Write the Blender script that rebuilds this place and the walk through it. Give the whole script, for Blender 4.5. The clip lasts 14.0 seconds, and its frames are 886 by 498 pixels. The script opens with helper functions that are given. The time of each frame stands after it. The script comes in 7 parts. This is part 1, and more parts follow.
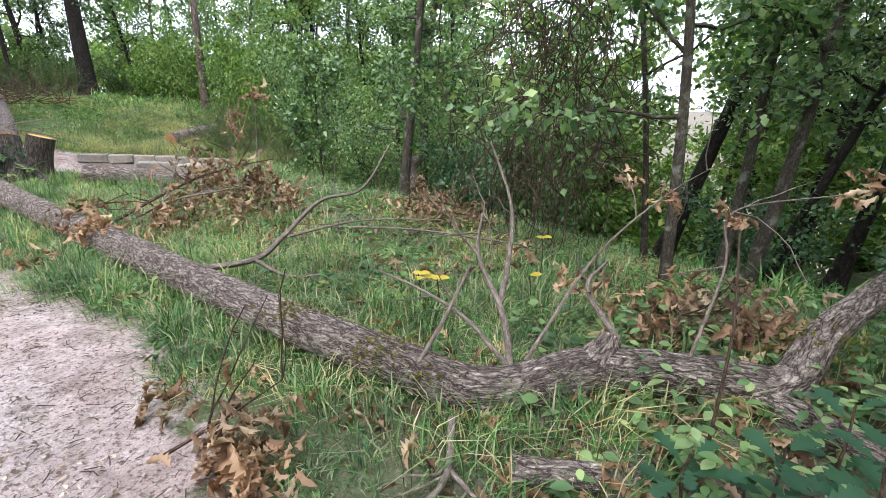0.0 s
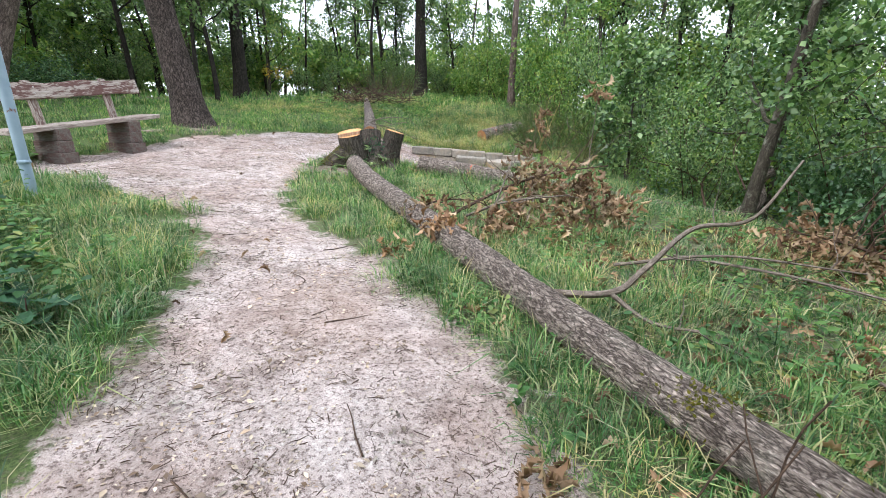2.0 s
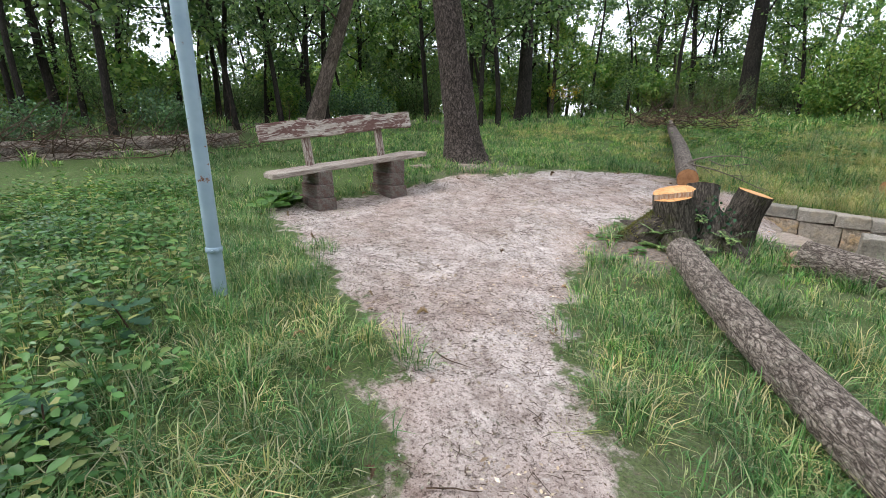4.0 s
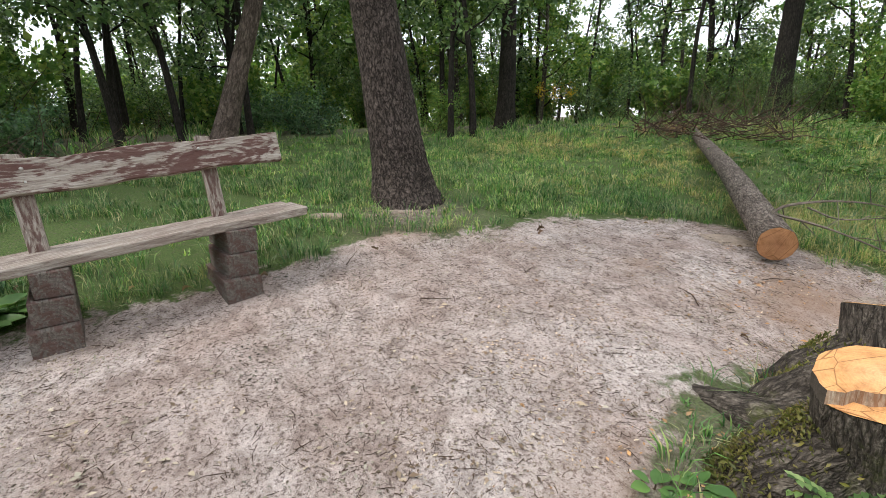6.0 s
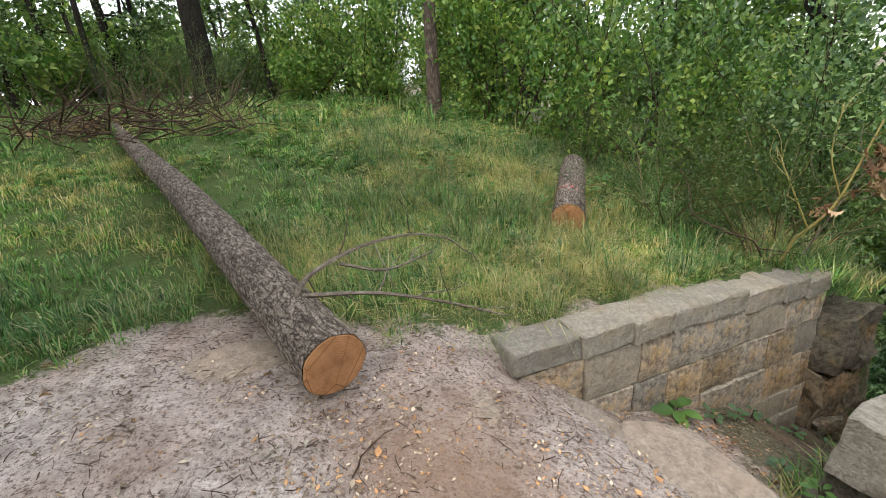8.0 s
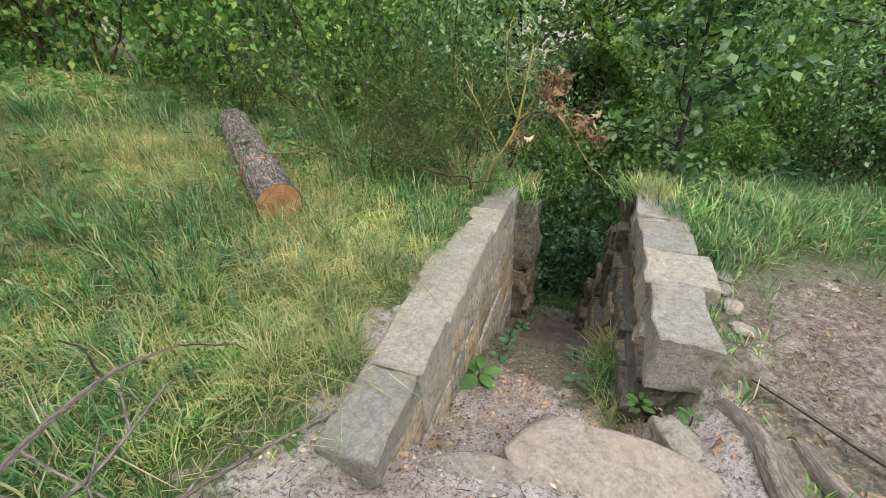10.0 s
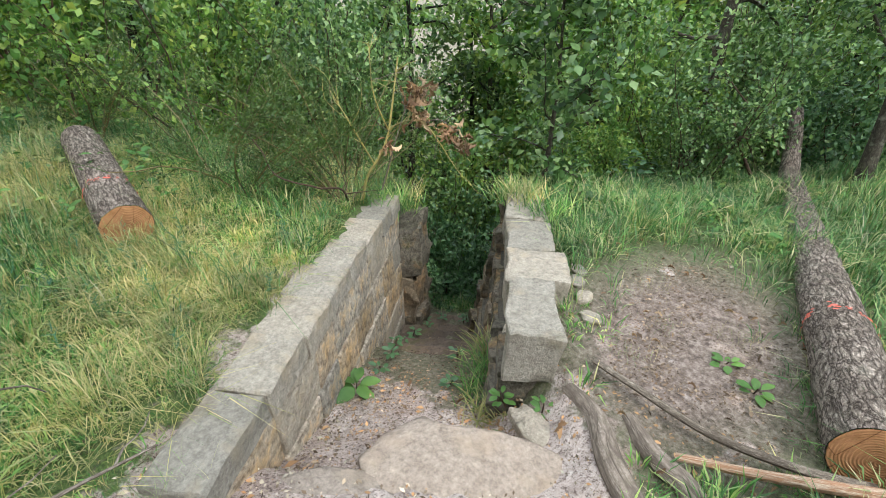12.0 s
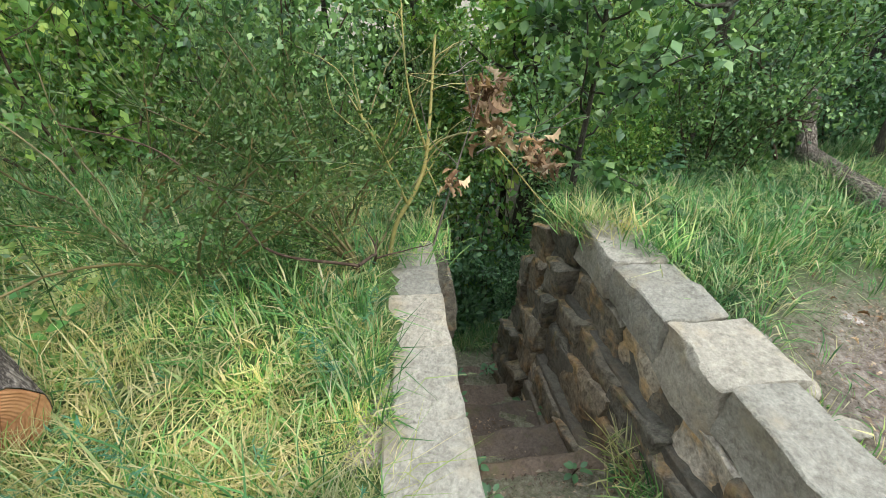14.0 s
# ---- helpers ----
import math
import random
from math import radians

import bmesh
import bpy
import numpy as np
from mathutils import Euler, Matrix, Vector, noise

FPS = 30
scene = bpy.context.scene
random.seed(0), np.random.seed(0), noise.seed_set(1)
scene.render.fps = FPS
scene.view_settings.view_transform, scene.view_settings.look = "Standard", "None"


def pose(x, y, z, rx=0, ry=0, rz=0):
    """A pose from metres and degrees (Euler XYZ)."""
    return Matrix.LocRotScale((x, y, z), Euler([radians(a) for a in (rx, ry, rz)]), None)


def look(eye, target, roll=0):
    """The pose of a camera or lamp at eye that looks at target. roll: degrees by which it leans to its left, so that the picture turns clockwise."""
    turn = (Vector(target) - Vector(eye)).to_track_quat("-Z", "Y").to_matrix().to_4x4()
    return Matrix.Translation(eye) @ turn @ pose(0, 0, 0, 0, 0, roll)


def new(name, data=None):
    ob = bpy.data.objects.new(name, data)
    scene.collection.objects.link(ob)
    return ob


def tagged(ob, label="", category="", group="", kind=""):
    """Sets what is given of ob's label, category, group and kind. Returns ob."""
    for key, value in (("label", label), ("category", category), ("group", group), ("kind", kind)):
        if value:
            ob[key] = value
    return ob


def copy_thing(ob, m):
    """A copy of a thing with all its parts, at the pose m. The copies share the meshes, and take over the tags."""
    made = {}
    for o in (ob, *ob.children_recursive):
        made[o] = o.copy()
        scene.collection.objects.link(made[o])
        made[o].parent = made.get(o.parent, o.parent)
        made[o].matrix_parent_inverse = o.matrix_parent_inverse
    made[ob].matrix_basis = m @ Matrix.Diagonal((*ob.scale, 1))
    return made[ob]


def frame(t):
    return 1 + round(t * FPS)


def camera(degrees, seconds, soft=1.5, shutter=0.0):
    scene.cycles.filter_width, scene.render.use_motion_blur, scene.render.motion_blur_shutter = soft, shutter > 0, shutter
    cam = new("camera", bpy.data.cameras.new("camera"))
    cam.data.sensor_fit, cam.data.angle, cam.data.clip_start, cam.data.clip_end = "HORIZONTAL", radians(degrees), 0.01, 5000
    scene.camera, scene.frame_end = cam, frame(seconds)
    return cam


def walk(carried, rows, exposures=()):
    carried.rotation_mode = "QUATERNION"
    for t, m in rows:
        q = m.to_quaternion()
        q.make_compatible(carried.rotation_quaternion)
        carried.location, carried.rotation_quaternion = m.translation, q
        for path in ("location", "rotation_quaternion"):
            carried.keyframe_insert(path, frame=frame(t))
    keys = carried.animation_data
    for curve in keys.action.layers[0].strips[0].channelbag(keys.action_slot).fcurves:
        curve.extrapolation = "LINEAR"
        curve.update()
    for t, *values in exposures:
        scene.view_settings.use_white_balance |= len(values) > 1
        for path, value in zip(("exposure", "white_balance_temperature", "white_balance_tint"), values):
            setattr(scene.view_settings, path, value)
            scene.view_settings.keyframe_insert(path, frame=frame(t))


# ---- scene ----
cam = camera(87.6, 14.0, soft=0.75)
METRES, EYE, TILT, LEAN, TURN = 14.0, 1.09, -17.0, 0.0, 0.0
ROWS = [
    (0.0, 0.0, 0.0, 0.0, 0.0, 0.0, -0.0),
    (0.5, -0.0048, 0.0157, 0.007, -1.46, 0.25, 0.44),
    (1.0, -0.0053, 0.0198, 0.008, 1.43, 0.43, -0.33),
    (1.5, -0.0125, 0.0178, 0.0068, 12.99, -0.55, -4.53),
    (2.0, -0.0506, 0.0263, 0.0101, 31.34, -2.8, -8.9),
    (2.5, -0.0887, 0.0468, 0.0204, 50.88, -5.97, -12.76),
    (3.0, -0.1234, 0.0717, 0.0342, 61.92, -7.82, -14.88),
    (5.5, -0.3463, 0.2265, 0.1047, 63.76, -8.01, -14.86),
    (6.0, -0.3878, 0.2633, 0.1182, 62.43, -7.62, -14.13),
    (6.5, -0.4291, 0.2976, 0.1298, 57.44, -6.08, -11.74),
    (7.0, -0.4621, 0.3385, 0.1462, 43.69, -3.66, -7.92),
    (7.5, -0.4786, 0.3865, 0.1647, 24.42, -2.18, -2.18),
    (8.0, -0.4944, 0.4352, 0.1762, 3.64, -3.41, 3.14),
    (8.5, -0.5034, 0.4611, 0.187, -10.75, -6.57, 7.7),
    (11.0, -0.5152, 0.5276, 0.2112, -54.12, -22.61, 14.17),
    (11.5, -0.5027, 0.4967, 0.2019, -55.84, -21.48, 14.4),
    (12.0, -0.4988, 0.4953, 0.2011, -53.09, -21.02, 14.29),
    (12.5, -0.4948, 0.5338, 0.209, -50.86, -20.38, 14.45),
    (13.0, -0.4812, 0.5667, 0.2082, -52.18, -21.88, 14.24),
    (13.5, -0.4624, 0.5919, 0.2094, -57.66, -24.16, 14.57),
    (14.0, -0.454, 0.612, 0.2207, -68.33, -27.02, 15.56),
]
walk(cam, [(t, pose(0, 0, EYE, TILT, LEAN, TURN) @ pose(METRES * x, METRES * y, METRES * z, 90 + pitch, roll, yaw)) for t, x, y, z, yaw, pitch, roll in ROWS],
     exposures=[(0.0, 1.2, 5950, 19), (1.5, 1.36, 5950, 17), (2.0, 1.12, 6000, 15), (2.5, 0.88, 6100, 13), (3.0, 0.84, 6100, 13), (5.5, 0.66, 6400, 13), (7.5, 0.66, 6650, 13), (8.5, 0.82, 6450, 11), (11.0, 1.1, 6200, 10), (14.0, 1.24, 6100, 5)])

# ---- world and light: a bright overcast day with a weak, wide sun ----
world = bpy.data.worlds.new("world")
scene.world = world
world.use_nodes = True
wt = world.node_tree
sky = wt.nodes.new("ShaderNodeTexSky")
sky.sky_type = "NISHITA"
sky.sun_disc = False
sky.sun_elevation, sky.sun_rotation = radians(52), radians(200)
sky.air_density, sky.dust_density, sky.ozone_density = 1.0, 1.5, 1.0
deck = wt.nodes.new("ShaderNodeMix")  # a thin white cloud deck over the blue
deck.data_type = "RGBA"
deck.inputs[0].default_value = 0.8
deck.inputs[7].default_value = (8.6, 8.9, 9.3, 1)
wt.links.new(sky.outputs[0], deck.inputs[6])
wt.links.new(deck.outputs[2], wt.nodes["Background"].inputs[0])
wt.nodes["Background"].inputs[1].default_value = 0.15
sun = new("sun", bpy.data.lights.new("sun", "SUN"))
sun.data.energy, sun.data.angle, sun.data.color = 1.2, radians(16), (1.0, 0.95, 0.88)
sun.matrix_world = look((0, 0, 30), (0 + 17 * math.sin(radians(20)) * 1.0, 17 * math.cos(radians(20)) * 1.0, 30 - 22))


# ---- materials ----
class Mat:
    """A small builder of node materials."""

    def __init__(self, name):
        self.m = bpy.data.materials.new(name)
        self.m.use_nodes = True
        self.t = self.m.node_tree
        self.b = self.t.nodes["Principled BSDF"]
        self.out = self.t.nodes["Material Output"]

    def node(self, kind, **sets):
        n = self.t.nodes.new(kind)
        for k, v in sets.items():
            n.inputs[k.replace("_", " ")].default_value = v
        return n

    def link(self, a, b):
        self.t.links.new(a, b)

    def coords(self, which="Object", scale=(1, 1, 1)):
        c = self.t.nodes.new("ShaderNodeTexCoord")
        m = self.t.nodes.new("ShaderNodeMapping")
        m.inputs["Scale"].default_value = scale
        self.link(c.outputs[which], m.inputs[0])
        return m.outputs[0]

    def noise(self, vec, scale, detail=5, rough=0.6, distort=0.0):
        n = self.node("ShaderNodeTexNoise", Scale=scale, Detail=detail, Roughness=rough, Distortion=distort)
        self.link(vec, n.inputs["Vector"])
        return n.outputs["Fac"]

    def cells(self, vec, scale, feature="F1"):
        n = self.node("ShaderNodeTexVoronoi", Scale=scale)
        n.feature = feature
        self.link(vec, n.inputs["Vector"])
        return n

    def ramp(self, fac, *stops):
        r = self.t.nodes.new("ShaderNodeValToRGB")
        e = r.color_ramp.elements
        while len(e) < len(stops):
            e.new(0.5)
        for el, (p, c) in zip(e, stops):
            el.position = p
            el.color = (*c, 1) if len(c) == 3 else c
        self.link(fac, r.inputs[0])
        return r.outputs[0]

    def mix(self, fac, a, b, mode="MIX"):
        n = self.t.nodes.new("ShaderNodeMix")
        n.data_type, n.blend_type = "RGBA", mode
        for v, sock in ((fac, n.inputs[0]), (a, n.inputs[6]), (b, n.inputs[7])):
            if hasattr(v, "is_linked"):
                self.link(v, sock)
            elif isinstance(v, (int, float)):
                sock.default_value = v
            else:
                sock.default_value = (*v, 1)
        return n.outputs[2]

    def math(self, op, a, b=0.5, c=None, clamp=False):
        n = self.t.nodes.new("ShaderNodeMath")
        n.operation, n.use_clamp = op, clamp
        for v, sock in zip((a, b, c), n.inputs):
            if v is None:
                continue
            if hasattr(v, "is_linked"):
                self.link(v, sock)
            else:
                sock.default_value = v
        return n.outputs[0]

    def attr(self, name):
        n = self.t.nodes.new("ShaderNodeAttribute")
        n.attribute_name = name
        return n.outputs["Fac"]

    def island(self):
        return self.t.nodes.new("ShaderNodeNewGeometry").outputs["Random Per Island"]

    def single(self):
        return self.t.nodes.new("ShaderNodeObjectInfo").outputs["Random"]

    def bump(self, height, dist, strength=1.0, after=None):
        n = self.node("ShaderNodeBump", Distance=dist, Strength=strength)
        self.link(height, n.inputs["Height"])
        if after:
            self.link(after, n.inputs["Normal"])
        return n.outputs[0]

    def done(self, color, rough=0.9, normal=None, metal=0.0, spec=0.3):
        for v, key in ((color, "Base Color"), (rough, "Roughness")):
            if hasattr(v, "is_linked"):
                self.link(v, self.b.inputs[key])
            else:
                self.b.inputs[key].default_value = v if isinstance(v, (int, float)) else (*v, 1)
        self.b.inputs["Metallic"].default_value = metal
        self.b.inputs["Specular IOR Level"].default_value = spec
        if normal:
            self.link(normal, self.b.inputs["Normal"])
        return self.m


def foliage(name, *tones, through_light=0.35, rough=0.5, spec=0.35):
    """Leaves or blades: one tone a piece, some light through them."""
    m = Mat(name)
    stops = [(i / max(1, len(tones) - 1), c) for i, c in enumerate(tones)]
    col = m.ramp(m.island(), *stops)
    vec = m.coords("Object")
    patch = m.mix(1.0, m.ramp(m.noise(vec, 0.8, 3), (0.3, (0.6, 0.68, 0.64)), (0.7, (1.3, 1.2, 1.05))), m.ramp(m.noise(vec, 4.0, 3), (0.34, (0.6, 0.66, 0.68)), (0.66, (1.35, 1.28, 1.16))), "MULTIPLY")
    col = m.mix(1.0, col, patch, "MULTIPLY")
    m.done(col, rough, spec=spec)
    tr = m.t.nodes.new("ShaderNodeBsdfTranslucent")
    m.link(m.mix(1.0, col, (1.2, 1.25, 0.78), "MULTIPLY"), tr.inputs[0])
    mx = m.t.nodes.new("ShaderNodeMixShader")
    mx.inputs[0].default_value = through_light
    m.link(m.b.outputs[0], mx.inputs[1])
    m.link(tr.outputs[0], mx.inputs[2])
    m.link(mx.outputs[0], m.out.inputs[0])
    return m.m


def bark(name, dark, mid, light, cell=(26, 5), depth=0.012, moss=0.0, lichen=0.0):
    """Bark with long plates along the trunk; UV is metres round and along."""
    m = Mat(name)
    # braided furrows: two ridged noises drawn out along the trunk
    furrow = None
    for k, (su, sv) in enumerate(((0.55, 0.5), (1.1, 1.3))):
        n = m.noise(m.coords("UV", (cell[0] * su, cell[1] * sv, 1 + k)), 1.0, 4, 0.6, 0.5)
        f = m.ramp(m.math("ABSOLUTE", m.math("SUBTRACT", n, 0.5)), (0.0, (0, 0, 0)), (0.035, (0.5, 0.5, 0.5)), (0.1, (1, 1, 1)))
        furrow = f if furrow is None else m.math("MULTIPLY", furrow, m.math("ADD", m.math("MULTIPLY", f, 0.6), 0.4))
    plates = furrow
    obj = m.coords("Object")
    fine = m.math("ADD", m.math("MULTIPLY", m.noise(obj, 70, 6, 0.75), 0.5), m.math("MULTIPLY", m.noise(m.coords("UV", (90, 14, 1)), 1.0, 6, 0.7, 0.8), 0.5))
    broad = m.noise(obj, 3.0, 4)
    col = m.mix(plates, dark, m.ramp(fine, (0.36, tuple(0.6 * c for c in mid)), (0.5, mid), (0.64, light)))
    col = m.mix(1.0, col, m.ramp(broad, (0.3, (0.75, 0.73, 0.7)), (0.7, (1.2, 1.2, 1.18))), "MULTIPLY")
    if lichen:
        col = m.mix(m.math("MULTIPLY", m.ramp(m.noise(obj, 9, 5), (0.55, (0, 0, 0)), (0.66, (1, 1, 1))), lichen), col, (0.34, 0.36, 0.27))
    if moss:
        col = m.mix(m.math("MULTIPLY", m.ramp(m.noise(obj, 4, 5, 0.7), (0.56, (0, 0, 0)), (0.68, (1, 1, 1))), moss), col, (0.09, 0.11, 0.02))
    h = m.math("ADD", plates, m.math("MULTIPLY", fine, 0.45))
    return m.done(col, 0.92, m.bump(h, depth), spec=0.2)


BARK_LOG = bark("bark_log", (0.05, 0.037, 0.03), (0.46, 0.385, 0.325), (0.74, 0.655, 0.575), (64, 22), 0.016, 0.0, 0.12)
BARK_PINE = bark("bark_pine", (0.018, 0.014, 0.012), (0.2, 0.158, 0.138), (0.38, 0.315, 0.28), (52, 22), 0.022)
BARK_STUMP = bark("bark_stump", (0.03, 0.025, 0.02), (0.15, 0.128, 0.105), (0.31, 0.27, 0.225), (34, 11), 0.016, 0.6)
BARK_THIN = bark("bark_thin", (0.035, 0.03, 0.022), (0.09, 0.08, 0.06), (0.17, 0.155, 0.12), (60, 18), 0.003, 0.3, 0.4)
BARK_DARK = bark("bark_dark", (0.014, 0.012, 0.01), (0.042, 0.036, 0.03), (0.085, 0.075, 0.062), (40, 10), 0.008)
BARK_PALE = bark("bark_pale", (0.06, 0.045, 0.038), (0.2, 0.15, 0.125), (0.33, 0.28, 0.24), (26, 7), 0.01)
TWIG = bark("twig_bark", (0.1, 0.082, 0.065), (0.25, 0.21, 0.17), (0.4, 0.36, 0.3), (90, 25), 0.001)
TWIG_BROWN = bark("twig_brown", (0.04, 0.026, 0.018), (0.12, 0.08, 0.055), (0.22, 0.155, 0.11), (90, 25), 0.001)

ROOT_BARK = bark("root_bark", (0.13, 0.105, 0.085), (0.27, 0.225, 0.185), (0.4, 0.35, 0.3), (18, 5), 0.005, 0.2)
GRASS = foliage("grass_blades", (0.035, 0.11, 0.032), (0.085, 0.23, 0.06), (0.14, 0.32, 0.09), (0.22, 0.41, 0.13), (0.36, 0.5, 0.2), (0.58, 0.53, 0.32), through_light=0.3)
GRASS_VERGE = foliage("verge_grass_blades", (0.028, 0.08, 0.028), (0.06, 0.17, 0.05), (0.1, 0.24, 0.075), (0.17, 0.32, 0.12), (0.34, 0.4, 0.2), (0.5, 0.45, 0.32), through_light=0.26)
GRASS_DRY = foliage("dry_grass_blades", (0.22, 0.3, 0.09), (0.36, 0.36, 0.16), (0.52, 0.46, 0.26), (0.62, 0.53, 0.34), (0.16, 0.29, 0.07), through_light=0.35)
LEAF_WOOD = foliage("woodland_leaves", (0.04, 0.092, 0.038), (0.09, 0.185, 0.066), (0.17, 0.29, 0.105), (0.3, 0.41, 0.19), through_light=0.3, rough=0.42, spec=0.5)
LEAF_BRIGHT = foliage("bright_leaves", (0.075, 0.18, 0.045), (0.135, 0.265, 0.065), (0.21, 0.34, 0.09), (0.33, 0.4, 0.11), through_light=0.36)
LEAF_DARK = foliage("dark_leaves", (0.03, 0.08, 0.036), (0.06, 0.145, 0.064), (0.11, 0.225, 0.105), (0.2, 0.33, 0.19), through_light=0.26, rough=0.4, spec=0.5)
LEAF_OAK = foliage("oak_leaves", (0.016, 0.06, 0.034), (0.024, 0.08, 0.042), (0.036, 0.1, 0.05), (0.07, 0.14, 0.05), through_light=0.2, rough=0.6, spec=0.25)
LEAF_HERB = foliage("herb_leaves", (0.048, 0.138, 0.041), (0.081, 0.203, 0.051), (0.130, 0.254, 0.073), (0.276, 0.290, 0.104), through_light=0.28)
LEAF_YELLOW = foliage("yellow_leaves", (0.62, 0.43, 0.03), (0.72, 0.55, 0.06), (0.5, 0.48, 0.06), through_light=0.4)
LEAF_DEAD = foliage("dead_leaves", (0.12, 0.07, 0.048), (0.24, 0.15, 0.1), (0.36, 0.245, 0.175), (0.52, 0.4, 0.3), through_light=0.2, rough=0.75, spec=0.15)
LEAF_SPURGE = foliage("spurge_leaves", (0.05, 0.17, 0.11), (0.08, 0.22, 0.14), (0.11, 0.22, 0.09), through_light=0.3)
BROOM = foliage("broom_stems", (0.045, 0.1, 0.022), (0.075, 0.135, 0.035), (0.13, 0.15, 0.055), through_light=0.15)
FLOWER = foliage("small_flowers", (0.55, 0.6, 0.36), (0.7, 0.72, 0.6), through_light=0.3)
GOLDENROD = foliage("goldenrod_flowers", (0.6, 0.4, 0.02), (0.75, 0.5, 0.03), through_light=0.3)


def ground_material():
    m = Mat("sand_and_soil")
    obj = m.coords("Object")
    a, lit = m.attr("sand"), m.attr("litter")
    breakup = m.noise(obj, 4.0, 6, 0.7)
    fac = m.ramp(m.math("ADD", a, m.math("MULTIPLY", m.math("SUBTRACT", breakup, 0.5), 1.3)), (0.44, (0, 0, 0)), (0.56, (1, 1, 1)))
    grit = m.noise(obj, 160, 4, 0.75)
    mid = m.noise(obj, 14, 6, 0.7)
    big = m.noise(obj, 1.3, 5, 0.62)
    sand = m.ramp(grit, (0.25, (0.31, 0.25, 0.22)), (0.5, (0.56, 0.49, 0.45)), (0.75, (0.72, 0.66, 0.62)))
    speck = m.noise(obj, 52, 5, 0.8)
    sand = m.mix(m.ramp(speck, (0.52, (0, 0, 0)), (0.58, (0.85, 0.85, 0.85))), sand, (0.14, 0.105, 0.09))
    sand = m.mix(m.ramp(m.noise(obj, 31, 5, 0.8), (0.56, (0, 0, 0)), (0.64, (0.8, 0.8, 0.8))), sand, (0.72, 0.68, 0.64))
    sand = m.mix(m.ramp(big, (0.34, (0, 0, 0)), (0.66, (1, 1, 1))), m.mix(1.0, sand, (0.72, 0.64, 0.6), "MULTIPLY"), sand)
    scuff = m.noise(m.coords("Object", (1, 1.35, 1)), 5.5, 7, 0.72, 0.7)
    sand = m.mix(1.0, sand, m.ramp(scuff, (0.36, (0.74, 0.71, 0.69)), (0.5, (1.1, 1.1, 1.09)), (0.64, (1.34, 1.35, 1.36))), "MULTIPLY")
    sand = m.mix(m.ramp(mid, (0.56, (0, 0, 0)), (0.74, (0.55, 0.55, 0.55))), sand, (0.2, 0.15, 0.125))
    # chips of wood and dry needles trodden into the sand
    chips = m.cells(m.coords("Object", (1, 1.6, 1)), 75)
    chip = m.ramp(chips.outputs["Distance"], (0.0, (1, 1, 1)), (0.2, (0, 0, 0)))
    sand = m.mix(m.math("MULTIPLY", chip, 0.5), sand, m.ramp(chips.outputs["Color"], (0.3, (0.14, 0.095, 0.075)), (0.55, (0.3, 0.21, 0.16)), (0.75, (0.66, 0.56, 0.45))))
    orange = m.math("MULTIPLY", m.ramp(m.noise(obj, 0.9, 3), (0.5, (0, 0, 0)), (0.68, (1, 1, 1))), m.ramp(lit, (0.1, (0, 0, 0)), (0.4, (1, 1, 1))))
    soil = m.ramp(m.noise(obj, 45, 6, 0.75), (0.28, (0.04, 0.031, 0.025)), (0.5, (0.15, 0.115, 0.09)), (0.72, (0.36, 0.29, 0.235)))
    green = m.ramp(m.noise(obj, 70, 6, 0.8), (0.35, (0.028, 0.055, 0.018)), (0.65, (0.15, 0.22, 0.065)))
    straw = m.ramp(m.noise(obj, 110, 3), (0.35, (0.1, 0.085, 0.045)), (0.65, (0.36, 0.3, 0.17)))
    under = m.mix(m.ramp(m.noise(obj, 26, 5, 0.75), (0.52, (0, 0, 0)), (0.68, (0.7, 0.7, 0.7))), green, soil)
    under = m.mix(m.ramp(m.noise(obj, 17, 5, 0.8), (0.58, (0, 0, 0)), (0.68, (0.55, 0.55, 0.55))), under, straw)
    bare = m.ramp(m.noise(obj, 24, 7, 0.85), (0.34, (0.06, 0.046, 0.038)), (0.5, (0.23, 0.18, 0.15)), (0.66, (0.46, 0.39, 0.335)))
    under = m.mix(lit, under, bare)
    sand = m.mix(m.math("MULTIPLY", orange, 0.65), sand, (0.34, 0.215, 0.14))
    col = m.mix(fac, under, sand)
    h = m.math("ADD", m.math("MULTIPLY", mid, 1.0), m.math("MULTIPLY", grit, 0.35))
    return m.done(col, 0.95, m.bump(h, 0.03, 1.0), spec=0.15)


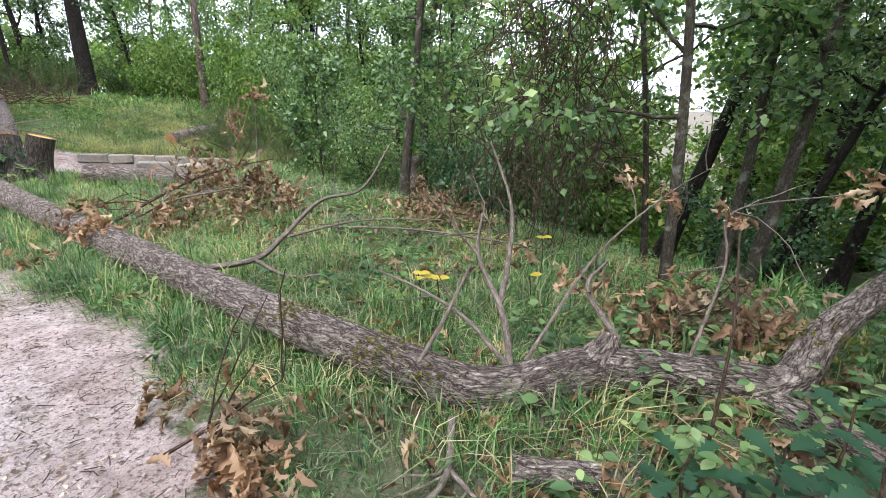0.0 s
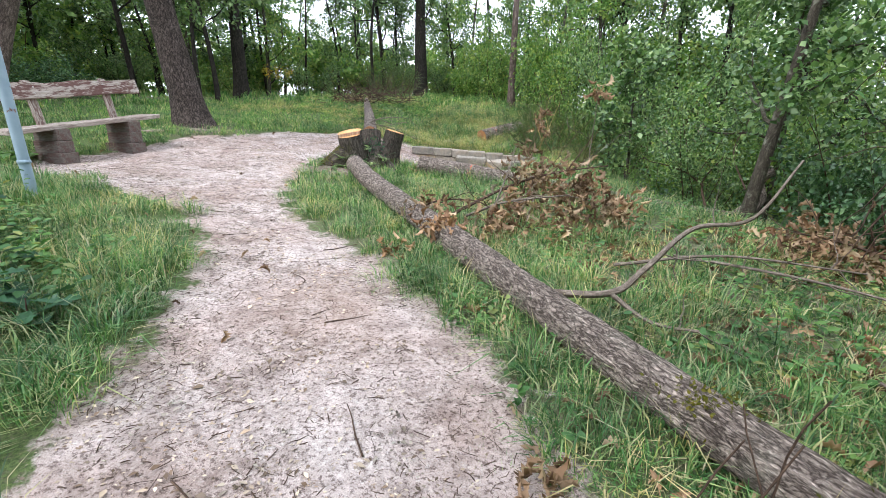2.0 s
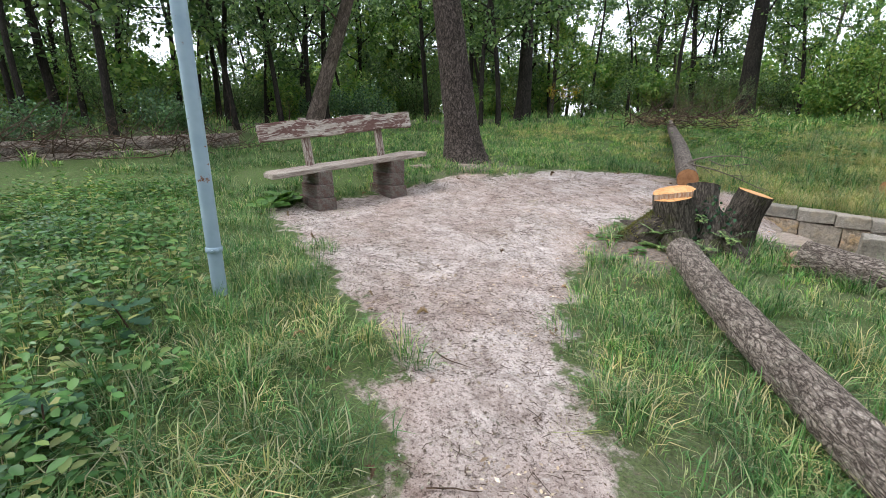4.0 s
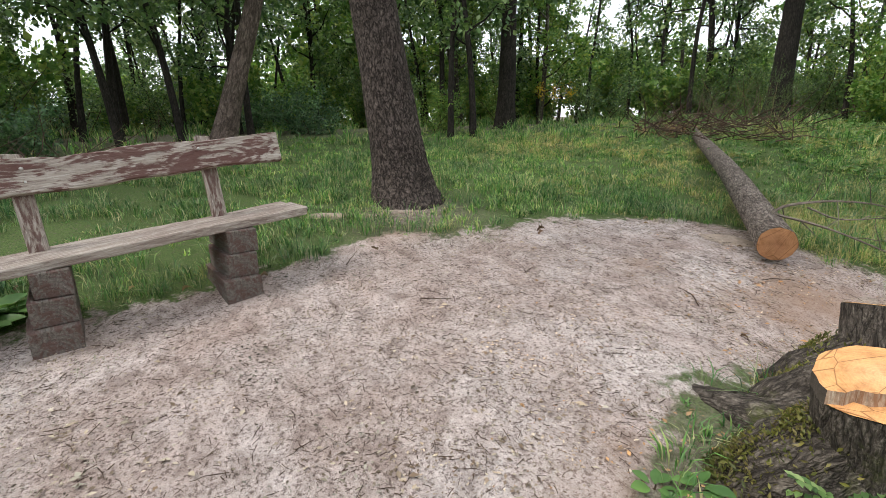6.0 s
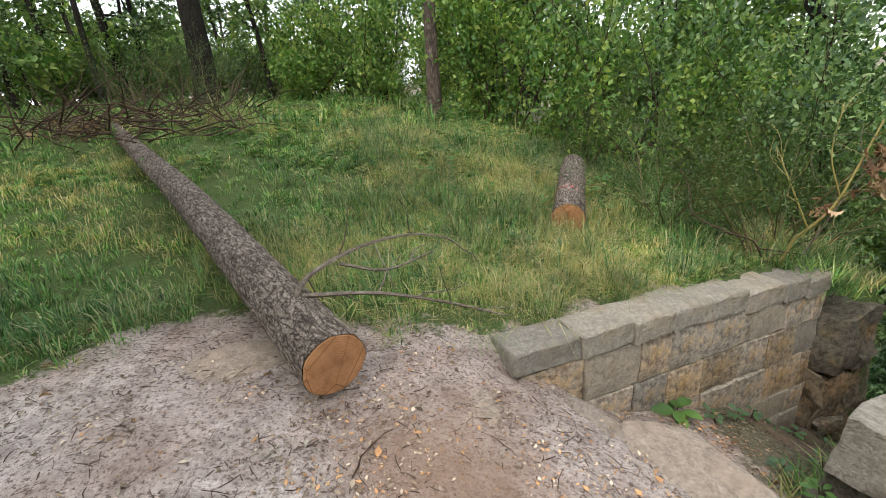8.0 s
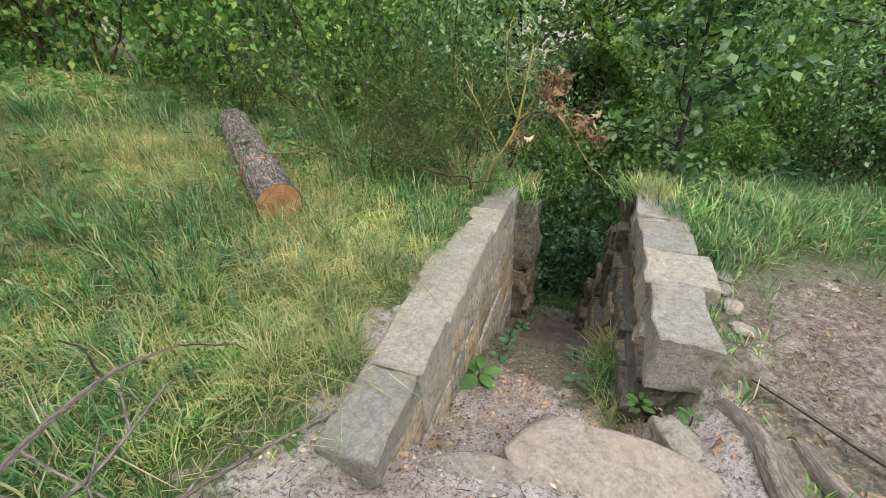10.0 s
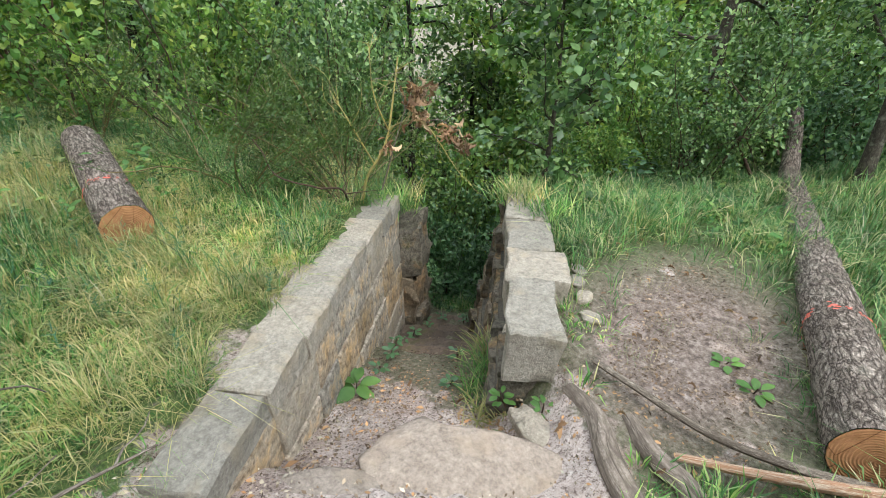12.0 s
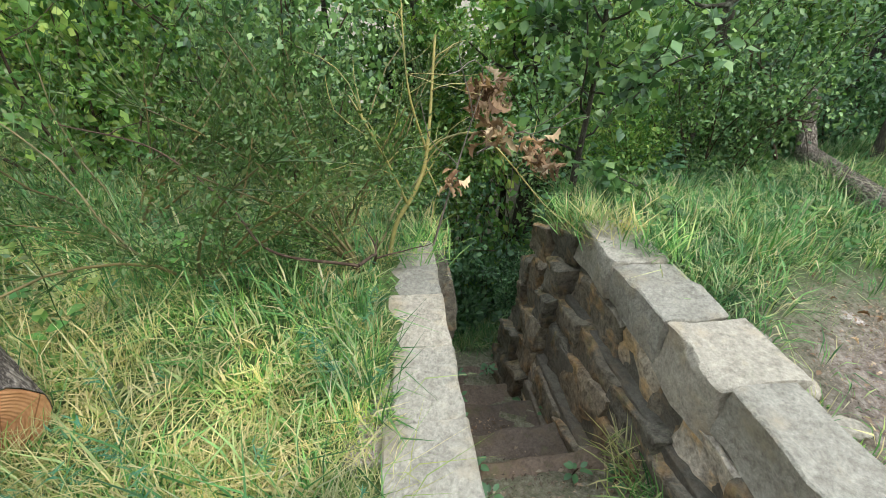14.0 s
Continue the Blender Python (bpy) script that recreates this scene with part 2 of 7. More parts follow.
def stone_material(name, base, warm, moss, dark=(0.1, 0.085, 0.07), ochre=0.0):
    m = Mat(name)
    obj = m.coords("Object")
    n1, n2, n3 = m.noise(obj, 5, 6, 0.65), m.noise(obj, 60, 5, 0.7), m.noise(obj, 2.0, 4, 0.6, 0.6)
    col = m.ramp(n2, (0.25, tuple(c * 0.62 for c in base)), (0.55, base), (0.8, tuple(min(1, c * 1.3) for c in base)))
    col = m.mix(m.ramp(n1, (0.52, (0, 0, 0)), (0.66, (0.8, 0.8, 0.8))), col, warm)
    if ochre:  # some blocks are of yellower stone, and weathered to grey in part
        pick = m.ramp(m.math("FRACT", m.math("MULTIPLY", m.single(), 7.3)), (0.55, (0, 0, 0)), (0.6, (1, 1, 1)))
        col = m.mix(m.math("MULTIPLY", pick, m.math("MULTIPLY", m.ramp(m.noise(obj, 3.1, 5, 0.65), (0.42, (0.25, 0.25, 0.25)), (0.58, (1, 1, 1))), ochre)), col, m.mix(n2, tuple(c * 0.8 for c in warm), tuple(min(1, c * 1.25) for c in warm)))
    col = m.mix(m.ramp(n3, (0.56, (0, 0, 0)), (0.74, (0.6, 0.6, 0.6))), col, dark)
    col = m.mix(1.0, col, m.ramp(m.single(), (0.0, (0.72, 0.72, 0.7)), (0.5, (1.0, 0.97, 0.92)), (1.0, (1.18, 1.1, 1.0))), "MULTIPLY")
    if moss:
        col = m.mix(m.math("MULTIPLY", m.ramp(m.noise(obj, 7, 5, 0.7), (0.55, (0, 0, 0)), (0.7, (1, 1, 1))), moss), col, (0.075, 0.095, 0.025))
    crack = m.ramp(m.cells(m.coords("Object", (1, 1, 1.7)), 6, "DISTANCE_TO_EDGE").outputs["Distance"], (0.0, (0, 0, 0)), (0.05, (1, 1, 1)))
    n4 = m.noise(obj, 19, 5, 0.7)
    col = m.mix(1.0, col, m.ramp(n4, *(((0.36, (0.5, 0.48, 0.46)), (0.52, (1, 1, 1)), (0.68, (1.4, 1.36, 1.3))) if ochre else ((0.34, (0.74, 0.73, 0.72)), (0.52, (1, 1, 1)), (0.7, (1.18, 1.17, 1.16))))), "MULTIPLY")
    h = m.math("ADD", m.math("ADD", n1, m.math("MULTIPLY", n2, 0.4)), m.math("ADD", m.math("MULTIPLY", crack, 0.04), m.math("MULTIPLY", n4, 0.8)))
    return m.done(col, 0.9, m.bump(h, 0.03, 0.9), spec=0.2)


def sawn_material(name, pale, heart, saturation_edge):
    """A sawn log end: UV is metres from the pith."""
    m = Mat(name)
    uv = m.coords("UV")
    ln = m.t.nodes.new("ShaderNodeVectorMath")
    ln.operation = "LENGTH"
    m.link(uv, ln.inputs[0])
    rad = m.math("ADD", ln.outputs["Value"], m.math("MULTIPLY", m.noise(uv, 9, 3), 0.02))
    rings = m.math("SINE", m.math("MULTIPLY", rad, 560.0))
    col = m.mix(m.ramp(rad, (0.02, (0, 0, 0)), (0.13, (1, 1, 1))), heart, pale)
    col = m.mix(m.math("MULTIPLY", m.math("ADD", rings, 1.0), 0.045), col, saturation_edge)
    scratch = m.noise(m.coords("UV", (4, 90, 1)), 4, 4)
    col = m.mix(m.ramp(scratch, (0.5, (0, 0, 0)), (0.8, (0.4, 0.4, 0.4))), col, saturation_edge)
    spots = m.noise(uv, 14, 5, 0.7)
    col = m.mix(1.0, col, m.ramp(spots, (0.32, (0.68, 0.62, 0.56)), (0.52, (1, 1, 1)), (0.7, (1.14, 1.14, 1.12))), "MULTIPLY")
    star = m.ramp(m.cells(m.coords("UV", (1, 0.5, 1)), 7, "DISTANCE_TO_EDGE").outputs["Distance"], (0.0, (0.35, 0.3, 0.26)), (0.012, (1, 1, 1)))
    col = m.mix(1.0, col, star, "MULTIPLY")
    return m.done(col, 0.75, m.bump(m.math("ADD", rings, scratch), 0.002, 0.5), spec=0.2)


def plank_material(name, paint, tone=1.0):
    """Weathered grey plank with worn red-brown paint; grain runs along x."""
    m = Mat(name)
    g = m.noise(m.coords("Object", (1.1, 16, 16)), 4, 6, 0.7, 1.2)
    knots = m.cells(m.coords("Object", (1.7, 5, 5)), 1.0).outputs["Distance"]
    rings = m.math("SINE", m.math("ADD", m.math("MULTIPLY", knots, 60.0), m.math("MULTIPLY", g, 14.0)))
    col = m.ramp(g, (0.3, tuple(tone * c for c in (0.16, 0.125, 0.1))), (0.5, tuple(tone * c for c in (0.36, 0.31, 0.26))), (0.7, tuple(tone * c for c in (0.54, 0.49, 0.43))))
    worn = m.math("ADD", m.noise(m.coords("Object", (2.2, 9, 9)), 1.6, 6, 0.7), m.math("MULTIPLY", rings, 0.05))
    col = m.mix(m.math("MULTIPLY", m.ramp(worn, (0.47, (0, 0, 0)), (0.55, (1, 1, 1))), paint), col, (0.1, 0.04, 0.032))
    return m.done(col, 0.82, m.bump(m.math("ADD", g, m.math("MULTIPLY", rings, 0.12)), 0.006), spec=0.25)


def pole_material():
    m = Mat("flaking_blue_grey_paint")
    obj = m.coords("Object")
    chip = m.ramp(m.noise(obj, 11, 6, 0.7), (0.63, (0, 0, 0)), (0.66, (1, 1, 1)))
    paint = m.ramp(m.noise(obj, 4, 4), (0.3, (0.22, 0.31, 0.37)), (0.7, (0.33, 0.42, 0.47)))
    rust = m.ramp(m.noise(obj, 40, 4), (0.3, (0.12, 0.05, 0.025)), (0.7, (0.27, 0.15, 0.09)))
    return m.done(m.mix(chip, paint, rust), 0.5, m.bump(chip, 0.002, -0.6), spec=0.4)


GROUND = ground_material()
STONE = stone_material("sandstone_cap", (0.37, 0.345, 0.3), (0.35, 0.3, 0.23), 0.2, (0.2, 0.185, 0.155))
STONE_FACE = stone_material("sandstone_face", (0.46, 0.42, 0.36), (0.5, 0.34, 0.17), 0.15, (0.2, 0.18, 0.15), 0.6)
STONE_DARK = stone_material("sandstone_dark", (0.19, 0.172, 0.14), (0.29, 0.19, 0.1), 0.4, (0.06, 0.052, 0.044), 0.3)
ROCK = stone_material("bedrock", (0.38, 0.325, 0.28), (0.38, 0.31, 0.25), 0.1, (0.28, 0.23, 0.19))
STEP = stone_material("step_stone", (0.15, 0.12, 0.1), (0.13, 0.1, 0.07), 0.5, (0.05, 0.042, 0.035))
SAWN_FRESH = sawn_material("fresh_sawn_wood", (0.7, 0.37, 0.15), (0.74, 0.43, 0.21), (0.55, 0.2, 0.05))
SAWN_OLD = sawn_material("sawn_wood", (0.46, 0.235, 0.11), (0.34, 0.165, 0.08), (0.2, 0.085, 0.038))
PLANK_RED = plank_material("worn_red_plank", 0.9)
PLANK_GREY = plank_material("grey_plank", 0.35)
POST_WOOD = plank_material("brown_post", 0.8)
LEG_WOOD = plank_material("leg_wood", 0.6, 0.4)
BARE_WOOD = bark("bare_wood", (0.3, 0.16, 0.09), (0.5, 0.4, 0.3), (0.66, 0.57, 0.47), (60, 6), 0.003)
SPRAY = Mat("spray_paint").done((0.78, 0.16, 0.11), 0.7)
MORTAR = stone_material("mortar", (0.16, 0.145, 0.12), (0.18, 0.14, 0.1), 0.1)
POLE_PAINT = pole_material()
CHIPS = foliage("chips", (0.1, 0.075, 0.06), (0.2, 0.15, 0.12), (0.68, 0.6, 0.53), (0.17, 0.125, 0.1), (0.5, 0.42, 0.35), through_light=0.0, rough=0.9, spec=0.1)

SOIL_CHIPS = foliage("soil_chips", (0.07, 0.05, 0.04), (0.15, 0.105, 0.08), (0.26, 0.19, 0.15), (0.42, 0.33, 0.27), through_light=0.0, rough=0.9, spec=0.1)


# ---- mesh tools ----
class Soup:
    """Gathers vertices, quads and triangles for one mesh."""

    def __init__(self):
        self.v, self.q, self.t, self.uv, self.n = [], [], [], [], 0

    def add(self, v, quads=(), tris=(), uv=None):
        v = np.asarray(v, float).reshape(-1, 3)
        if len(quads):
            self.q.append(np.asarray(quads, int).reshape(-1, 4) + self.n)
        if len(tris):
            self.t.append(np.asarray(tris, int).reshape(-1, 3) + self.n)
        self.v.append(v)
        self.uv.append(np.zeros((len(v), 2)) if uv is None else np.asarray(uv, float))
        self.n += len(v)

    def mesh(self, name, material, smooth=True):
        me = bpy.data.meshes.new(name)
        v, uv = np.concatenate(self.v), np.concatenate(self.uv)
        faces = [np.concatenate(f) for f in (self.q, self.t) if f]
        loops = np.concatenate([f.ravel() for f in faces])
        sizes = np.concatenate([np.full(len(f), f.shape[1]) for f in faces])
        starts = np.concatenate([[0], np.cumsum(sizes)[:-1]])
        me.vertices.add(len(v))
        me.vertices.foreach_set("co", v.astype(np.float32).ravel())
        me.loops.add(len(loops))
        me.loops.foreach_set("vertex_index", loops.astype(np.int32))
        me.polygons.add(len(starts))
        me.polygons.foreach_set("loop_start", starts.astype(np.int32))
        me.polygons.foreach_set("use_smooth", np.full(len(starts), smooth))
        layer = me.uv_layers.new(name="UVMap")
        layer.data.foreach_set("uv", uv[loops].astype(np.float32).ravel())
        me.update(calc_edges=True)
        me.materials.append(material)
        return me


def part(name, soup, material, parent, label="", smooth=True):
    """Links a soup, a bmesh or a mesh as one object under a thing or a part."""
    if isinstance(soup, Soup):
        me = soup.mesh(name, material, smooth)
    elif isinstance(soup, bmesh.types.BMesh):
        me = bpy.data.meshes.new(name)
        soup.to_mesh(me)
        soup.free()
        me.materials.append(material)
        if smooth:
            me.polygons.foreach_set("use_smooth", np.full(len(me.polygons), True))
    else:
        me = soup
    ob = new(name, me)
    ob.parent = parent
    if label:
        tagged(ob, label)
    return ob


def thing(name, at=(0, 0, 0), label="", category="", group="", kind="", turn=0):
    ob = new(name)
    ob.matrix_world = pose(*at, 0, 0, turn)
    return tagged(ob, label, category, group, kind)


def unit(v):
    v = np.asarray(v, float)
    return v / np.maximum(1e-9, np.linalg.norm(v, axis=-1, keepdims=True))


def spline(points, step):
    """A smooth line through the points, sampled about every step metres."""
    p = np.asarray(points, float)
    ext = np.vstack([2 * p[0] - p[1], p, 2 * p[-1] - p[-2]])
    out = []
    for i in range(len(p) - 1):
        a, b, c, d = ext[i : i + 4]
        k = max(1, int(np.linalg.norm((c - b)[:3]) / step))
        for t in np.arange(k) / k:
            out.append(0.5 * (2 * b + (c - a) * t + (2 * a - 5 * b + 4 * c - d) * t**2 + (3 * b - a - 3 * c + d) * t**3))
    out.append(p[-1])
    return np.array(out)


def tube(soup, pts, radii, sides=8, rough=0.0, seed=0.0, cap=False):
    """A tube along pts; rough lifts and sinks its bark by noise."""
    p = np.asarray(pts, float)
    r = np.atleast_1d(np.asarray(radii, float))
    r = np.interp(np.linspace(0, 1, len(p)), np.linspace(0, 1, len(r)), r)
    tan = unit(np.gradient(p, axis=0))
    side = unit(np.cross(tan[0], (0.31, 0.17, 0.93) if abs(tan[0][2]) < 0.9 else (1, 0.2, 0)))
    rings, uvs, along = [], [], 0.0
    ang = np.linspace(0, 2 * np.pi, sides + 1)
    for i in range(len(p)):
        side = unit(side - tan[i] * (side @ tan[i]))
        up = np.cross(tan[i], side)
        if i:
            along += np.linalg.norm(p[i] - p[i - 1])
        rr = np.full(sides + 1, r[i])
        if rough:
            for k in range(sides):
                a = ang[k]
                q = Vector((math.cos(a) * 2.2, math.sin(a) * 2.2, along * 2.2 / max(r[i], 0.04) * 0.12 + seed))
                rr[k] *= 1 + rough * (noise.noise(q * 1.6) * 0.7 + noise.noise(q * 5) * 0.45)
            rr[sides] = rr[0]
        rings.append(p[i] + np.cos(ang)[:, None] * rr[:, None] * side + np.sin(ang)[:, None] * rr[:, None] * up)
        uvs.append(np.stack([ang * np.mean(r), np.full(sides + 1, along)], 1))
    n = sides + 1
    i, k = np.meshgrid(np.arange(len(p) - 1), np.arange(sides), indexing="ij")
    base = (i * n + k).ravel()
    soup.add(np.concatenate(rings), np.stack([base, base + 1, base + n + 1, base + n], 1), uv=np.concatenate(uvs))
    if cap:
        soup.add(np.vstack([rings[-1][:-1], p[-1:]]), tris=[(a, (a + 1) % sides, sides) for a in range(sides)])
    return rings


def disc(soup, ring, centre, lift, jag=0.0):
    """A sawn face over a ring of points, with UV as metres from the pith."""
    ring = np.asarray(ring)[:-1]
    c = np.asarray(centre, float)
    ax = unit(ring[0] - c)
    nrm = unit(np.cross(ring[0] - c, ring[len(ring) // 4] - c))
    ay = np.cross(nrm, ax)
    k = len(ring)
    rows, uv = [], []
    for f in (1.0, 0.9, 0.5):
        q = c + (ring - c) * f * (1 - 0.02 * (f > 0.95)) + nrm * lift * (0.4 if f > 0.95 else 1)
        rows.append(q)
        uv.append(np.stack([(q - c) @ ax, (q - c) @ ay], 1))
    v = np.vstack(rows + [c[None] + nrm * lift])
    uv = np.vstack(uv + [np.zeros((1, 2))])
    quads = [(j * k + a, j * k + (a + 1) % k, (j + 1) * k + (a + 1) % k, (j + 1) * k + a) for j in range(2) for a in range(k)]
    tris = [(2 * k + a, 2 * k + (a + 1) % k, 3 * k) for a in range(k)]
    soup.add(v, quads, tris, uv)


def leaf_shape(kind):
    """One leaf along +y, about 1 long: vertices, quads, triangles."""
    if kind == "diamond":
        return np.array([(0, 0, 0), (-0.3, 0.45, 0.09), (0, 1, 0), (0.3, 0.45, 0.09)]), [], [(0, 2, 1), (0, 3, 2)]
    if kind == "oval":
        return np.array([(0, 0, 0), (-0.24, 0.25, 0.06), (-0.27, 0.62, 0.05), (0, 1, -0.08), (0.27, 0.62, 0.05), (0.24, 0.25, 0.06)]), [(0, 3, 2, 1), (0, 5, 4, 3)], []
    if kind == "blade":
        return np.array([(-0.045, 0, 0), (0.045, 0, 0), (-0.05, 0.45, 0.06), (0.05, 0.45, 0.06), (0, 1, 0.02)]), [(0, 1, 3, 2)], [(2, 3, 4)]
    stations = {
        "oak": [(0, 0.02), (0.1, 0.06), (0.24, 0.2), (0.32, 0.1), (0.46, 0.3), (0.55, 0.15), (0.7, 0.31), (0.8, 0.17), (0.92, 0.2), (1.0, 0.03)],
        "broad": [(0, 0.03), (0.15, 0.2), (0.35, 0.29), (0.6, 0.27), (0.85, 0.14), (1.0, 0.01)],
    }["oak" if kind in ("oak", "curled") else "broad"]
    curl = 1.0 if kind == "curled" else 0.12
    v, q = [], []
    for i, (y, w) in enumerate(stations):
        bend = -curl * (y - 0.35) ** 2
        lift = (1.5 if kind == "curled" else 0.28) * w
        sway = 0.05 * math.sin(y * 9) if kind == "curled" else 0.0
        x = w * (0.6 if kind == "curled" else 1.0)
        v += [(sway, y, bend), (sway - x, y + w * 0.25, bend + lift), (sway + x, y + w * 0.25, bend + lift * (0.5 + 0.5 * math.sin(y * 14) if kind == "curled" else 1))]
        if i:
            b = 3 * (i - 1)
            q += [(b, b + 3, b + 4, b + 1), (b, b + 2, b + 5, b + 3)]
    return np.array(v), q, []


SHAPES = {k: leaf_shape(k) for k in ("diamond", "oval", "blade", "oak", "curled", "broad")}


def leaves(soup, at, heading, facing, size, kind="diamond", width=1.0):
    """Many leaves at once: places, the ways they point, the ways they face, sizes."""
    at = np.asarray(at, float)
    n = len(at)
    if not n:
        return
    y = unit(heading)
    x = unit(np.cross(y, facing) + 1e-6)
    z = np.cross(x, y)
    tv, q, t = SHAPES[kind]
    s = np.broadcast_to(np.asarray(size, float), (n,))[:, None, None]
    w = np.broadcast_to(np.asarray(width, float), (n,))[:, None, None]
    v = at[:, None] + s * (tv[None, :, 0:1] * w * x[:, None] + tv[None, :, 1:2] * y[:, None] + tv[None, :, 2:3] * z[:, None])
    k = len(tv)
    off = (np.arange(n) * k)[:, None, None]
    quads = (np.asarray(q, int)[None] + off).reshape(-1, 4) if len(q) else ()
    tris = (np.asarray(t, int)[None] + off).reshape(-1, 3) if len(t) else ()
    soup.add(v.reshape(-1, 3), quads, tris)


def limb(rng, p, d, length, n=6, wob=0.2, rise=0.0):
    """A wandering line from p along d."""
    pts, d = [np.asarray(p, float)], unit(d)
    for _ in range(n):
        d = unit(d + rng.normal(0, wob, 3) + (0, 0, rise))
        pts.append(pts[-1] + d * length / n)
    return np.array(pts)


# ---- the lie of the land ----
AX, NX = np.array((0.882, 0.471)), np.array((-0.471, 0.882))  # along the stepped cutting, and to its left


def cutting(s, n):
    return s * AX + n * NX


LEVELS = np.array([
    (0, 0, 0), (-0.8, 1.3, 0.0), (-2.3, 2.6, 0.02), (-3.6, 3.15, 0.05), (-5.1, 2.85, 0.12), (-8.75, 3.05, 0.37), (-9.1, 4.2, 0.44),
    (-10.5, 6.0, 0.74), (-16.2, 11.3, 1.42), (-7.5, 8.25, 0.36), (-11.0, 12.1, 1.02), (-13, 18, 1.6), (-7.4, 14.6, 0.95), (-6.1, 10.5, 0.27),
    (-5.7, 12.0, 0.46), (-6.8, 8.75, 0.22), (-5.1, 9.8, 0.1), (-4.0, 10.4, -0.05), (-6.3, 8.2, 0.06), (-5.7, 7.45, 0.0), (-6.1, 6.5, 0.2),
    (-5.1, 6.7, 0.03), (-0.5, 7.1, -0.5), (-4.7, 7.9, -0.05), (-3.4, 8.6, -0.1), (-6.0, 1.8, 0.37), (-3.5, 0.9, 0.12), (-4.5, -0.6, 0.2), (-0.3, 1.6, 0.02)])
LEVELS2 = np.array([
    (-12, -1, 0.72), (1.8, 1.7, 0.02), (-0.5, 6.5, -0.2), (2.2, 4.0, -0.4), (3, -0.5, -0.05), (-2.5, 5.0, 0.02), (0, -4, 0.0), (-2.8, 11.6, -0.55),
    (-1.6, 9.3, -0.6), (2.5, 9.0, -1.6), (-6.5, 4.5, 0.21), (-9.2, 9.2, 0.5)])
LV = np.vstack([LEVELS, LEVELS2])


def _tps(d):
    return np.where(d > 1e-9, d * d * np.log(np.maximum(d, 1e-9)), 0)


def _solve():
    n = len(LV)
    k = _tps(np.linalg.norm(LV[:, None, :2] - LV[None, :, :2], axis=2)) + 0.15 * np.eye(n)
    p = np.hstack([np.ones((n, 1)), LV[:, :2]])
    a = np.block([[k, p], [p.T, np.zeros((3, 3))]])
    return np.linalg.solve(a, np.concatenate([LV[:, 2], np.zeros(3)]))


WEIGHTS = _solve()
FLOOR_S = (-2.1, -1.75, -1.6, -1.42, -1.05, -0.6, -0.1, 0.1, 0.14, 0.45, 0.5, 0.85, 0.9, 1.25, 1.3, 1.7, 1.75, 2.3, 5, 12)
FLOOR_Z = (0.2, 0.06, 0.0, -0.26, -0.44, -0.6, -0.8, -0.9, -1.09, -1.13, -1.33, -1.37, -1.58, -1.62, -1.84, -1.88, -2.1, -2.3, -4.0, -7.5)


def step01(x, a, b):
    t = np.clip((x - a) / (b - a), 0, 1)
    return t * t * (3 - 2 * t)


def open_height(x, y):
    """The ground before the cutting was dug."""
    x, y = np.asarray(x, float), np.asarray(y, float)
    q = np.stack([x, y], -1)
    z = WEIGHTS[-3] + WEIGHTS[-2] * x + WEIGHTS[-1] * y
    for i in range(len(LV)):
        z = z + WEIGHTS[i] * _tps(np.hypot(x - LV[i, 0], y - LV[i, 1]))
    s = q @ AX
    far = np.hypot(x + 5, y - 6)
    s_mid = -1.5
    away = 1.25 - 5.5 * step01(s, s_mid, 35) + 0.012 * np.clip(far - 12, 0, 60) * (s < s_mid)
    w = step01(far, 9.5, 19)
    return z * (1 - w) + away * w


def height(x, y):
    x, y = np.asarray(x, float), np.asarray(y, float)
    z = open_height(x, y)
    s, n = x * AX[0] + y * AX[1], x * NX[0] + y * NX[1]
    floor = np.interp(s, FLOOR_S, FLOOR_Z)
    right = np.where(s > -0.84, step01(n, 9.58, 9.70), step01(n, 9.35, 9.95))
    right = np.where(s > 2.3, step01(n, 9.7 - (s - 2.3) * 0.9 - 0.12, 9.8), right)
    left = np.where(s > 2.3, 1 - step01(n, 10.7, 10.9 + (s - 2.3) * 0.9), 1 - step01(n, 10.86, 10.98))
    w = right * left * step01(s, -2.1, -1.85)
    return z * (1 - w) + np.minimum(z, floor) * w


# the trodden sand: the path and the open place round the stump
SAND = np.array([
    (-0.5, 0.95), (-0.78, 1.3), (-1.0, 1.62), (-1.45, 2.08), (-2.3, 2.6), (-2.8, 2.85), (-3.5, 3.08), (-3.95, 3.2), (-4.7, 3.6), (-5.5, 4.25), (-6.0, 4.85), (-6.45, 5.4),
    (-6.75, 6.1), (-6.6, 6.8), (-6.1, 7.2), (-5.6, 7.5), (-5.3, 8.0), (-5.4, 9.7), (-6.9, 8.95), (-7.5, 8.95), (-8.3, 8.98), (-8.75, 8.8), (-9.0, 8.35), (-9.15, 7.8),
    (-9.3, 7.2), (-9.22, 6.6), (-9.2, 6.0), (-9.5, 5.4), (-9.3, 4.7), (-9.1, 3.6), (-8.75, 2.3), (-7.9, 2.55), (-6.4, 2.6), (-5.3, 2.72), (-4.6, 2.5), (-3.95, 2.1), (-3.4, 1.7), (-2.9, 1.15),
    (-2.35, 0.6), (-1.75, -0.4), (-1.3, -2.2), (0.4, -2.6), (0.9, -1.2), (0.15, 0.25)])
DIRT = np.array([(-5.5, 7.0), (-4.4, 7.05), (-3.5, 7.4), (-3.65, 7.75), (-4.2, 8.0), (-4.9, 7.95), (-5.3, 7.9)])


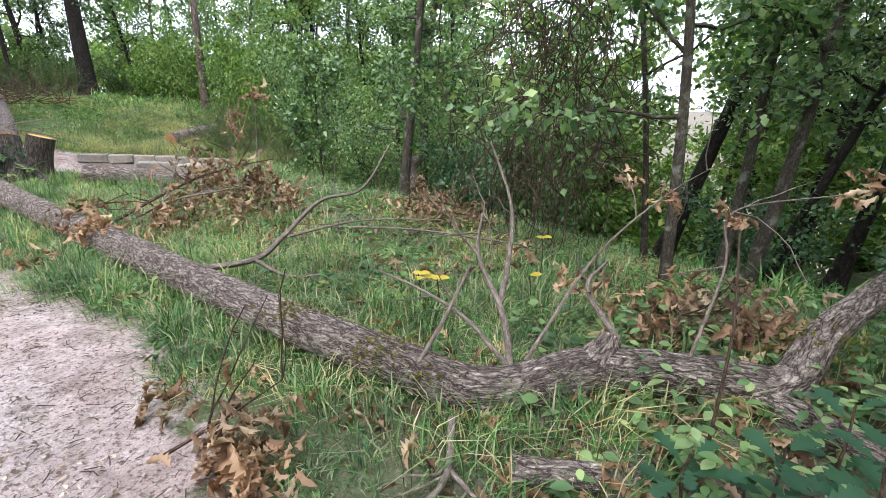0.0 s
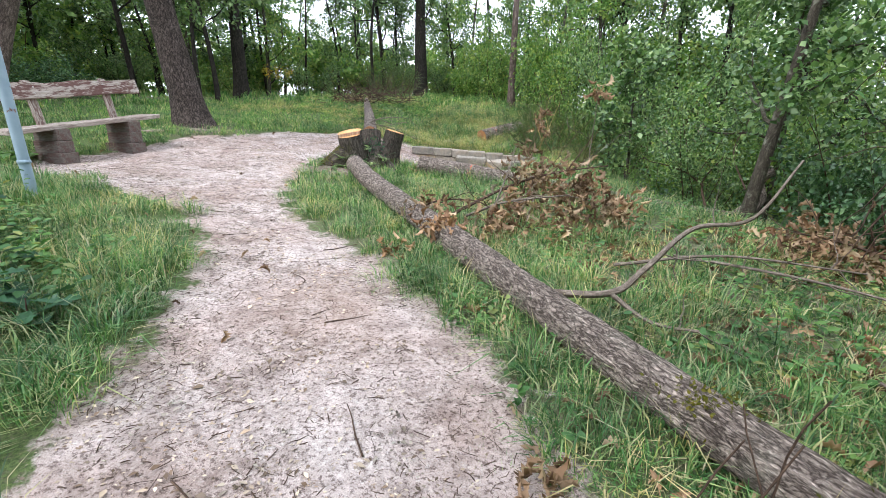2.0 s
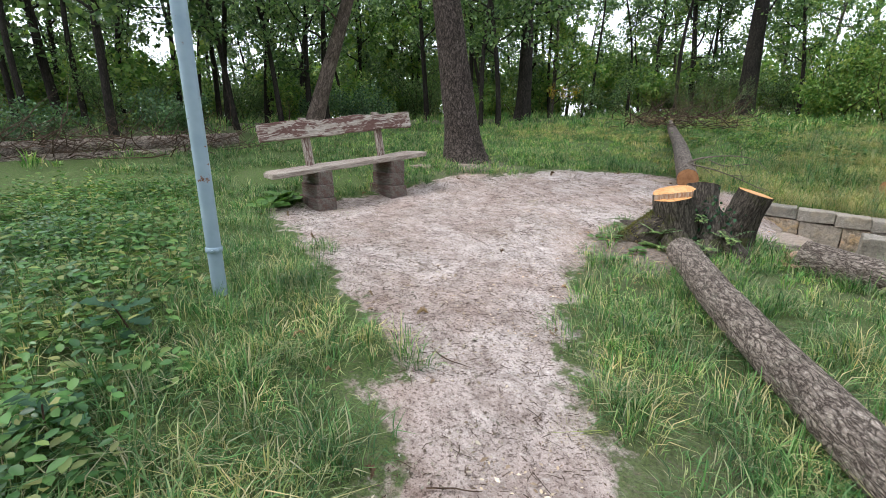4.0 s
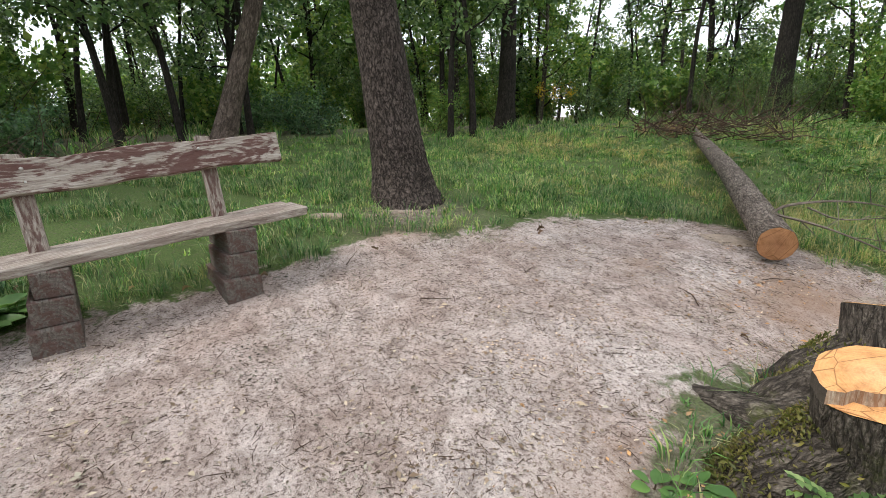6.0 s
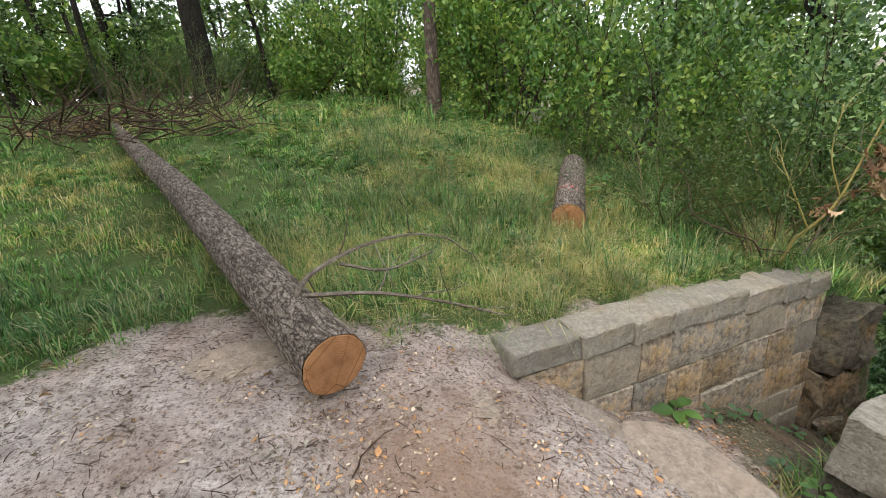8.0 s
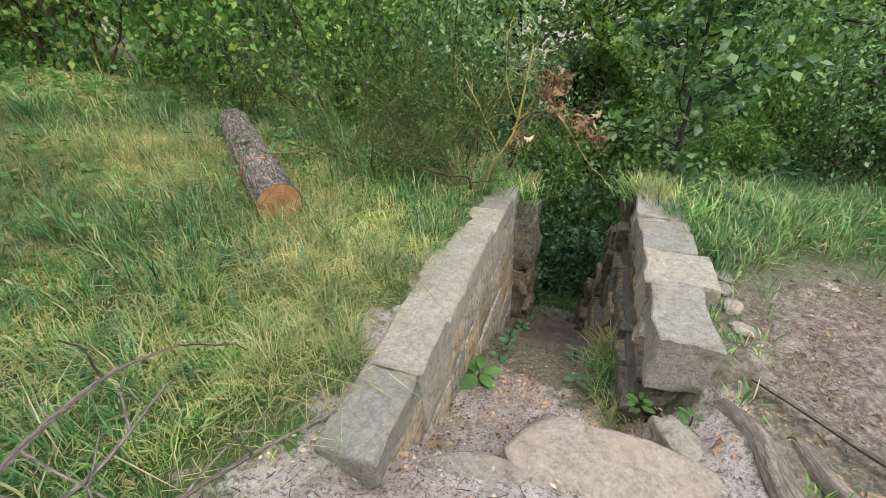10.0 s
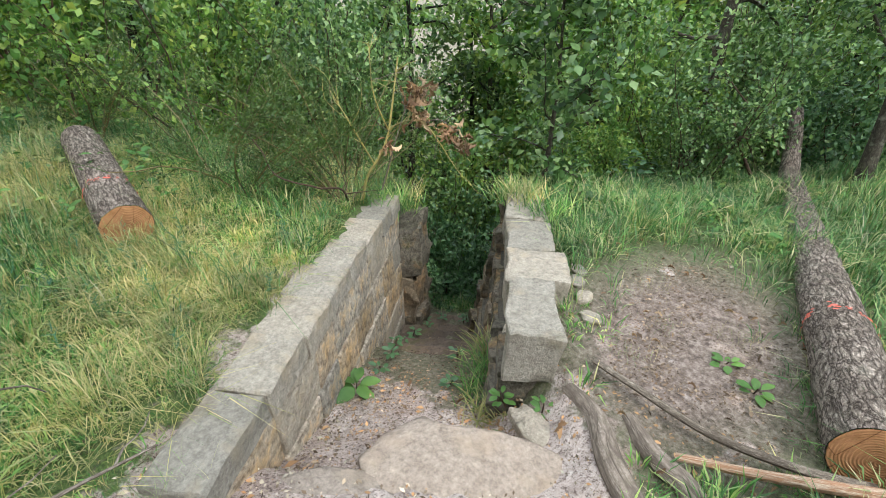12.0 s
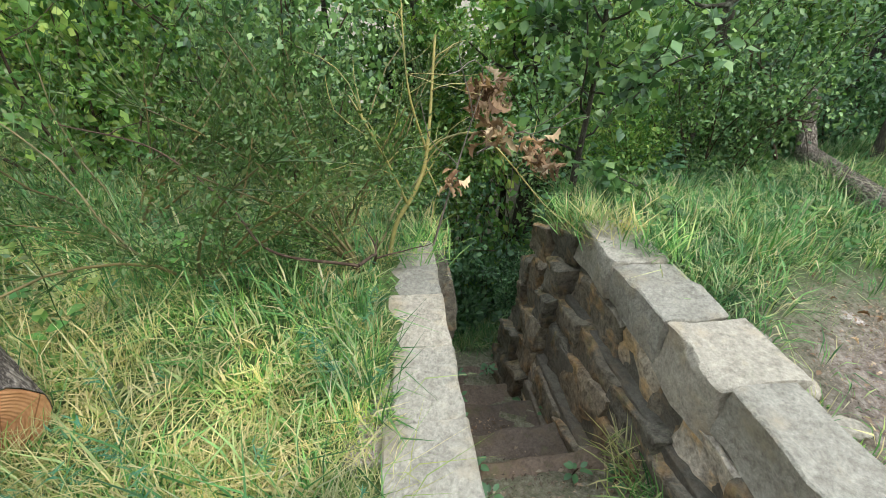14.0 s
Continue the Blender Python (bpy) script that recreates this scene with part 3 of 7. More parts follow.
def edge_distance(x, y, poly):
    """Distance to the outline, negative inside."""
    x, y = np.asarray(x, float), np.asarray(y, float)
    best = np.full(x.shape, 1e9)
    inside = np.zeros(x.shape, bool)
    for a, b in zip(poly, np.roll(poly, -1, axis=0)):
        e = b - a
        t = np.clip(((x - a[0]) * e[0] + (y - a[1]) * e[1]) / (e @ e), 0, 1)
        best = np.minimum(best, np.hypot(x - a[0] - t * e[0], y - a[1] - t * e[1]))
        cross = ((a[1] > y) != (b[1] > y)) & (x < (b[0] - a[0]) * (y - a[1]) / (b[1] - a[1] + 1e-12) + a[0])
        inside ^= cross
    return np.where(inside, -best, best)


def sand_share(x, y):
    return np.clip(np.maximum(0.5 - edge_distance(x, y, SAND) / 0.8, np.minimum(0.37, 0.3 - edge_distance(x, y, DIRT) / 0.9)), 0, 1)


def litter_share(x, y):
    d = np.hypot((x + 1.0) * 0.7, y - 3.6)
    near_stump = np.exp(-(((x + 5.9) / 0.7) ** 2 + ((y - 5.5) / 0.6) ** 2))
    chips = np.exp(-(((x + 7.1) / 1.0) ** 2 + ((y - 7.4) / 0.9) ** 2))
    s, n = x * AX[0] + y * AX[1], x * NX[0] + y * NX[1]
    trench = ((n > 9.7) & (n < 10.85) & (s > -1.5)) * 0.6
    woods = step01(np.hypot(x + 5, y - 6), 10, 15)
    return np.clip(0.55 * np.exp(-(d / 2.0) ** 2) + near_stump + chips * 0.8 + trench + woods * 0.7 + np.exp(-((x + 9.98) ** 2 + (y - 5.85) ** 2) / 0.4) + 1.3 * np.exp(-(((x + 4.6) / 1.0) ** 2 + ((y - 7.5) / 0.75) ** 2)) + 0.8 * np.exp(-((x - 0.6) ** 2 + (y - 1.2) ** 2) / 0.5), 0, 1)


def axis_steps(lo, hi, step, far):
    mid = np.arange(lo, hi + step / 2, step)
    grow = step * 1.22 ** np.arange(1, 60)
    out = np.cumsum(grow)
    out = out[out < far]
    return np.concatenate([lo - out[::-1], mid, hi + out])


def build_ground():
    gx, gy = axis_steps(-11.5, 3.5, 0.09, 900), axis_steps(-2.5, 13.0, 0.09, 900)
    x, y = np.meshgrid(gx, gy, indexing="ij")
    z = height(x, y)
    fine = np.array([noise.noise(Vector((a * 2.1, b * 2.1, 0.3))) * 0.018 + noise.noise(Vector((a * 6, b * 6, 1.7))) * 0.009 for a, b in zip(x.ravel(), y.ravel())]).reshape(x.shape)
    z = z + fine * (np.hypot(x + 5, y - 6) < 40)
    v = np.stack([x, y, z], -1).reshape(-1, 3)
    nx, ny = len(gx), len(gy)
    i, k = np.meshgrid(np.arange(nx - 1), np.arange(ny - 1), indexing="ij")
    b = (i * ny + k)
    quads = np.stack([b, b + ny, b + ny + 1, b + 1], -1).reshape(-1, 4)
    sand, lit = sand_share(v[:, 0], v[:, 1]), litter_share(v[:, 0], v[:, 1])
    trodden = sand[quads].mean(1) > 0.5
    for name, pick, label in (("ground", ~trodden, "grassy woodland soil with leaf litter"), ("dirt_path", trodden, "pale trodden sandy path with twigs and wood chips")):
        used = np.unique(quads[pick])
        back = np.zeros(len(v), int)
        back[used] = np.arange(len(used))
        soup = Soup()
        soup.add(v[used], back[quads[pick]])
        me = soup.mesh(name, GROUND)
        for key, val in (("sand", sand), ("litter", lit)):
            me.attributes.new(key, "FLOAT", "POINT").data.foreach_set("value", val[used].astype(np.float32))
        tagged(new(name, me), label, "path" if name == "dirt_path" else "ground", kind="structure")


build_ground()


def top(x, y):
    return float(height(np.array(x), np.array(y)))


# ---- felled logs and stump ----
def make_log(name, pts, r0, r1, label, material, seed, ends=(True, True), sides=26, step=0.06, rough=0.07, group="", sawn=SAWN_OLD, parent=None):
    """A felled trunk along pts, with sawn ends where asked."""
    line = spline(pts, step)
    root = parent or thing(name, tuple(line[0]), label, "log", group)
    line = line - line[0] if not parent else line
    radii = np.linspace(r0, r1, len(line))
    soup = Soup()
    rings = tube(soup, line, radii, sides, rough, seed)
    part("bark", soup, material, root)
    for flag, ring, c, way in ((ends[0], rings[0][::-1], line[0], 1), (ends[1], rings[-1], line[-1], -1)):
        if flag:
            face = Soup()
            disc(face, ring, c, 0.004)
            part("sawn_end", face, sawn, root, "orange-brown sawn end grain")
    return root, line, radii


def paint_band(root, line, radii, where, width, arc=(0, 6.283)):
    """A sprayed ring of red paint round a log."""
    d = np.concatenate([[0], np.cumsum(np.linalg.norm(np.diff(line, axis=0), axis=1))])
    soup = Soup()
    rng = np.random.default_rng(int(where * 100))
    for k in range(70):
        a = rng.uniform(0, 6.283)
        w = where + rng.normal(0, width * 0.35) + 0.03 * math.sin(a * 2)
        c = np.array([np.interp(w, d, line[:, j]) for j in range(3)])
        t = unit(np.array([np.interp(w + 0.05, d, line[:, j]) for j in range(3)]) - c)
        side = unit(np.cross(t, (0, 0, 1)))
        out = side * math.cos(a) + np.cross(t, side) * math.sin(a)
        run = np.cross(t, out)
        rr = np.interp(w, d, radii) * 1.05 + 0.003
        size = rng.uniform(0.012, 0.034)
        leaves(soup, [c + out * rr - run * size * 0.5], [run], [out], [size], "oval", rng.uniform(0.5, 1.1))
    tagged(part("paint_band", soup, SPRAY, root, "sprayed red paint mark"), kind="stuff")


main, mline, mrad = make_log("fallen_log", [(-5.5, 5.5, 0.3), (-4.7, 4.88, 0.23), (-3.8, 4.24, 0.18), (-3.05, 3.7, 0.16), (-2.2, 3.09, 0.14), (-1.5, 2.56, 0.13), (-0.74, 2.0, 0.125),
    (-0.22, 1.66, 0.115), (0.16, 1.46, 0.1), (0.55, 1.52, 0.15), (0.95, 1.5, 0.13), (1.22, 1.46, 0.1)], 0.125, 0.085,
    "long grey-brown fallen log with ridged bark lying in grass", BARK_LOG, 3.1, (True, False), group="felled trunks")
fork = Soup()
O = np.array((-5.5, 5.5, 0.3))
tube(fork, spline([(1.1, 1.44, 0.08), (1.26, 1.46, 0.15), (1.42, 1.55, 0.28), (1.75, 1.72, 0.38), (2.3, 1.98, 0.53)], 0.05) - O, np.linspace(0.07, 0.038, 26), 18, 0.1, 8.0)
tube(fork, spline([(0.56, 1.52, 0.17), (0.62, 1.56, 0.23), (0.64, 1.58, 0.255)], 0.02) - O, (0.08, 0.065, 0.04), 14, 0.1, 2.0, cap=True)
tube(fork, spline([(1.12, 1.46, 0.08), (1.3, 1.2, 0.06), (1.5, 0.85, 0.02)], 0.05) - O, np.linspace(0.07, 0.05, 16), 14, 0.1, 5.0, cap=True)
part("fork", fork, BARK_LOG, main)
# moss on the log
moss = Soup()
rng = np.random.default_rng(5)
for cx, cy, cz, sp in ((-0.66, 1.92, 0.2, 0.05), (-0.22, 1.62, 0.18, 0.06), (0.12, 1.36, 0.06, 0.08), (1.4, 1.52, 0.27, 0.06), (0.0, 1.5, 0.15, 0.04)):
    c = rng.normal(0, 1, (260, 3)) * (sp * 1.3, sp * 0.7, sp * 0.5) + (cx, cy, cz) - O
    leaves(moss, c, rng.normal(0, 1, (260, 3)) + (0, 0, 0.8), rng.normal(0, 1, (260, 3)), 0.02, "diamond")
tagged(part("moss", moss, foliage("moss", (0.06, 0.07, 0.012), (0.13, 0.13, 0.02), (0.2, 0.17, 0.03)), main, "olive-green moss patches"), kind="stuff")

logb, bline, brad = make_log("felled_log", [(-5.18, 6.76, 0.16), (-4.3, 6.84, 0.08), (-3.0, 6.95, -0.06), (-1.8, 7.05, -0.18), (-0.6, 7.15, -0.28)], 0.16, 0.1,
    "grey-brown felled log with a red paint mark", BARK_LOG, 11.0, group="felled trunks")
paint_band(logb, bline, brad, 0.95, 0.05)
lift = Soup()
tube(lift, spline([(-0.65, 7.15, -0.27), (-0.45, 7.2, 0.0), (-0.5, 7.25, 0.25), (-0.35, 7.28, 0.36)], 0.05) - np.array((-5.18, 6.76, 0.16)), np.linspace(0.1, 0.06, 14), 14, 0.12, 1.0, cap=True)
part("crook", lift, BARK_LOG, logb)

hill, hline, hrad = make_log("hillside_log", [(-7.54, 8.2, 0.55), (-8.1, 8.85, 0.66), (-9.2, 10.1, 0.88), (-10.3, 11.3, 1.06), (-11.2, 12.3, 1.18), (-12.0, 13.2, 1.3)], 0.15, 0.085,
    "long straight felled log on the grassy slope with sawn end", BARK_LOG, 21.0, group="felled trunks", rough=0.06)
P0 = np.array((-7.54, 8.2, 0.55))
rng = np.random.default_rng(9)
fork1 = spline([(-7.8, 8.42, 0.68), (-7.74, 8.58, 0.8), (-7.52, 8.82, 0.86), (-7.27, 8.98, 0.86), (-7.08, 9.02, 0.82)], 0.06)
fork2 = spline([(-7.75, 8.5, 0.74), (-7.42, 8.66, 0.66), (-7.06, 8.75, 0.54), (-6.75, 8.8, 0.42)], 0.06)
fork3 = spline([(-7.62, 8.74, 0.8), (-7.4, 8.82, 0.72), (-7.15, 8.96, 0.76)], 0.06)
for f, r in ((fork1, 0.017), (fork2, 0.013), (fork3, 0.01)):
    twigs = Soup()
    tube(twigs, f - P0, np.linspace(r, 0.004, len(f)), 6)
    arm = part("side_branch", twigs, TWIG, hill, "bare grey side branch")
    for k in range(3, len(f), 3):
        t = limb(rng, f[k], rng.normal(0, 1, 3) + (0.6, 0.3, 0.1), 0.3, 4, 0.2)
        one = Soup()
        tube(one, t - P0, np.linspace(0.005, 0.002, 5), 4)
        part("twig", one, TWIG, arm)

short, sline, srad = make_log("short_log", [(-6.07, 10.55, 0.4), (-5.9, 11.25, 0.5), (-5.73, 11.95, 0.6)], 0.15, 0.135,
    "short sawn log with red paint marks lying in grass", BARK_LOG, 31.0, group="felled trunks")
paint_band(short, sline, srad, 0.42, 0.05)


def make_stump():
    """A double stump on flared roots, freshly sawn."""
    root = thing("tree_stump", (-6.0, 6.42, 0.1), "three-stemmed tree stump with fresh orange saw cuts and mossy flared roots", "stump")
    o = np.array((-6.0, 6.42, 0.1))
    for c, t, r, kind in (((-6.0, 6.1, 0.1), (-6.02, 5.98, 0.67), 0.185, 0), ((-5.78, 6.55, 0.1), (-5.64, 6.66, 0.7), 0.155, 1), ((-6.22, 6.7, 0.1), (-6.34, 6.87, 0.68), 0.165, 2)):
        line = spline([np.array(c) - (0, 0, 0.15), np.array(c) * 0.5 + np.array(t) * 0.5, np.array(t)], 0.035) - o
        rad = r * (1 + 0.8 * np.exp(-np.linspace(0, 4.0, len(line))))
        soup = Soup()
        rings = tube(soup, line, rad, 32, 0.12, 40 + kind * 7)
        face = Soup()
        disc(face, rings[-1], line[-1], 0.005)
        if kind == 0:  # the felling cut left a higher slab with a torn front
            ring, c, up = rings[-1][:-1], line[-1], np.array((0, 0, 0.055))
            away = (ring - c) @ np.array((0.6, -0.8, 0))
            keep = [k for k in range(len(ring)) if away[k] < r * 0.55]
            gap = max(range(len(keep)), key=lambda k: (keep[k] - keep[k - 1]) % len(ring))
            rim = ring[keep[gap:] + keep[:gap]]
            chord = np.array([rim[-1] + (rim[0] - rim[-1]) * f + (0.012 * math.sin(f * 17), 0.01 * math.sin(f * 29), 0) for f in np.linspace(0, 1, 9)[1:-1]])
            n0 = len(rim)
            soup.add(np.vstack([rim, rim + up]), [(k, k + 1, n0 + k + 1, n0 + k) for k in range(n0 - 1)])
            loop = np.vstack([rim, chord])
            mid_p = loop.mean(0)
            face.add(np.vstack([loop + up, [mid_p + up * 1.1]]), tris=[(k, (k + 1) % len(loop), len(loop)) for k in range(len(loop))], uv=np.vstack([(loop - c)[:, :2], (mid_p - c)[None, :2]]))
            edge = np.vstack([rim[-1:], chord, rim[:1]])
            n1 = len(edge)
            torn = Soup()
            torn.add(np.vstack([edge, edge + up]), [(k, k + 1, n1 + k + 1, n1 + k) for k in range(n1 - 1)], uv=np.vstack([np.stack([np.linspace(0, 0.3, n1), np.zeros(n1)], 1), np.stack([np.linspace(0, 0.3, n1), np.full(n1, 0.06)], 1)]))
        trunk = part("trunk", soup, BARK_STUMP, root)
        part("sawn_face", face, SAWN_FRESH, trunk, "fresh bright orange sawn face")
        if kind == 0:
            part("torn_wood", torn, BARE_WOOD, trunk, "torn orange-brown holding wood")
    # thick mossy buttresses that run down into the sand
    for k, (pts, rr) in enumerate(((((-6.03, 6.02, 0.42), (-6.16, 5.86, 0.27), (-6.3, 5.7, 0.1), (-6.42, 5.5, -0.02)), (0.15, 0.19, 0.15, 0.05)),
                                   (((-6.32, 6.78, 0.45), (-6.46, 6.56, 0.26), (-6.56, 6.34, 0.1), (-6.62, 6.1, -0.02)), (0.15, 0.18, 0.14, 0.05)),
                                   (((-5.95, 6.0, 0.34), (-5.88, 5.86, 0.16), (-5.8, 5.7, 0.03), (-5.76, 5.6, -0.03)), (0.12, 0.14, 0.1, 0.04)),
                                   (((-6.2, 6.4, 0.4), (-6.4, 6.2, 0.2), (-6.52, 6.0, 0.02), (-6.58, 5.9, -0.05)), (0.2, 0.2, 0.14, 0.05)))):
        soup = Soup()
        way = spline(pts, 0.04) - o
        tube(soup, way, rr, 20, 0.24, 60 + k)
        part("buttress", soup, BARK_STUMP, root)
    # the joined foot of the three stems
    mid = Soup()
    tube(mid, spline([(-6.0, 6.42, -0.05), (-5.99, 6.44, 0.25), (-5.97, 6.48, 0.56)], 0.035) - o, (0.66, 0.57, 0.47, 0.38, 0.31, 0.25, 0.18, 0.06), 34, 0.24, 3.3, cap=True)
    part("saddle", mid, BARK_STUMP, root)
    # moss and needles on the foot
    fur = Soup()
    rng = np.random.default_rng(33)
    for (ax, ay, az), (bx, by, bz), rr, n in (((-6.1, 5.93, 0.36), (-6.38, 5.56, 0.03), 0.17, 3200), ((-6.38, 6.68, 0.36), (-6.58, 6.25, 0.06), 0.165, 1600), ((-6.3, 6.3, 0.3), (-6.55, 5.95, 0.0), 0.19, 2200)):
        f, a = rng.random(n) ** 0.8, rng.normal(0.9, 0.7, n)
        q = np.stack([ax + (bx - ax) * f, ay + (by - ay) * f, az + (bz - az) * f], 1)
        side = unit(np.array((-(by - ay), bx - ax, 0)))
        rad = rr * (1.2 - 0.35 * f)
        q = q - side * (np.cos(a) * rad)[:, None] + np.array((0, 0, 1)) * (np.sin(a) * rad)[:, None]
        leaves(fur, q - o, rng.normal(0, 1, (n, 3)) + (0, 0, 0.7), rng.normal(0, 1, (n, 3)), rng.uniform(0.015, 0.035, n), "diamond", 0.7)
    tagged(part("moss", fur, foliage("stump_moss", (0.06, 0.075, 0.02), (0.15, 0.16, 0.035), (0.22, 0.2, 0.06), (0.12, 0.09, 0.06), through_light=0.1), root, "olive moss and needles on the foot"), kind="stuff")
    for k, (ang, ln, r) in enumerate(((-0.35, 0.8, 0.11), (-0.9, 0.75, 0.1), (-1.5, 0.8, 0.1), (0.5, 0.6, 0.1), (1.2, 0.75, 0.1), (2.0, 0.75, 0.11), (2.9, 0.7, 0.13), (3.7, 0.85, 0.15), (4.4, 0.85, 0.13))):
        d = np.array((math.cos(ang), math.sin(ang)))
        pts = []
        for f in (0.12, 0.4, 0.7, 1.0):
            x, y = o[:2] + d * (0.12 + ln * f) + np.array((-d[1], d[0])) * 0.1 * math.sin(f * 4 + k)
            pts.append((x, y, top(x, y) + 0.2 * (1 - f) ** 2.0 - 0.08))
        line = spline(pts, 0.05) - o
        soup = Soup()
        tube(soup, line, np.linspace(r * 1.45, 0.05, len(line)), 16, 0.22, k)
        part("root", soup, BARK_STUMP, root)
    flake = Soup()
    f0 = spline([(-5.35, 6.62, 0.1), (-5.22, 6.6, 0.09), (-5.1, 6.58, 0.11)], 0.03) - o
    tube(flake, f0, np.linspace(0.035, 0.01, len(f0)), 7, 0.2, 2, cap=True)
    part("bare_root", flake, BARE_WOOD, root, "pale bare wood of a torn root")
    ivy = Soup()
    rng = np.random.default_rng(3)
    c = np.array((-5.85, 6.3, 0.42)) - o + rng.normal(0, 1, (200, 3)) * (0.14, 0.14, 0.12)
    leaves(ivy, c, rng.normal(0, 1, (200, 3)), rng.normal(0, 1, (200, 3)) + (0.5, -0.5, 0.6), rng.uniform(0.03, 0.055, 200), "oval")
    tagged(part("sprout", ivy, LEAF_OAK, root, "small green shoots"), kind="stuff")
    return root


make_stump()


# ---- the bench ----
def plank(length, width, thick, seed, taper=0.02):
    """A rough board along x with waney edges."""
    bm = bmesh.new()
    bmesh.ops.create_cube(bm, size=1)
    bmesh.ops.scale(bm, vec=(length, width, thick), verts=bm.verts)
    long_edges = [e for e in bm.edges if abs(e.verts[0].co.x - e.verts[1].co.x) > length * 0.9]
    bmesh.ops.subdivide_edges(bm, edges=long_edges, cuts=26, use_grid_fill=True)
    for v in bm.verts:
        wob = noise.noise(Vector((v.co.x * 2.3, math.copysign(3, v.co.y), seed))) * taper + noise.noise(Vector((v.co.x * 9, math.copysign(3, v.co.y), seed))) * taper * 0.35
        v.co.y += wob
        v.co.z += noise.noise(Vector((v.co.x * 1.5, 0, seed + 4))) * 0.008
        if abs(v.co.x) > length * 0.49:
            v.co.x += noise.noise(Vector((v.co.y * 12, v.co.z * 9, seed))) * 0.025
    bmesh.ops.bevel(bm, geom=[e for e in bm.edges if e.calc_face_angle(0) > 0.9], offset=0.006, segments=1, affect="EDGES")
    return bm


def make_bench():
    a, b = np.array((-8.55, 2.5, 0.83)), np.array((-9.03, 4.63, 0.985))  # ends of the seat's front edge
    u = unit(b - a)
    back = unit(np.array((-u[1], u[0], 0)) * 1.0)  # away from the path
    if back[0] > 0:
        back = -back
    root = thing("wooden_bench", (-8.9, 3.6, 0.4), "weathered wooden plank bench with worn red paint", "bench")
    inv = root.matrix_world.inverted()

    def frame_at(c, face, extra=0.0):
        x = Vector(u)
        z = Vector(face).normalized()
        y = z.cross(x).normalized()
        m = Matrix((x, y, z)).transposed().to_4x4()
        m.translation = Vector(c)
        return inv @ m

    upv = unit(np.cross(back, -u)) if np.cross(back, -u)[2] > 0 else unit(np.cross(back, u))
    seat_c = (a + b) / 2 + back * 0.15 + upv * -0.03
    seat = part("seat", plank(2.2, 0.31, 0.06, 1.0), PLANK_GREY, root, "bleached grey seat plank", smooth=False)
    seat.matrix_basis = frame_at(seat_c, upv)
    slab = part("rear_slat", plank(2.1, 0.1, 0.05, 5.0), PLANK_GREY, root, smooth=False)
    slab.matrix_basis = frame_at(seat_c + back * 0.2 + upv * 0.005, upv)
    lean = unit(-back * 0.94 + upv * 0.34)
    rest_c = (np.array((-8.86, 2.46, 1.28)) + np.array((-9.4, 4.47, 1.43))) / 2
    rest = part("backrest", plank(2.16, 0.215, 0.05, 9.0, 0.022), PLANK_RED, root, "backrest plank with flaking red-brown paint", smooth=False)
    rest.matrix_basis = frame_at(rest_c, lean)
    for f in (0.28, 0.76):
        foot = a + (b - a) * f
        g = top(foot[0] + back[0] * 0.15, foot[1] + back[1] * 0.15)
        # strut from the ground behind the legs up to the backrest
        s0 = np.array((foot[0], foot[1], g)) - back * -0.22
        s1 = foot + back * 0.39 + upv * 0.55
        soup = plank(float(np.linalg.norm(s1 - s0)) + 0.05, 0.1, 0.055, 20 + f, 0.006)
        strut = part("strut", soup, POST_WOOD, root, smooth=False)
        x = Vector(unit(s1 - s0))
        yy = Vector(u)
        zz = x.cross(yy).normalized()
        m = Matrix((x, zz.cross(x), zz)).transposed().to_4x4()
        m.translation = Vector((s0 + s1) / 2 + back * 0.02)
        strut.matrix_basis = inv @ m
        # three stacked timber blocks under the seat
        tall = foot[2] - 0.06 - g + 0.03
        for k in range(3):
            z = g - 0.03 + tall * (k + 0.5) / 3
            run = (0.3, 0.25, 0.24)[k]
            mid = np.array((foot[0], foot[1], z)) + back * (0.17 + 0.015 * k) + u * 0.02 * (k - 1)
            wide = 0.24 - 0.022 * k
            block = part("leg_block", plank(2 * run, wide, tall / 3 * 1.01, k + f * 9, 0.016), LEG_WOOD, root, "grey-brown timber block", smooth=False)
            bx = Vector((back[0], back[1], 0)).normalized()
            m = Matrix((bx, Vector((0, 0, 1)).cross(bx), Vector((0, 0, 1)))).transposed().to_4x4()
            m.translation = Vector(mid)
            block.matrix_basis = inv @ m
    for f in (0.3, 0.76):
        for dz in (-0.05, 0.05):
            bolt = bmesh.new()
            bmesh.ops.create_uvsphere(bolt, u_segments=10, v_segments=6, radius=0.011)
            ob = part("bolt", bolt, Mat("bolt_steel").done((0.5, 0.48, 0.45), 0.45, metal=0.8), root)
            c = rest_c + u * (f - 0.52) * 2.1 + lean * 0.03 + upv * dz * 0.8
            ob.matrix_basis = inv @ Matrix.Translation(Vector(c))
    return root


make_bench()


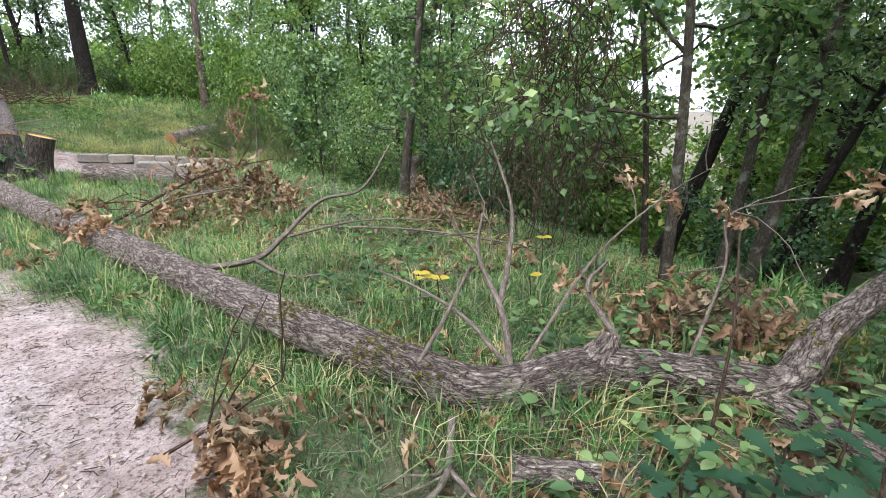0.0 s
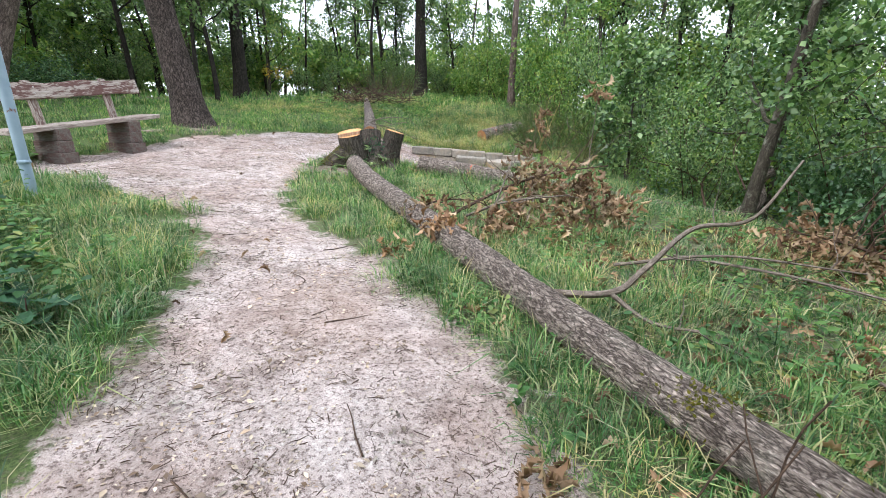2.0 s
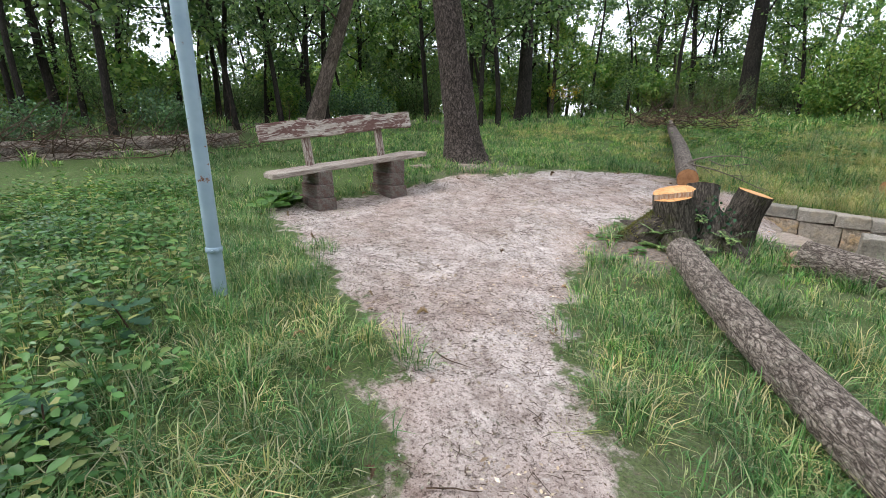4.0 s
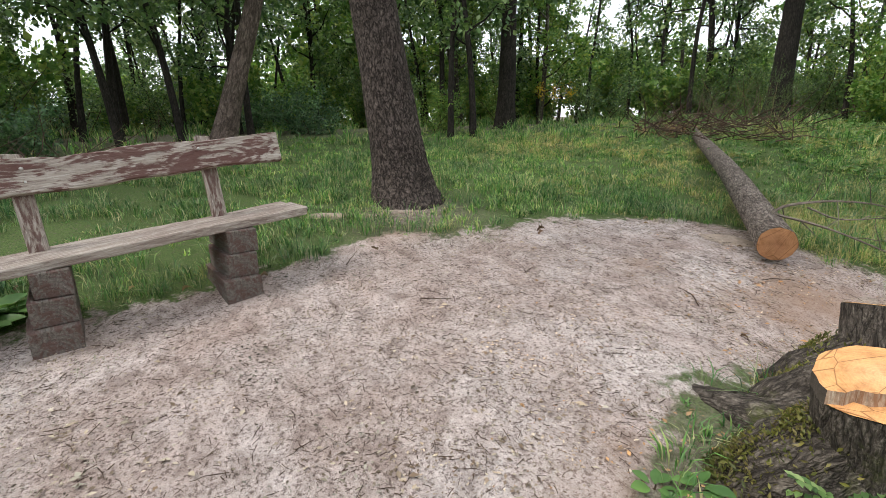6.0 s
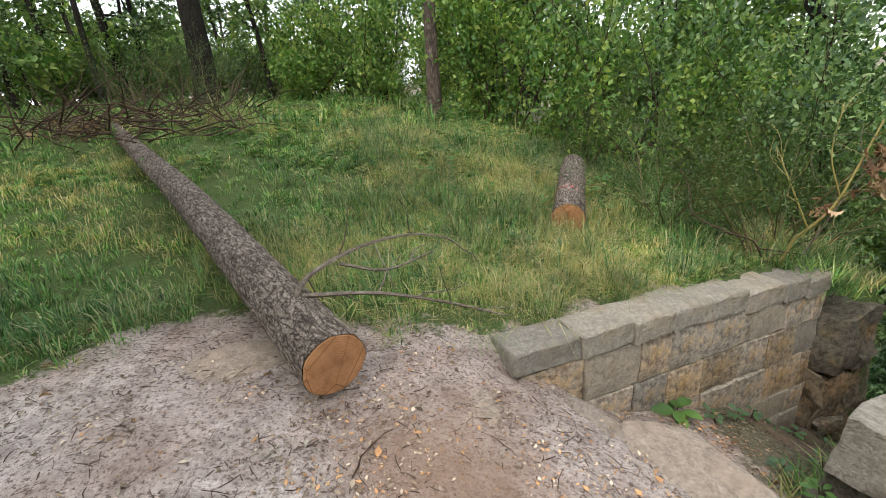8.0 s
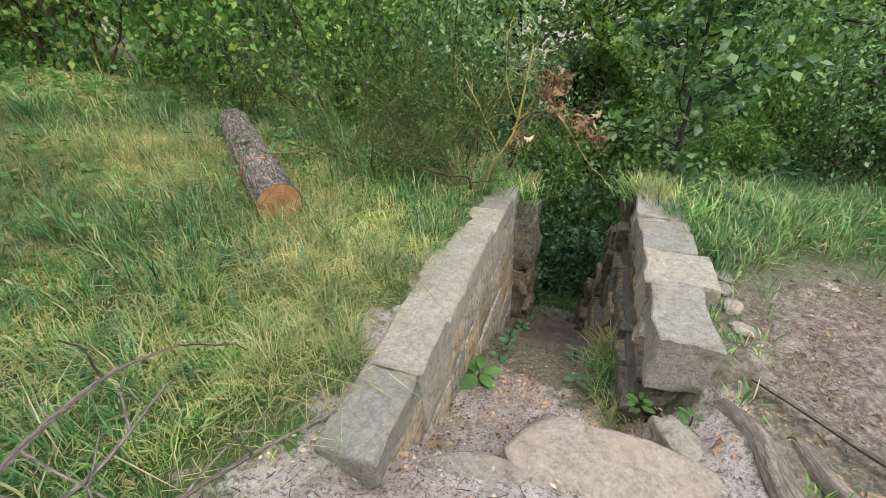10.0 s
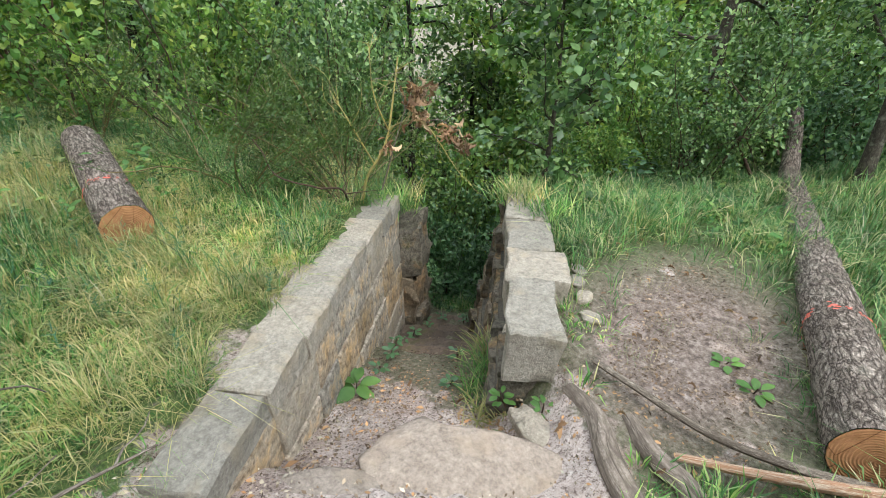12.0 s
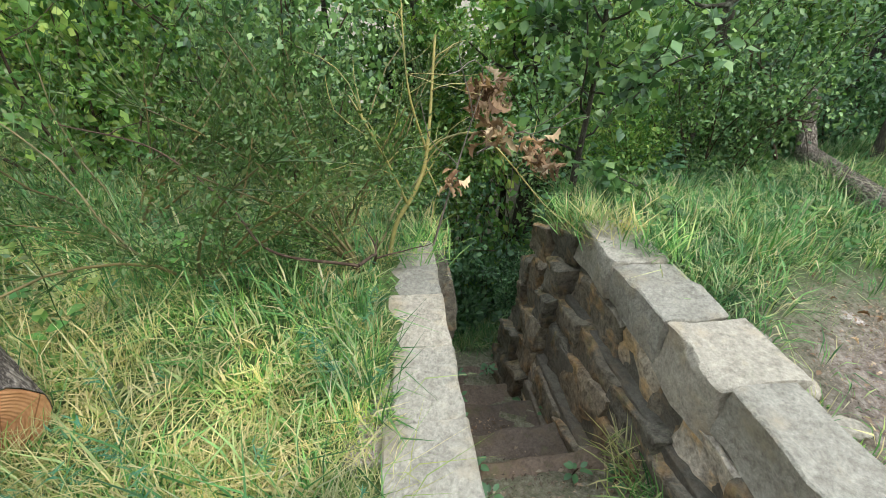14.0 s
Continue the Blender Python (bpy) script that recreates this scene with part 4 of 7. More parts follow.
# ---- steel pole ----
def make_pole():
    root = thing("metal_pole", (-5.98, 1.87, 0.3), "tall blue-grey painted steel pole with flaking paint", "pole")
    soup = Soup()
    line = np.array([(0.0, 0.0, z) for z in np.linspace(0, 3.4, 18)])
    tube(soup, line, 0.043, 24, cap=True)
    part("shaft", soup, POLE_PAINT, root)
    ring = Soup()
    tube(ring, [(0, 0, 0.34), (0, 0, 0.345), (0, 0, 0.37), (0, 0, 0.375)], [0.043, 0.05, 0.05, 0.043], 24)
    part("clamp", ring, POLE_PAINT, root)
    for k in range(2):
        b = Soup()
        tube(b, [(0.05, -0.012 + 0.03 * k, 0.357), (0.066, -0.012 + 0.03 * k, 0.357)], [0.008, 0.008], 8, cap=True)
        part("bolt", b, POLE_PAINT, root)
    root.matrix_world = pose(-5.98, 1.87, 0.3, 0, 0, 0)
    return root


make_pole()


# ---- stone walls of the stepped cutting ----
def stone(parent, s0, s1, n0, n1, z0, z1, material, seed, rough=0.03, skew=0.0, name="stone"):
    """One hewn stone between the cutting's coordinates s, n and z."""
    bm = bmesh.new()
    bmesh.ops.create_cube(bm, size=1)
    bmesh.ops.subdivide_edges(bm, edges=bm.edges[:], cuts=5, use_grid_fill=True)
    ds, dn, dz = s1 - s0, n1 - n0, z1 - z0
    small = min(ds, dn, dz)
    hard = [e for e in bm.edges if e.calc_face_angle(0) > 1.0]
    for v in bm.verts:
        v.co = (v.co.x * ds, v.co.y * dn, v.co.z * dz)
    bmesh.ops.bevel(bm, geom=hard, offset=min(0.009, small * 0.06), segments=1, affect="EDGES")
    for v in bm.verts:
        q = v.co.copy()
        w = Vector((q.x, q.y, q.z)) * 4 + Vector((seed * 3.7, seed * 1.3, seed))
        q += Vector((noise.noise(w), noise.noise(w + Vector((9, 0, 0))), noise.noise(w + Vector((0, 9, 0))))) * rough
        q += Vector((noise.noise(w * 4), noise.noise(w * 4 + Vector((5, 0, 0))), noise.noise(w * 4 + Vector((0, 5, 0))))) * rough * 0.5
        q.z += skew * q.x
        p = AX * q.x + NX * q.y
        v.co = (p[0], p[1], q.z)
    bmesh.ops.recalc_face_normals(bm, faces=bm.faces)
    ob = part(name, bm, material, parent, smooth=True)
    ob.data.set_sharp_from_angle(angle=radians(38))
    m = cutting((s0 + s1) / 2, (n0 + n1) / 2)
    ob.location = Vector((m[0], m[1], (z0 + z1) / 2)) - parent.location
    return ob


def make_walls():
    r = random.Random(4)
    left = thing("stone_wall", (*cutting(-1.8, 10.9), 0), "low sandstone retaining wall of squared blocks along the steps", "wall", "walls of the cutting")
    cuts = [-1.88, -1.42, -1.02, -0.66, -0.3, 0.08, 0.52, 0.8, 1.12]
    for i, (a, b) in enumerate(zip(cuts, cuts[1:])):
        zt = 0.26 - 0.033 * i - (0.02 if i > 4 else 0)
        stone(left, a + 0.004, b - 0.004, 10.785 + r.uniform(-0.01, 0.01), 11.07 + r.uniform(-0.03, 0.04), zt - 0.15, zt, STONE, i, 0.016, -0.03)
    zt = 0.1
    row = 0
    while zt > -2.5:
        h = r.uniform(0.24, 0.34)
        s = -1.88 + (0.15 if row % 2 else 0)
        while s < 1.1:
            w = r.uniform(0.26, 0.56)
            e = min(1.12, s + w)
            drop = 0.062 * (s + 1.88)
            ztop, zbot = zt - drop, zt - h - drop
            fl = np.interp((s + e) / 2, FLOOR_S, FLOOR_Z)
            if ztop > fl - 0.15 and e - s > 0.08:
                stone(left, s + 0.004, e - 0.004, 10.80 + r.uniform(-0.005, 0.006), 10.98, zbot + 0.004, ztop - 0.004, STONE_FACE if r.random() < 0.75 else STONE, r.uniform(0, 90), 0.012, -0.05)
            s = e
        zt -= h
        row += 1
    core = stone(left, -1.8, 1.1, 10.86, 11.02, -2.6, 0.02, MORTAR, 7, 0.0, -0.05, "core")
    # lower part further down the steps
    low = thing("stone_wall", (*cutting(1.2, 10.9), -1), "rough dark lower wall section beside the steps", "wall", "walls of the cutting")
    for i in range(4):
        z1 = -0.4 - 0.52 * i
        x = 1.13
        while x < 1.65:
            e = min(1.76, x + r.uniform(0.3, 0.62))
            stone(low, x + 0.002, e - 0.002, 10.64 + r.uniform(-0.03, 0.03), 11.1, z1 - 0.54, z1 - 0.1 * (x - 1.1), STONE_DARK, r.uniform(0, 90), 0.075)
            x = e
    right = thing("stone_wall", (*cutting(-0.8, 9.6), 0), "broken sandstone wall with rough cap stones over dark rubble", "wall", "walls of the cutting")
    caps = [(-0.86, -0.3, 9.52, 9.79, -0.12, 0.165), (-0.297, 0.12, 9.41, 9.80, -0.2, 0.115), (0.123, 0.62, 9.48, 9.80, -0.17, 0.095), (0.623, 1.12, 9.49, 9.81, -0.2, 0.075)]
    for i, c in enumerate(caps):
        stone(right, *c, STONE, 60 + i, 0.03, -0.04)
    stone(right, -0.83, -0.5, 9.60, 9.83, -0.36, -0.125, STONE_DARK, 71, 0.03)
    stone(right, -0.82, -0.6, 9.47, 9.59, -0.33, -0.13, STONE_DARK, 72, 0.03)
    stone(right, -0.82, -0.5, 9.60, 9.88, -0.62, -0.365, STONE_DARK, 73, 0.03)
    # rubble in thin tilted beds that lean out towards the steps
    zt, row = -0.1, 0
    while zt > -2.6:
        h = r.uniform(0.16, 0.38)
        x = (-0.49 if row < 2 else -0.8) + r.uniform(0, 0.06)
        while x < 1.1:
            e = min(1.12, x + r.uniform(0.18, 0.58))
            sink = 0.1 * (x + 0.8) + r.uniform(-0.03, 0.03)
            fl = np.interp((x + e) / 2, FLOOR_S, FLOOR_Z)
            if zt - sink > fl - 0.2 and e - x > 0.05:
                out = 9.78 + 0.26 * min(1.1, max(0, -0.1 - zt)) + r.uniform(-0.012, 0.02)
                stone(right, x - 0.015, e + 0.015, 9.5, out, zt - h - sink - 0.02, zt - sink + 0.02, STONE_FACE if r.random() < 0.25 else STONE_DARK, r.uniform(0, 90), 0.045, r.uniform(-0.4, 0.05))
            x = e
        zt -= h
        row += 1
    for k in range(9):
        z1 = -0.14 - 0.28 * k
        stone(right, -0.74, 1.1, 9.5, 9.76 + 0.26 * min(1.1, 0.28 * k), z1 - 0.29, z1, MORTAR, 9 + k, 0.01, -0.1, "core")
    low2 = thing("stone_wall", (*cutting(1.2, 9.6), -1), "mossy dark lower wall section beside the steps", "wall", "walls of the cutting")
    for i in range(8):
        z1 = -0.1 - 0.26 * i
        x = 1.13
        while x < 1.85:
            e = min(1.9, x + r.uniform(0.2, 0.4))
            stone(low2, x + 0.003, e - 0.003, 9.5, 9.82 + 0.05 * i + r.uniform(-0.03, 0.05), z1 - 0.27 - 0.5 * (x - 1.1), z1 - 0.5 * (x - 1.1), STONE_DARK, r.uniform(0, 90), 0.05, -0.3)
            x = e
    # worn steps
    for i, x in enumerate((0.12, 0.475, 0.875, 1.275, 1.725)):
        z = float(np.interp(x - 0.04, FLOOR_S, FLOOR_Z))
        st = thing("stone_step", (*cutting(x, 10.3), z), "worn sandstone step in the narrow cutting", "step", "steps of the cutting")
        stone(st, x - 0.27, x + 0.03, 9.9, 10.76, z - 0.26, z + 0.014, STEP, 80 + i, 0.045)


make_walls()


def slab(name, x, y, z, lx, ly, lz, turn, seed, label, material=ROCK, tilt=(0, 0)):
    """A worn outcrop of bedrock: a low rounded mass."""
    bm = bmesh.new()
    bmesh.ops.create_icosphere(bm, subdivisions=4, radius=1)
    for v in bm.verts:
        c = v.co.copy()
        f = 1 + 0.28 * noise.noise(c * 1.4 + Vector((seed, 0, 0))) + 0.1 * noise.noise(c * 4 + Vector((seed, 2, 0)))
        z1 = math.copysign(abs(c.z) ** 0.6, c.z)
        step = 0.12 * round(noise.noise(Vector((c.x * 1.3, c.y * 1.3, seed))) * 3) / 3
        v.co = (c.x * lx * f, c.y * ly * f, (z1 + step) * lz)
    ob = part(name, bm, material, None)
    ob.matrix_world = pose(x, y, z, tilt[0], tilt[1], turn)
    return tagged(ob, label, "rock", "rock outcrops")


slab("rock_outcrop", *cutting(-1.52, 9.95), -0.1, 0.48, 0.27, 0.09, -62, 1, "smooth pale bedrock ledge at the head of the steps", tilt=(3, 4))
slab("rock_outcrop", *cutting(-1.72, 10.42), -0.07, 0.4, 0.16, 0.1, -62, 2, "pale bedrock lip above the cutting", tilt=(2, 3))
slab("rock_outcrop", *cutting(-1.25, 10.2), -0.42, 0.34, 0.22, 0.1, 20, 12, "worn bedrock tongue sloping down to the steps", tilt=(6, 12))
slab("rock_outcrop", -6.66, 8.0, 0.085, 0.34, 0.17, 0.035, 20, 6, "flat pale bedrock showing through the sand", tilt=(-3, 6))
slab("rock_outcrop", -7.1, 8.36, 0.225, 0.32, 0.2, 0.035, -20, 3, "flat pale bedrock showing through the sand", tilt=(0, 8))
slab("rock_outcrop", -8.05, 8.42, 0.39, 0.34, 0.24, 0.04, 10, 4, "flat pale bedrock beside the log", tilt=(4, 6))
slab("rock_outcrop", -5.54, 7.95, -0.2, 0.18, 0.08, 0.08, 62, 5, "mossy squared stone at the wall's foot", STONE)
slab("kerb_stone", -10.2, 5.15, top(-10.2, 5.15) - 0.01, 0.4, 0.055, 0.05, 62, 8, "weathered stone edging half buried by the tree", ROCK)
slab("kerb_stone", -10.02, 5.75, top(-10.02, 5.75) - 0.02, 0.22, 0.05, 0.05, 75, 9, "weathered stone edging half buried by the tree", ROCK)
slab("stone", -6.35, 10.4, 0.24, 0.06, 0.05, 0.06, 0, 10, "small pale stone in the grass", STONE)
for k, (sx, nn) in enumerate(((-0.2, 9.3), (-0.02, 9.32), (0.12, 9.3), (-0.4, 9.28))):
    c = cutting(sx, nn)
    slab("flat_stone", c[0], c[1], top(*c) + 0.01, 0.07, 0.05, 0.025, 30 * k, 20 + k, "flat yellowish stone beside the wall", STONE)


# ---- trees and bushes ----
def make_tree(base, way, tall, r, seed, label, trunk_mat=BARK_DARK, leaf_mat=LEAF_WOOD, crown=(2.0, 9.0), spread=2.2, limbs=14, n_leaves=9000, size=0.1, curve=0.04, flare=1.5, group="woodland trees", name="tree", shoots=2):
    """A tapered trunk with limbs, and a crown of many small leaves round its twigs."""
    rng = np.random.default_rng(seed)
    root = thing(name, base, label, "tree", group)
    way = unit(way)
    n = 14
    t = np.linspace(0, 1, n)
    line = t[:, None] * tall * way + np.stack([np.sin(t * 5 + seed) * curve * tall * t, np.cos(t * 4 + seed) * curve * tall * t, np.zeros(n)], 1)
    line[0] -= way * 0.2
    fine = spline(line, 0.28)
    f = np.linspace(0, 1, len(fine))
    rad = r * (1 - 0.8 * f) * (1 + (flare - 1) * np.exp(-f * tall / 0.35))
    trunk = Soup()
    tube(trunk, fine, rad, 16 if r > 0.1 else 8, 0.08, seed)
    part("trunk", trunk, trunk_mat, root)
    wood, at, head = Soup(), [], []
    for k in range(limbs):
        z = crown[0] + (crown[1] - crown[0]) * (k + rng.random()) / limbs
        p = np.array([np.interp(z, fine[:, 2], fine[:, j]) for j in range(3)])
        a = rng.uniform(0, 2 * np.pi)
        up = rng.uniform(0.1, 0.7)
        ln = spread * rng.uniform(0.55, 1.1) * (1 - 0.45 * (z - crown[0]) / (crown[1] - crown[0]))
        b = limb(rng, p, (math.cos(a), math.sin(a), up), ln, 7, 0.22, 0.03)
        br = min(r * 0.35, 0.012 + 0.014 * ln)
        tube(wood, b, np.linspace(br, 0.006, len(b)), 5)
        for j in range(2, len(b)):
            for _ in range(shoots):
                d = unit(b[j] - b[j - 1]) + rng.normal(0, 0.7, 3)
                c = limb(rng, b[j], d, ln * rng.uniform(0.25, 0.45), 3, 0.25, 0.0)
                if rng.random() < 0.3:
                    tube(wood, c, np.linspace(0.006, 0.002, len(c)), 3)
                for q0, q1 in zip(c, c[1:]):
                    at += [q0, (q0 + q1) / 2]
                    head += [q1 - q0, q1 - q0]
    tagged(part("branchwork", wood, trunk_mat, root), kind="stuff")
    at, head = np.array(at), unit(np.array(head))
    pick = rng.integers(0, len(at), n_leaves)
    pos = at[pick] + rng.normal(0, 1, (n_leaves, 3)) * (0.13, 0.13, 0.08) * spread / 2
    lv = Soup()
    leaves(lv, pos, head[pick] + rng.normal(0, 0.8, (n_leaves, 3)) - (0, 0, 0.2), rng.normal(0, 0.55, (n_leaves, 3)) + (0, 0, 1), rng.uniform(0.6, 1.3, n_leaves) * size, "diamond", 1.15)
    part("crown", lv, leaf_mat, root)
    return root


def make_bush(base, radius, tall, seed, label, leaf_mat, n_leaves, size, stems=14, kind="diamond", mat=TWIG_BROWN, group="undergrowth", name="bush", airy=0.25):
    """Many stems from one foot, with leaves in uneven clumps about them."""
    rng = np.random.default_rng(seed)
    root = thing(name, base, label, "bush", group)
    wood, at, head = Soup(), [], []
    for _ in range(stems):
        a = rng.uniform(0, 2 * np.pi)
        out = radius * rng.uniform(0.25, 1.0)
        p = np.array((math.cos(a) * out * 0.25, math.sin(a) * out * 0.25, -0.15))
        ln = tall * rng.uniform(0.65, 1.1)
        b = limb(rng, p, (math.cos(a) * out / tall, math.sin(a) * out / tall, 1), ln, 7, 0.14)
        tube(wood, b, np.linspace(0.006 + 0.008 * tall / 2, 0.003, len(b)), 5)
        for j in range(2, len(b)):
            for _ in range(2):
                c = limb(rng, b[j], rng.normal(0, 1, 3) + (0, 0, 0.3), ln * rng.uniform(0.15, 0.35), 3, 0.25)
                if rng.random() < 0.5:
                    tube(wood, c, np.linspace(0.004, 0.0015, len(c)), 3)
                for q0, q1 in zip(c, c[1:]):
                    at.append((q0 + q1) / 2)
                    head.append(q1 - q0)
    tagged(part("stemwork", wood, mat, root), kind="stuff")
    at, head = np.array(at), unit(np.array(head))
    pick = rng.integers(0, len(at), n_leaves)
    pos = at[pick] + rng.normal(0, 1, (n_leaves, 3)) * airy * (0.4, 0.4, 0.3) * radius
    pos[:, 2] = np.maximum(pos[:, 2], 0.03)
    lv = Soup()
    leaves(lv, pos, head[pick] + rng.normal(0, 0.8, (n_leaves, 3)) - (0, 0, 0.15), rng.normal(0, 0.6, (n_leaves, 3)) + (0, 0, 1), rng.uniform(0.6, 1.3, n_leaves) * size, kind, 1.1)
    part("foliage", lv, leaf_mat, root)
    return root


def place(proto, x, y, turn=0, scale=1.0, sink=0.05, tilt=0.0, tallness=1.0):
    m = pose(x, y, top(x, y) - sink, tilt, 0, turn) @ Matrix.Diagonal((scale, scale, scale * tallness, 1))
    return copy_thing(proto, m)


def drop(ob):
    for o in (*ob.children_recursive, ob):
        bpy.data.objects.remove(o)


# the large trees that stand apart
make_tree((-10.45, 6.02, top(-10.45, 6.02) - 0.03), (-0.03, -0.12, 1), 9.5, 0.31, 1, "big dark pine trunk with deeply ridged bark beside the bench", BARK_PINE, LEAF_DARK, (4.0, 9.2), 3.8, 20, 6500, 0.2, 0.008, 1.8, name="pine_tree")
make_tree((-16.3, 11.35, 1.38), (0.05, 0.02, 1), 9, 0.26, 2, "dark leaning trunk on the grassy rise", BARK_DARK, LEAF_WOOD, (3.0, 9), 3.4, 16, 4200, 0.18, 0.02)
make_tree((-13.2, 18.2, 1.55), (0.03, 0, 1), 9, 0.3, 3, "dark tree trunk at the edge of the wood", BARK_DARK, LEAF_WOOD, (3.0, 9), 2.8, 14, 3800, 0.14, 0.015)
make_tree((-7.5, 15.3, 0.95), (0.02, 0, 1), 8.5, 0.13, 4, "slim pale pine trunk at the edge of the wood", BARK_PALE, LEAF_DARK, (3.8, 8.5), 1.8, 14, 3000, 0.11, 0.005, name="pine_tree")
make_tree((-15.7, 4.3, 1.2), (0.12, 0.3, 1), 8, 0.21, 5, "gnarled pale forked trunk behind the bench", BARK_PALE, LEAF_WOOD, (2.2, 8), 2.6, 12, 3500, 0.13, 0.03)
make_tree((-0.57, 6.5, -0.22), (0.1, 0.05, 1), 5.5, 0.075, 6, "slim young oak with a brown trunk and broad leaves", BARK_THIN, LEAF_WOOD, (1.0, 5.3), 1.5, 20, 8000, 0.075, 0.012, name="young_oak")
for k, (b, w, tl, r, mat, lab) in enumerate((
    ((1.57, 3.05, -0.35), (0.0, 0.12, 1), 5, 0.045, BARK_THIN, "thin grey sapling trunk in the thicket"),
    ((2.66, 3.8, -0.45), (0.14, 0, 1), 5.5, 0.06, BARK_THIN, "slender greenish leaning trunk"),
    ((2.5, 3.95, -0.45), (0.1, 0.02, 1), 5.5, 0.05, BARK_THIN, "slender greenish leaning trunk"),
    ((2.85, 5.65, -0.6), (0.28, -0.1, 1), 6, 0.1, BARK_DARK, "dark leaning trunk in the thicket"),
    ((4.2, 4.6, -0.6), (0.22, 0, 1), 6, 0.08, BARK_DARK, "dark leaning trunk in the thicket"),
    ((5.2, 6.5, -0.9), (0.15, 0, 1), 7, 0.1, BARK_DARK, "dark trunk in the thicket"),
    ((3.3, 4.4, -0.5), (0.3, -0.05, 1), 6, 0.05, BARK_DARK, "dark leaning trunk in the thicket"),
    ((2.1, 4.6, -0.45), (-0.1, 0.05, 1), 6, 0.035, BARK_THIN, "thin grey sapling trunk in the thicket"),
    ((3.7, 3.5, -0.5), (0.16, 0.05, 1), 6, 0.07, BARK_THIN, "slender greenish leaning trunk"),
    ((-0.35, 8.3, -0.7), (0.05, -0.05, 1), 6, 0.09, BARK_THIN, "thin grey trunk above the slope"))):
    make_tree(b, w, tl, r, 20 + k, lab, mat, LEAF_WOOD, (1.3, tl), 1.5, 13, 3500, 0.068, 0.03)

# the wood all round: a few kinds of tree, each set out many times
proto_trees = [
    make_tree((0, 0, 0), (0.04, 0.02, 1), 8.5, 0.12, 51, "slim dark woodland tree with sparse low foliage", BARK_DARK, LEAF_WOOD, (1.6, 8), 2.4, 16, 3300, 0.152, 0.03, shoots=1),
    make_tree((0, 0, 0), (-0.06, 0.05, 1), 8.5, 0.09, 52, "slim dark woodland tree with sparse low foliage", BARK_DARK, LEAF_WOOD, (2.0, 8), 2.2, 14, 2700, 0.15, 0.05, shoots=1),
    make_tree((0, 0, 0), (0.08, -0.04, 1), 8.0, 0.1, 53, "leafy woodland tree with bright green foliage", BARK_THIN, LEAF_BRIGHT, (0.7, 7.5), 2.5, 18, 4200, 0.148, 0.03, shoots=1),
    make_tree((0, 0, 0), (0.05, 0.03, 1), 8.0, 0.07, 54, "thin dark bare-stemmed tree in the wood", BARK_DARK, LEAF_WOOD, (3.0, 7.5), 1.6, 9, 700, 0.16, 0.06, shoots=1),
]
proto_bushes = [
    make_bush((0, 0, 0), 1.1, 2.4, 61, "dense green bush at the edge of the wood", LEAF_WOOD, 5400, 0.066, 9),
    make_bush((0, 0, 0), 1.0, 2.0, 62, "bright green bush at the edge of the wood", LEAF_BRIGHT, 4600, 0.07, 9),
    make_bush((0, 0, 0), 0.9, 1.3, 63, "dark green low undergrowth bush", LEAF_DARK, 4200, 0.07, 9),
    # the distant bush: sunlight is put into its leaf colour by the bright tones
    make_bush((0, 0, 0), 1.5, 2.6, 64, "distant green bush with sunlit tone put into its leaves", LEAF_BRIGHT, 1300, 0.2, 4),
]
r = random.Random(12)


# the wood round the clearing: bearing from its middle, distance, kind
def ring(count, a0, a1, d0, d1, kinds, s0, s1, lean=5):
    for _ in range(count):
        ang, far = radians(r.uniform(a0, a1)), math.sqrt(r.uniform(d0 * d0, d1 * d1))
        place(r.choice(kinds), -6.5 + far * math.cos(ang), 5.5 + far * math.sin(ang), r.uniform(0, 360), r.uniform(s0, s1), 0.1, r.uniform(-lean, lean))


TA, TB, TC, TD = proto_trees
BA, BB, BC, BD = proto_bushes
ring(30, 95, 172, 13.5, 24, (TA, TA, TB, TC, TC), 0.7, 1.1)      # beyond the rise
ring(36, 150, 225, 9.5, 20, (TB, TB, TA), 0.65, 1.05)              # dark thin trunks beyond the bench
ring(30, 150, 222, 10.5, 22, (TD,), 0.7, 1.2, 9)
ring(10, 95, 150, 13, 22, (TD,), 0.8, 1.2, 6)
ring(22, 30, 95, 10.5, 20, (TC, TC, TA), 0.75, 1.1)               # bright edge over the meadow
ring(15, -50, 30, 11, 20, (TA, TB, TC), 0.8, 1.2)                  # over the slope
# bright leaf tones here imitate lit foliage beyond the slope
ring(26, -65, 70, 12, 22, (BB, BD), 1.1, 1.8)
ring(42, 95, 225, 12.5, 20, (BD,), 0.5, 0.95)
ring(8, -45, 35, 9.5, 15, (TC,), 0.7, 1.0)
ring(5, 225, 300, 11, 18, (TA, TB, TC), 0.9, 1.2)                  # behind the walker
ring(9, 95, 165, 14, 22, (BA, BB), 0.8, 1.2)
ring(12, 160, 225, 11.5, 18, (BC, BA), 0.8, 1.2)
ring(60, 60, 240, 20, 34, (BD,), 1.0, 1.9)
ring(14, -60, 60, 16, 28, (BD,), 1.2, 2.0)
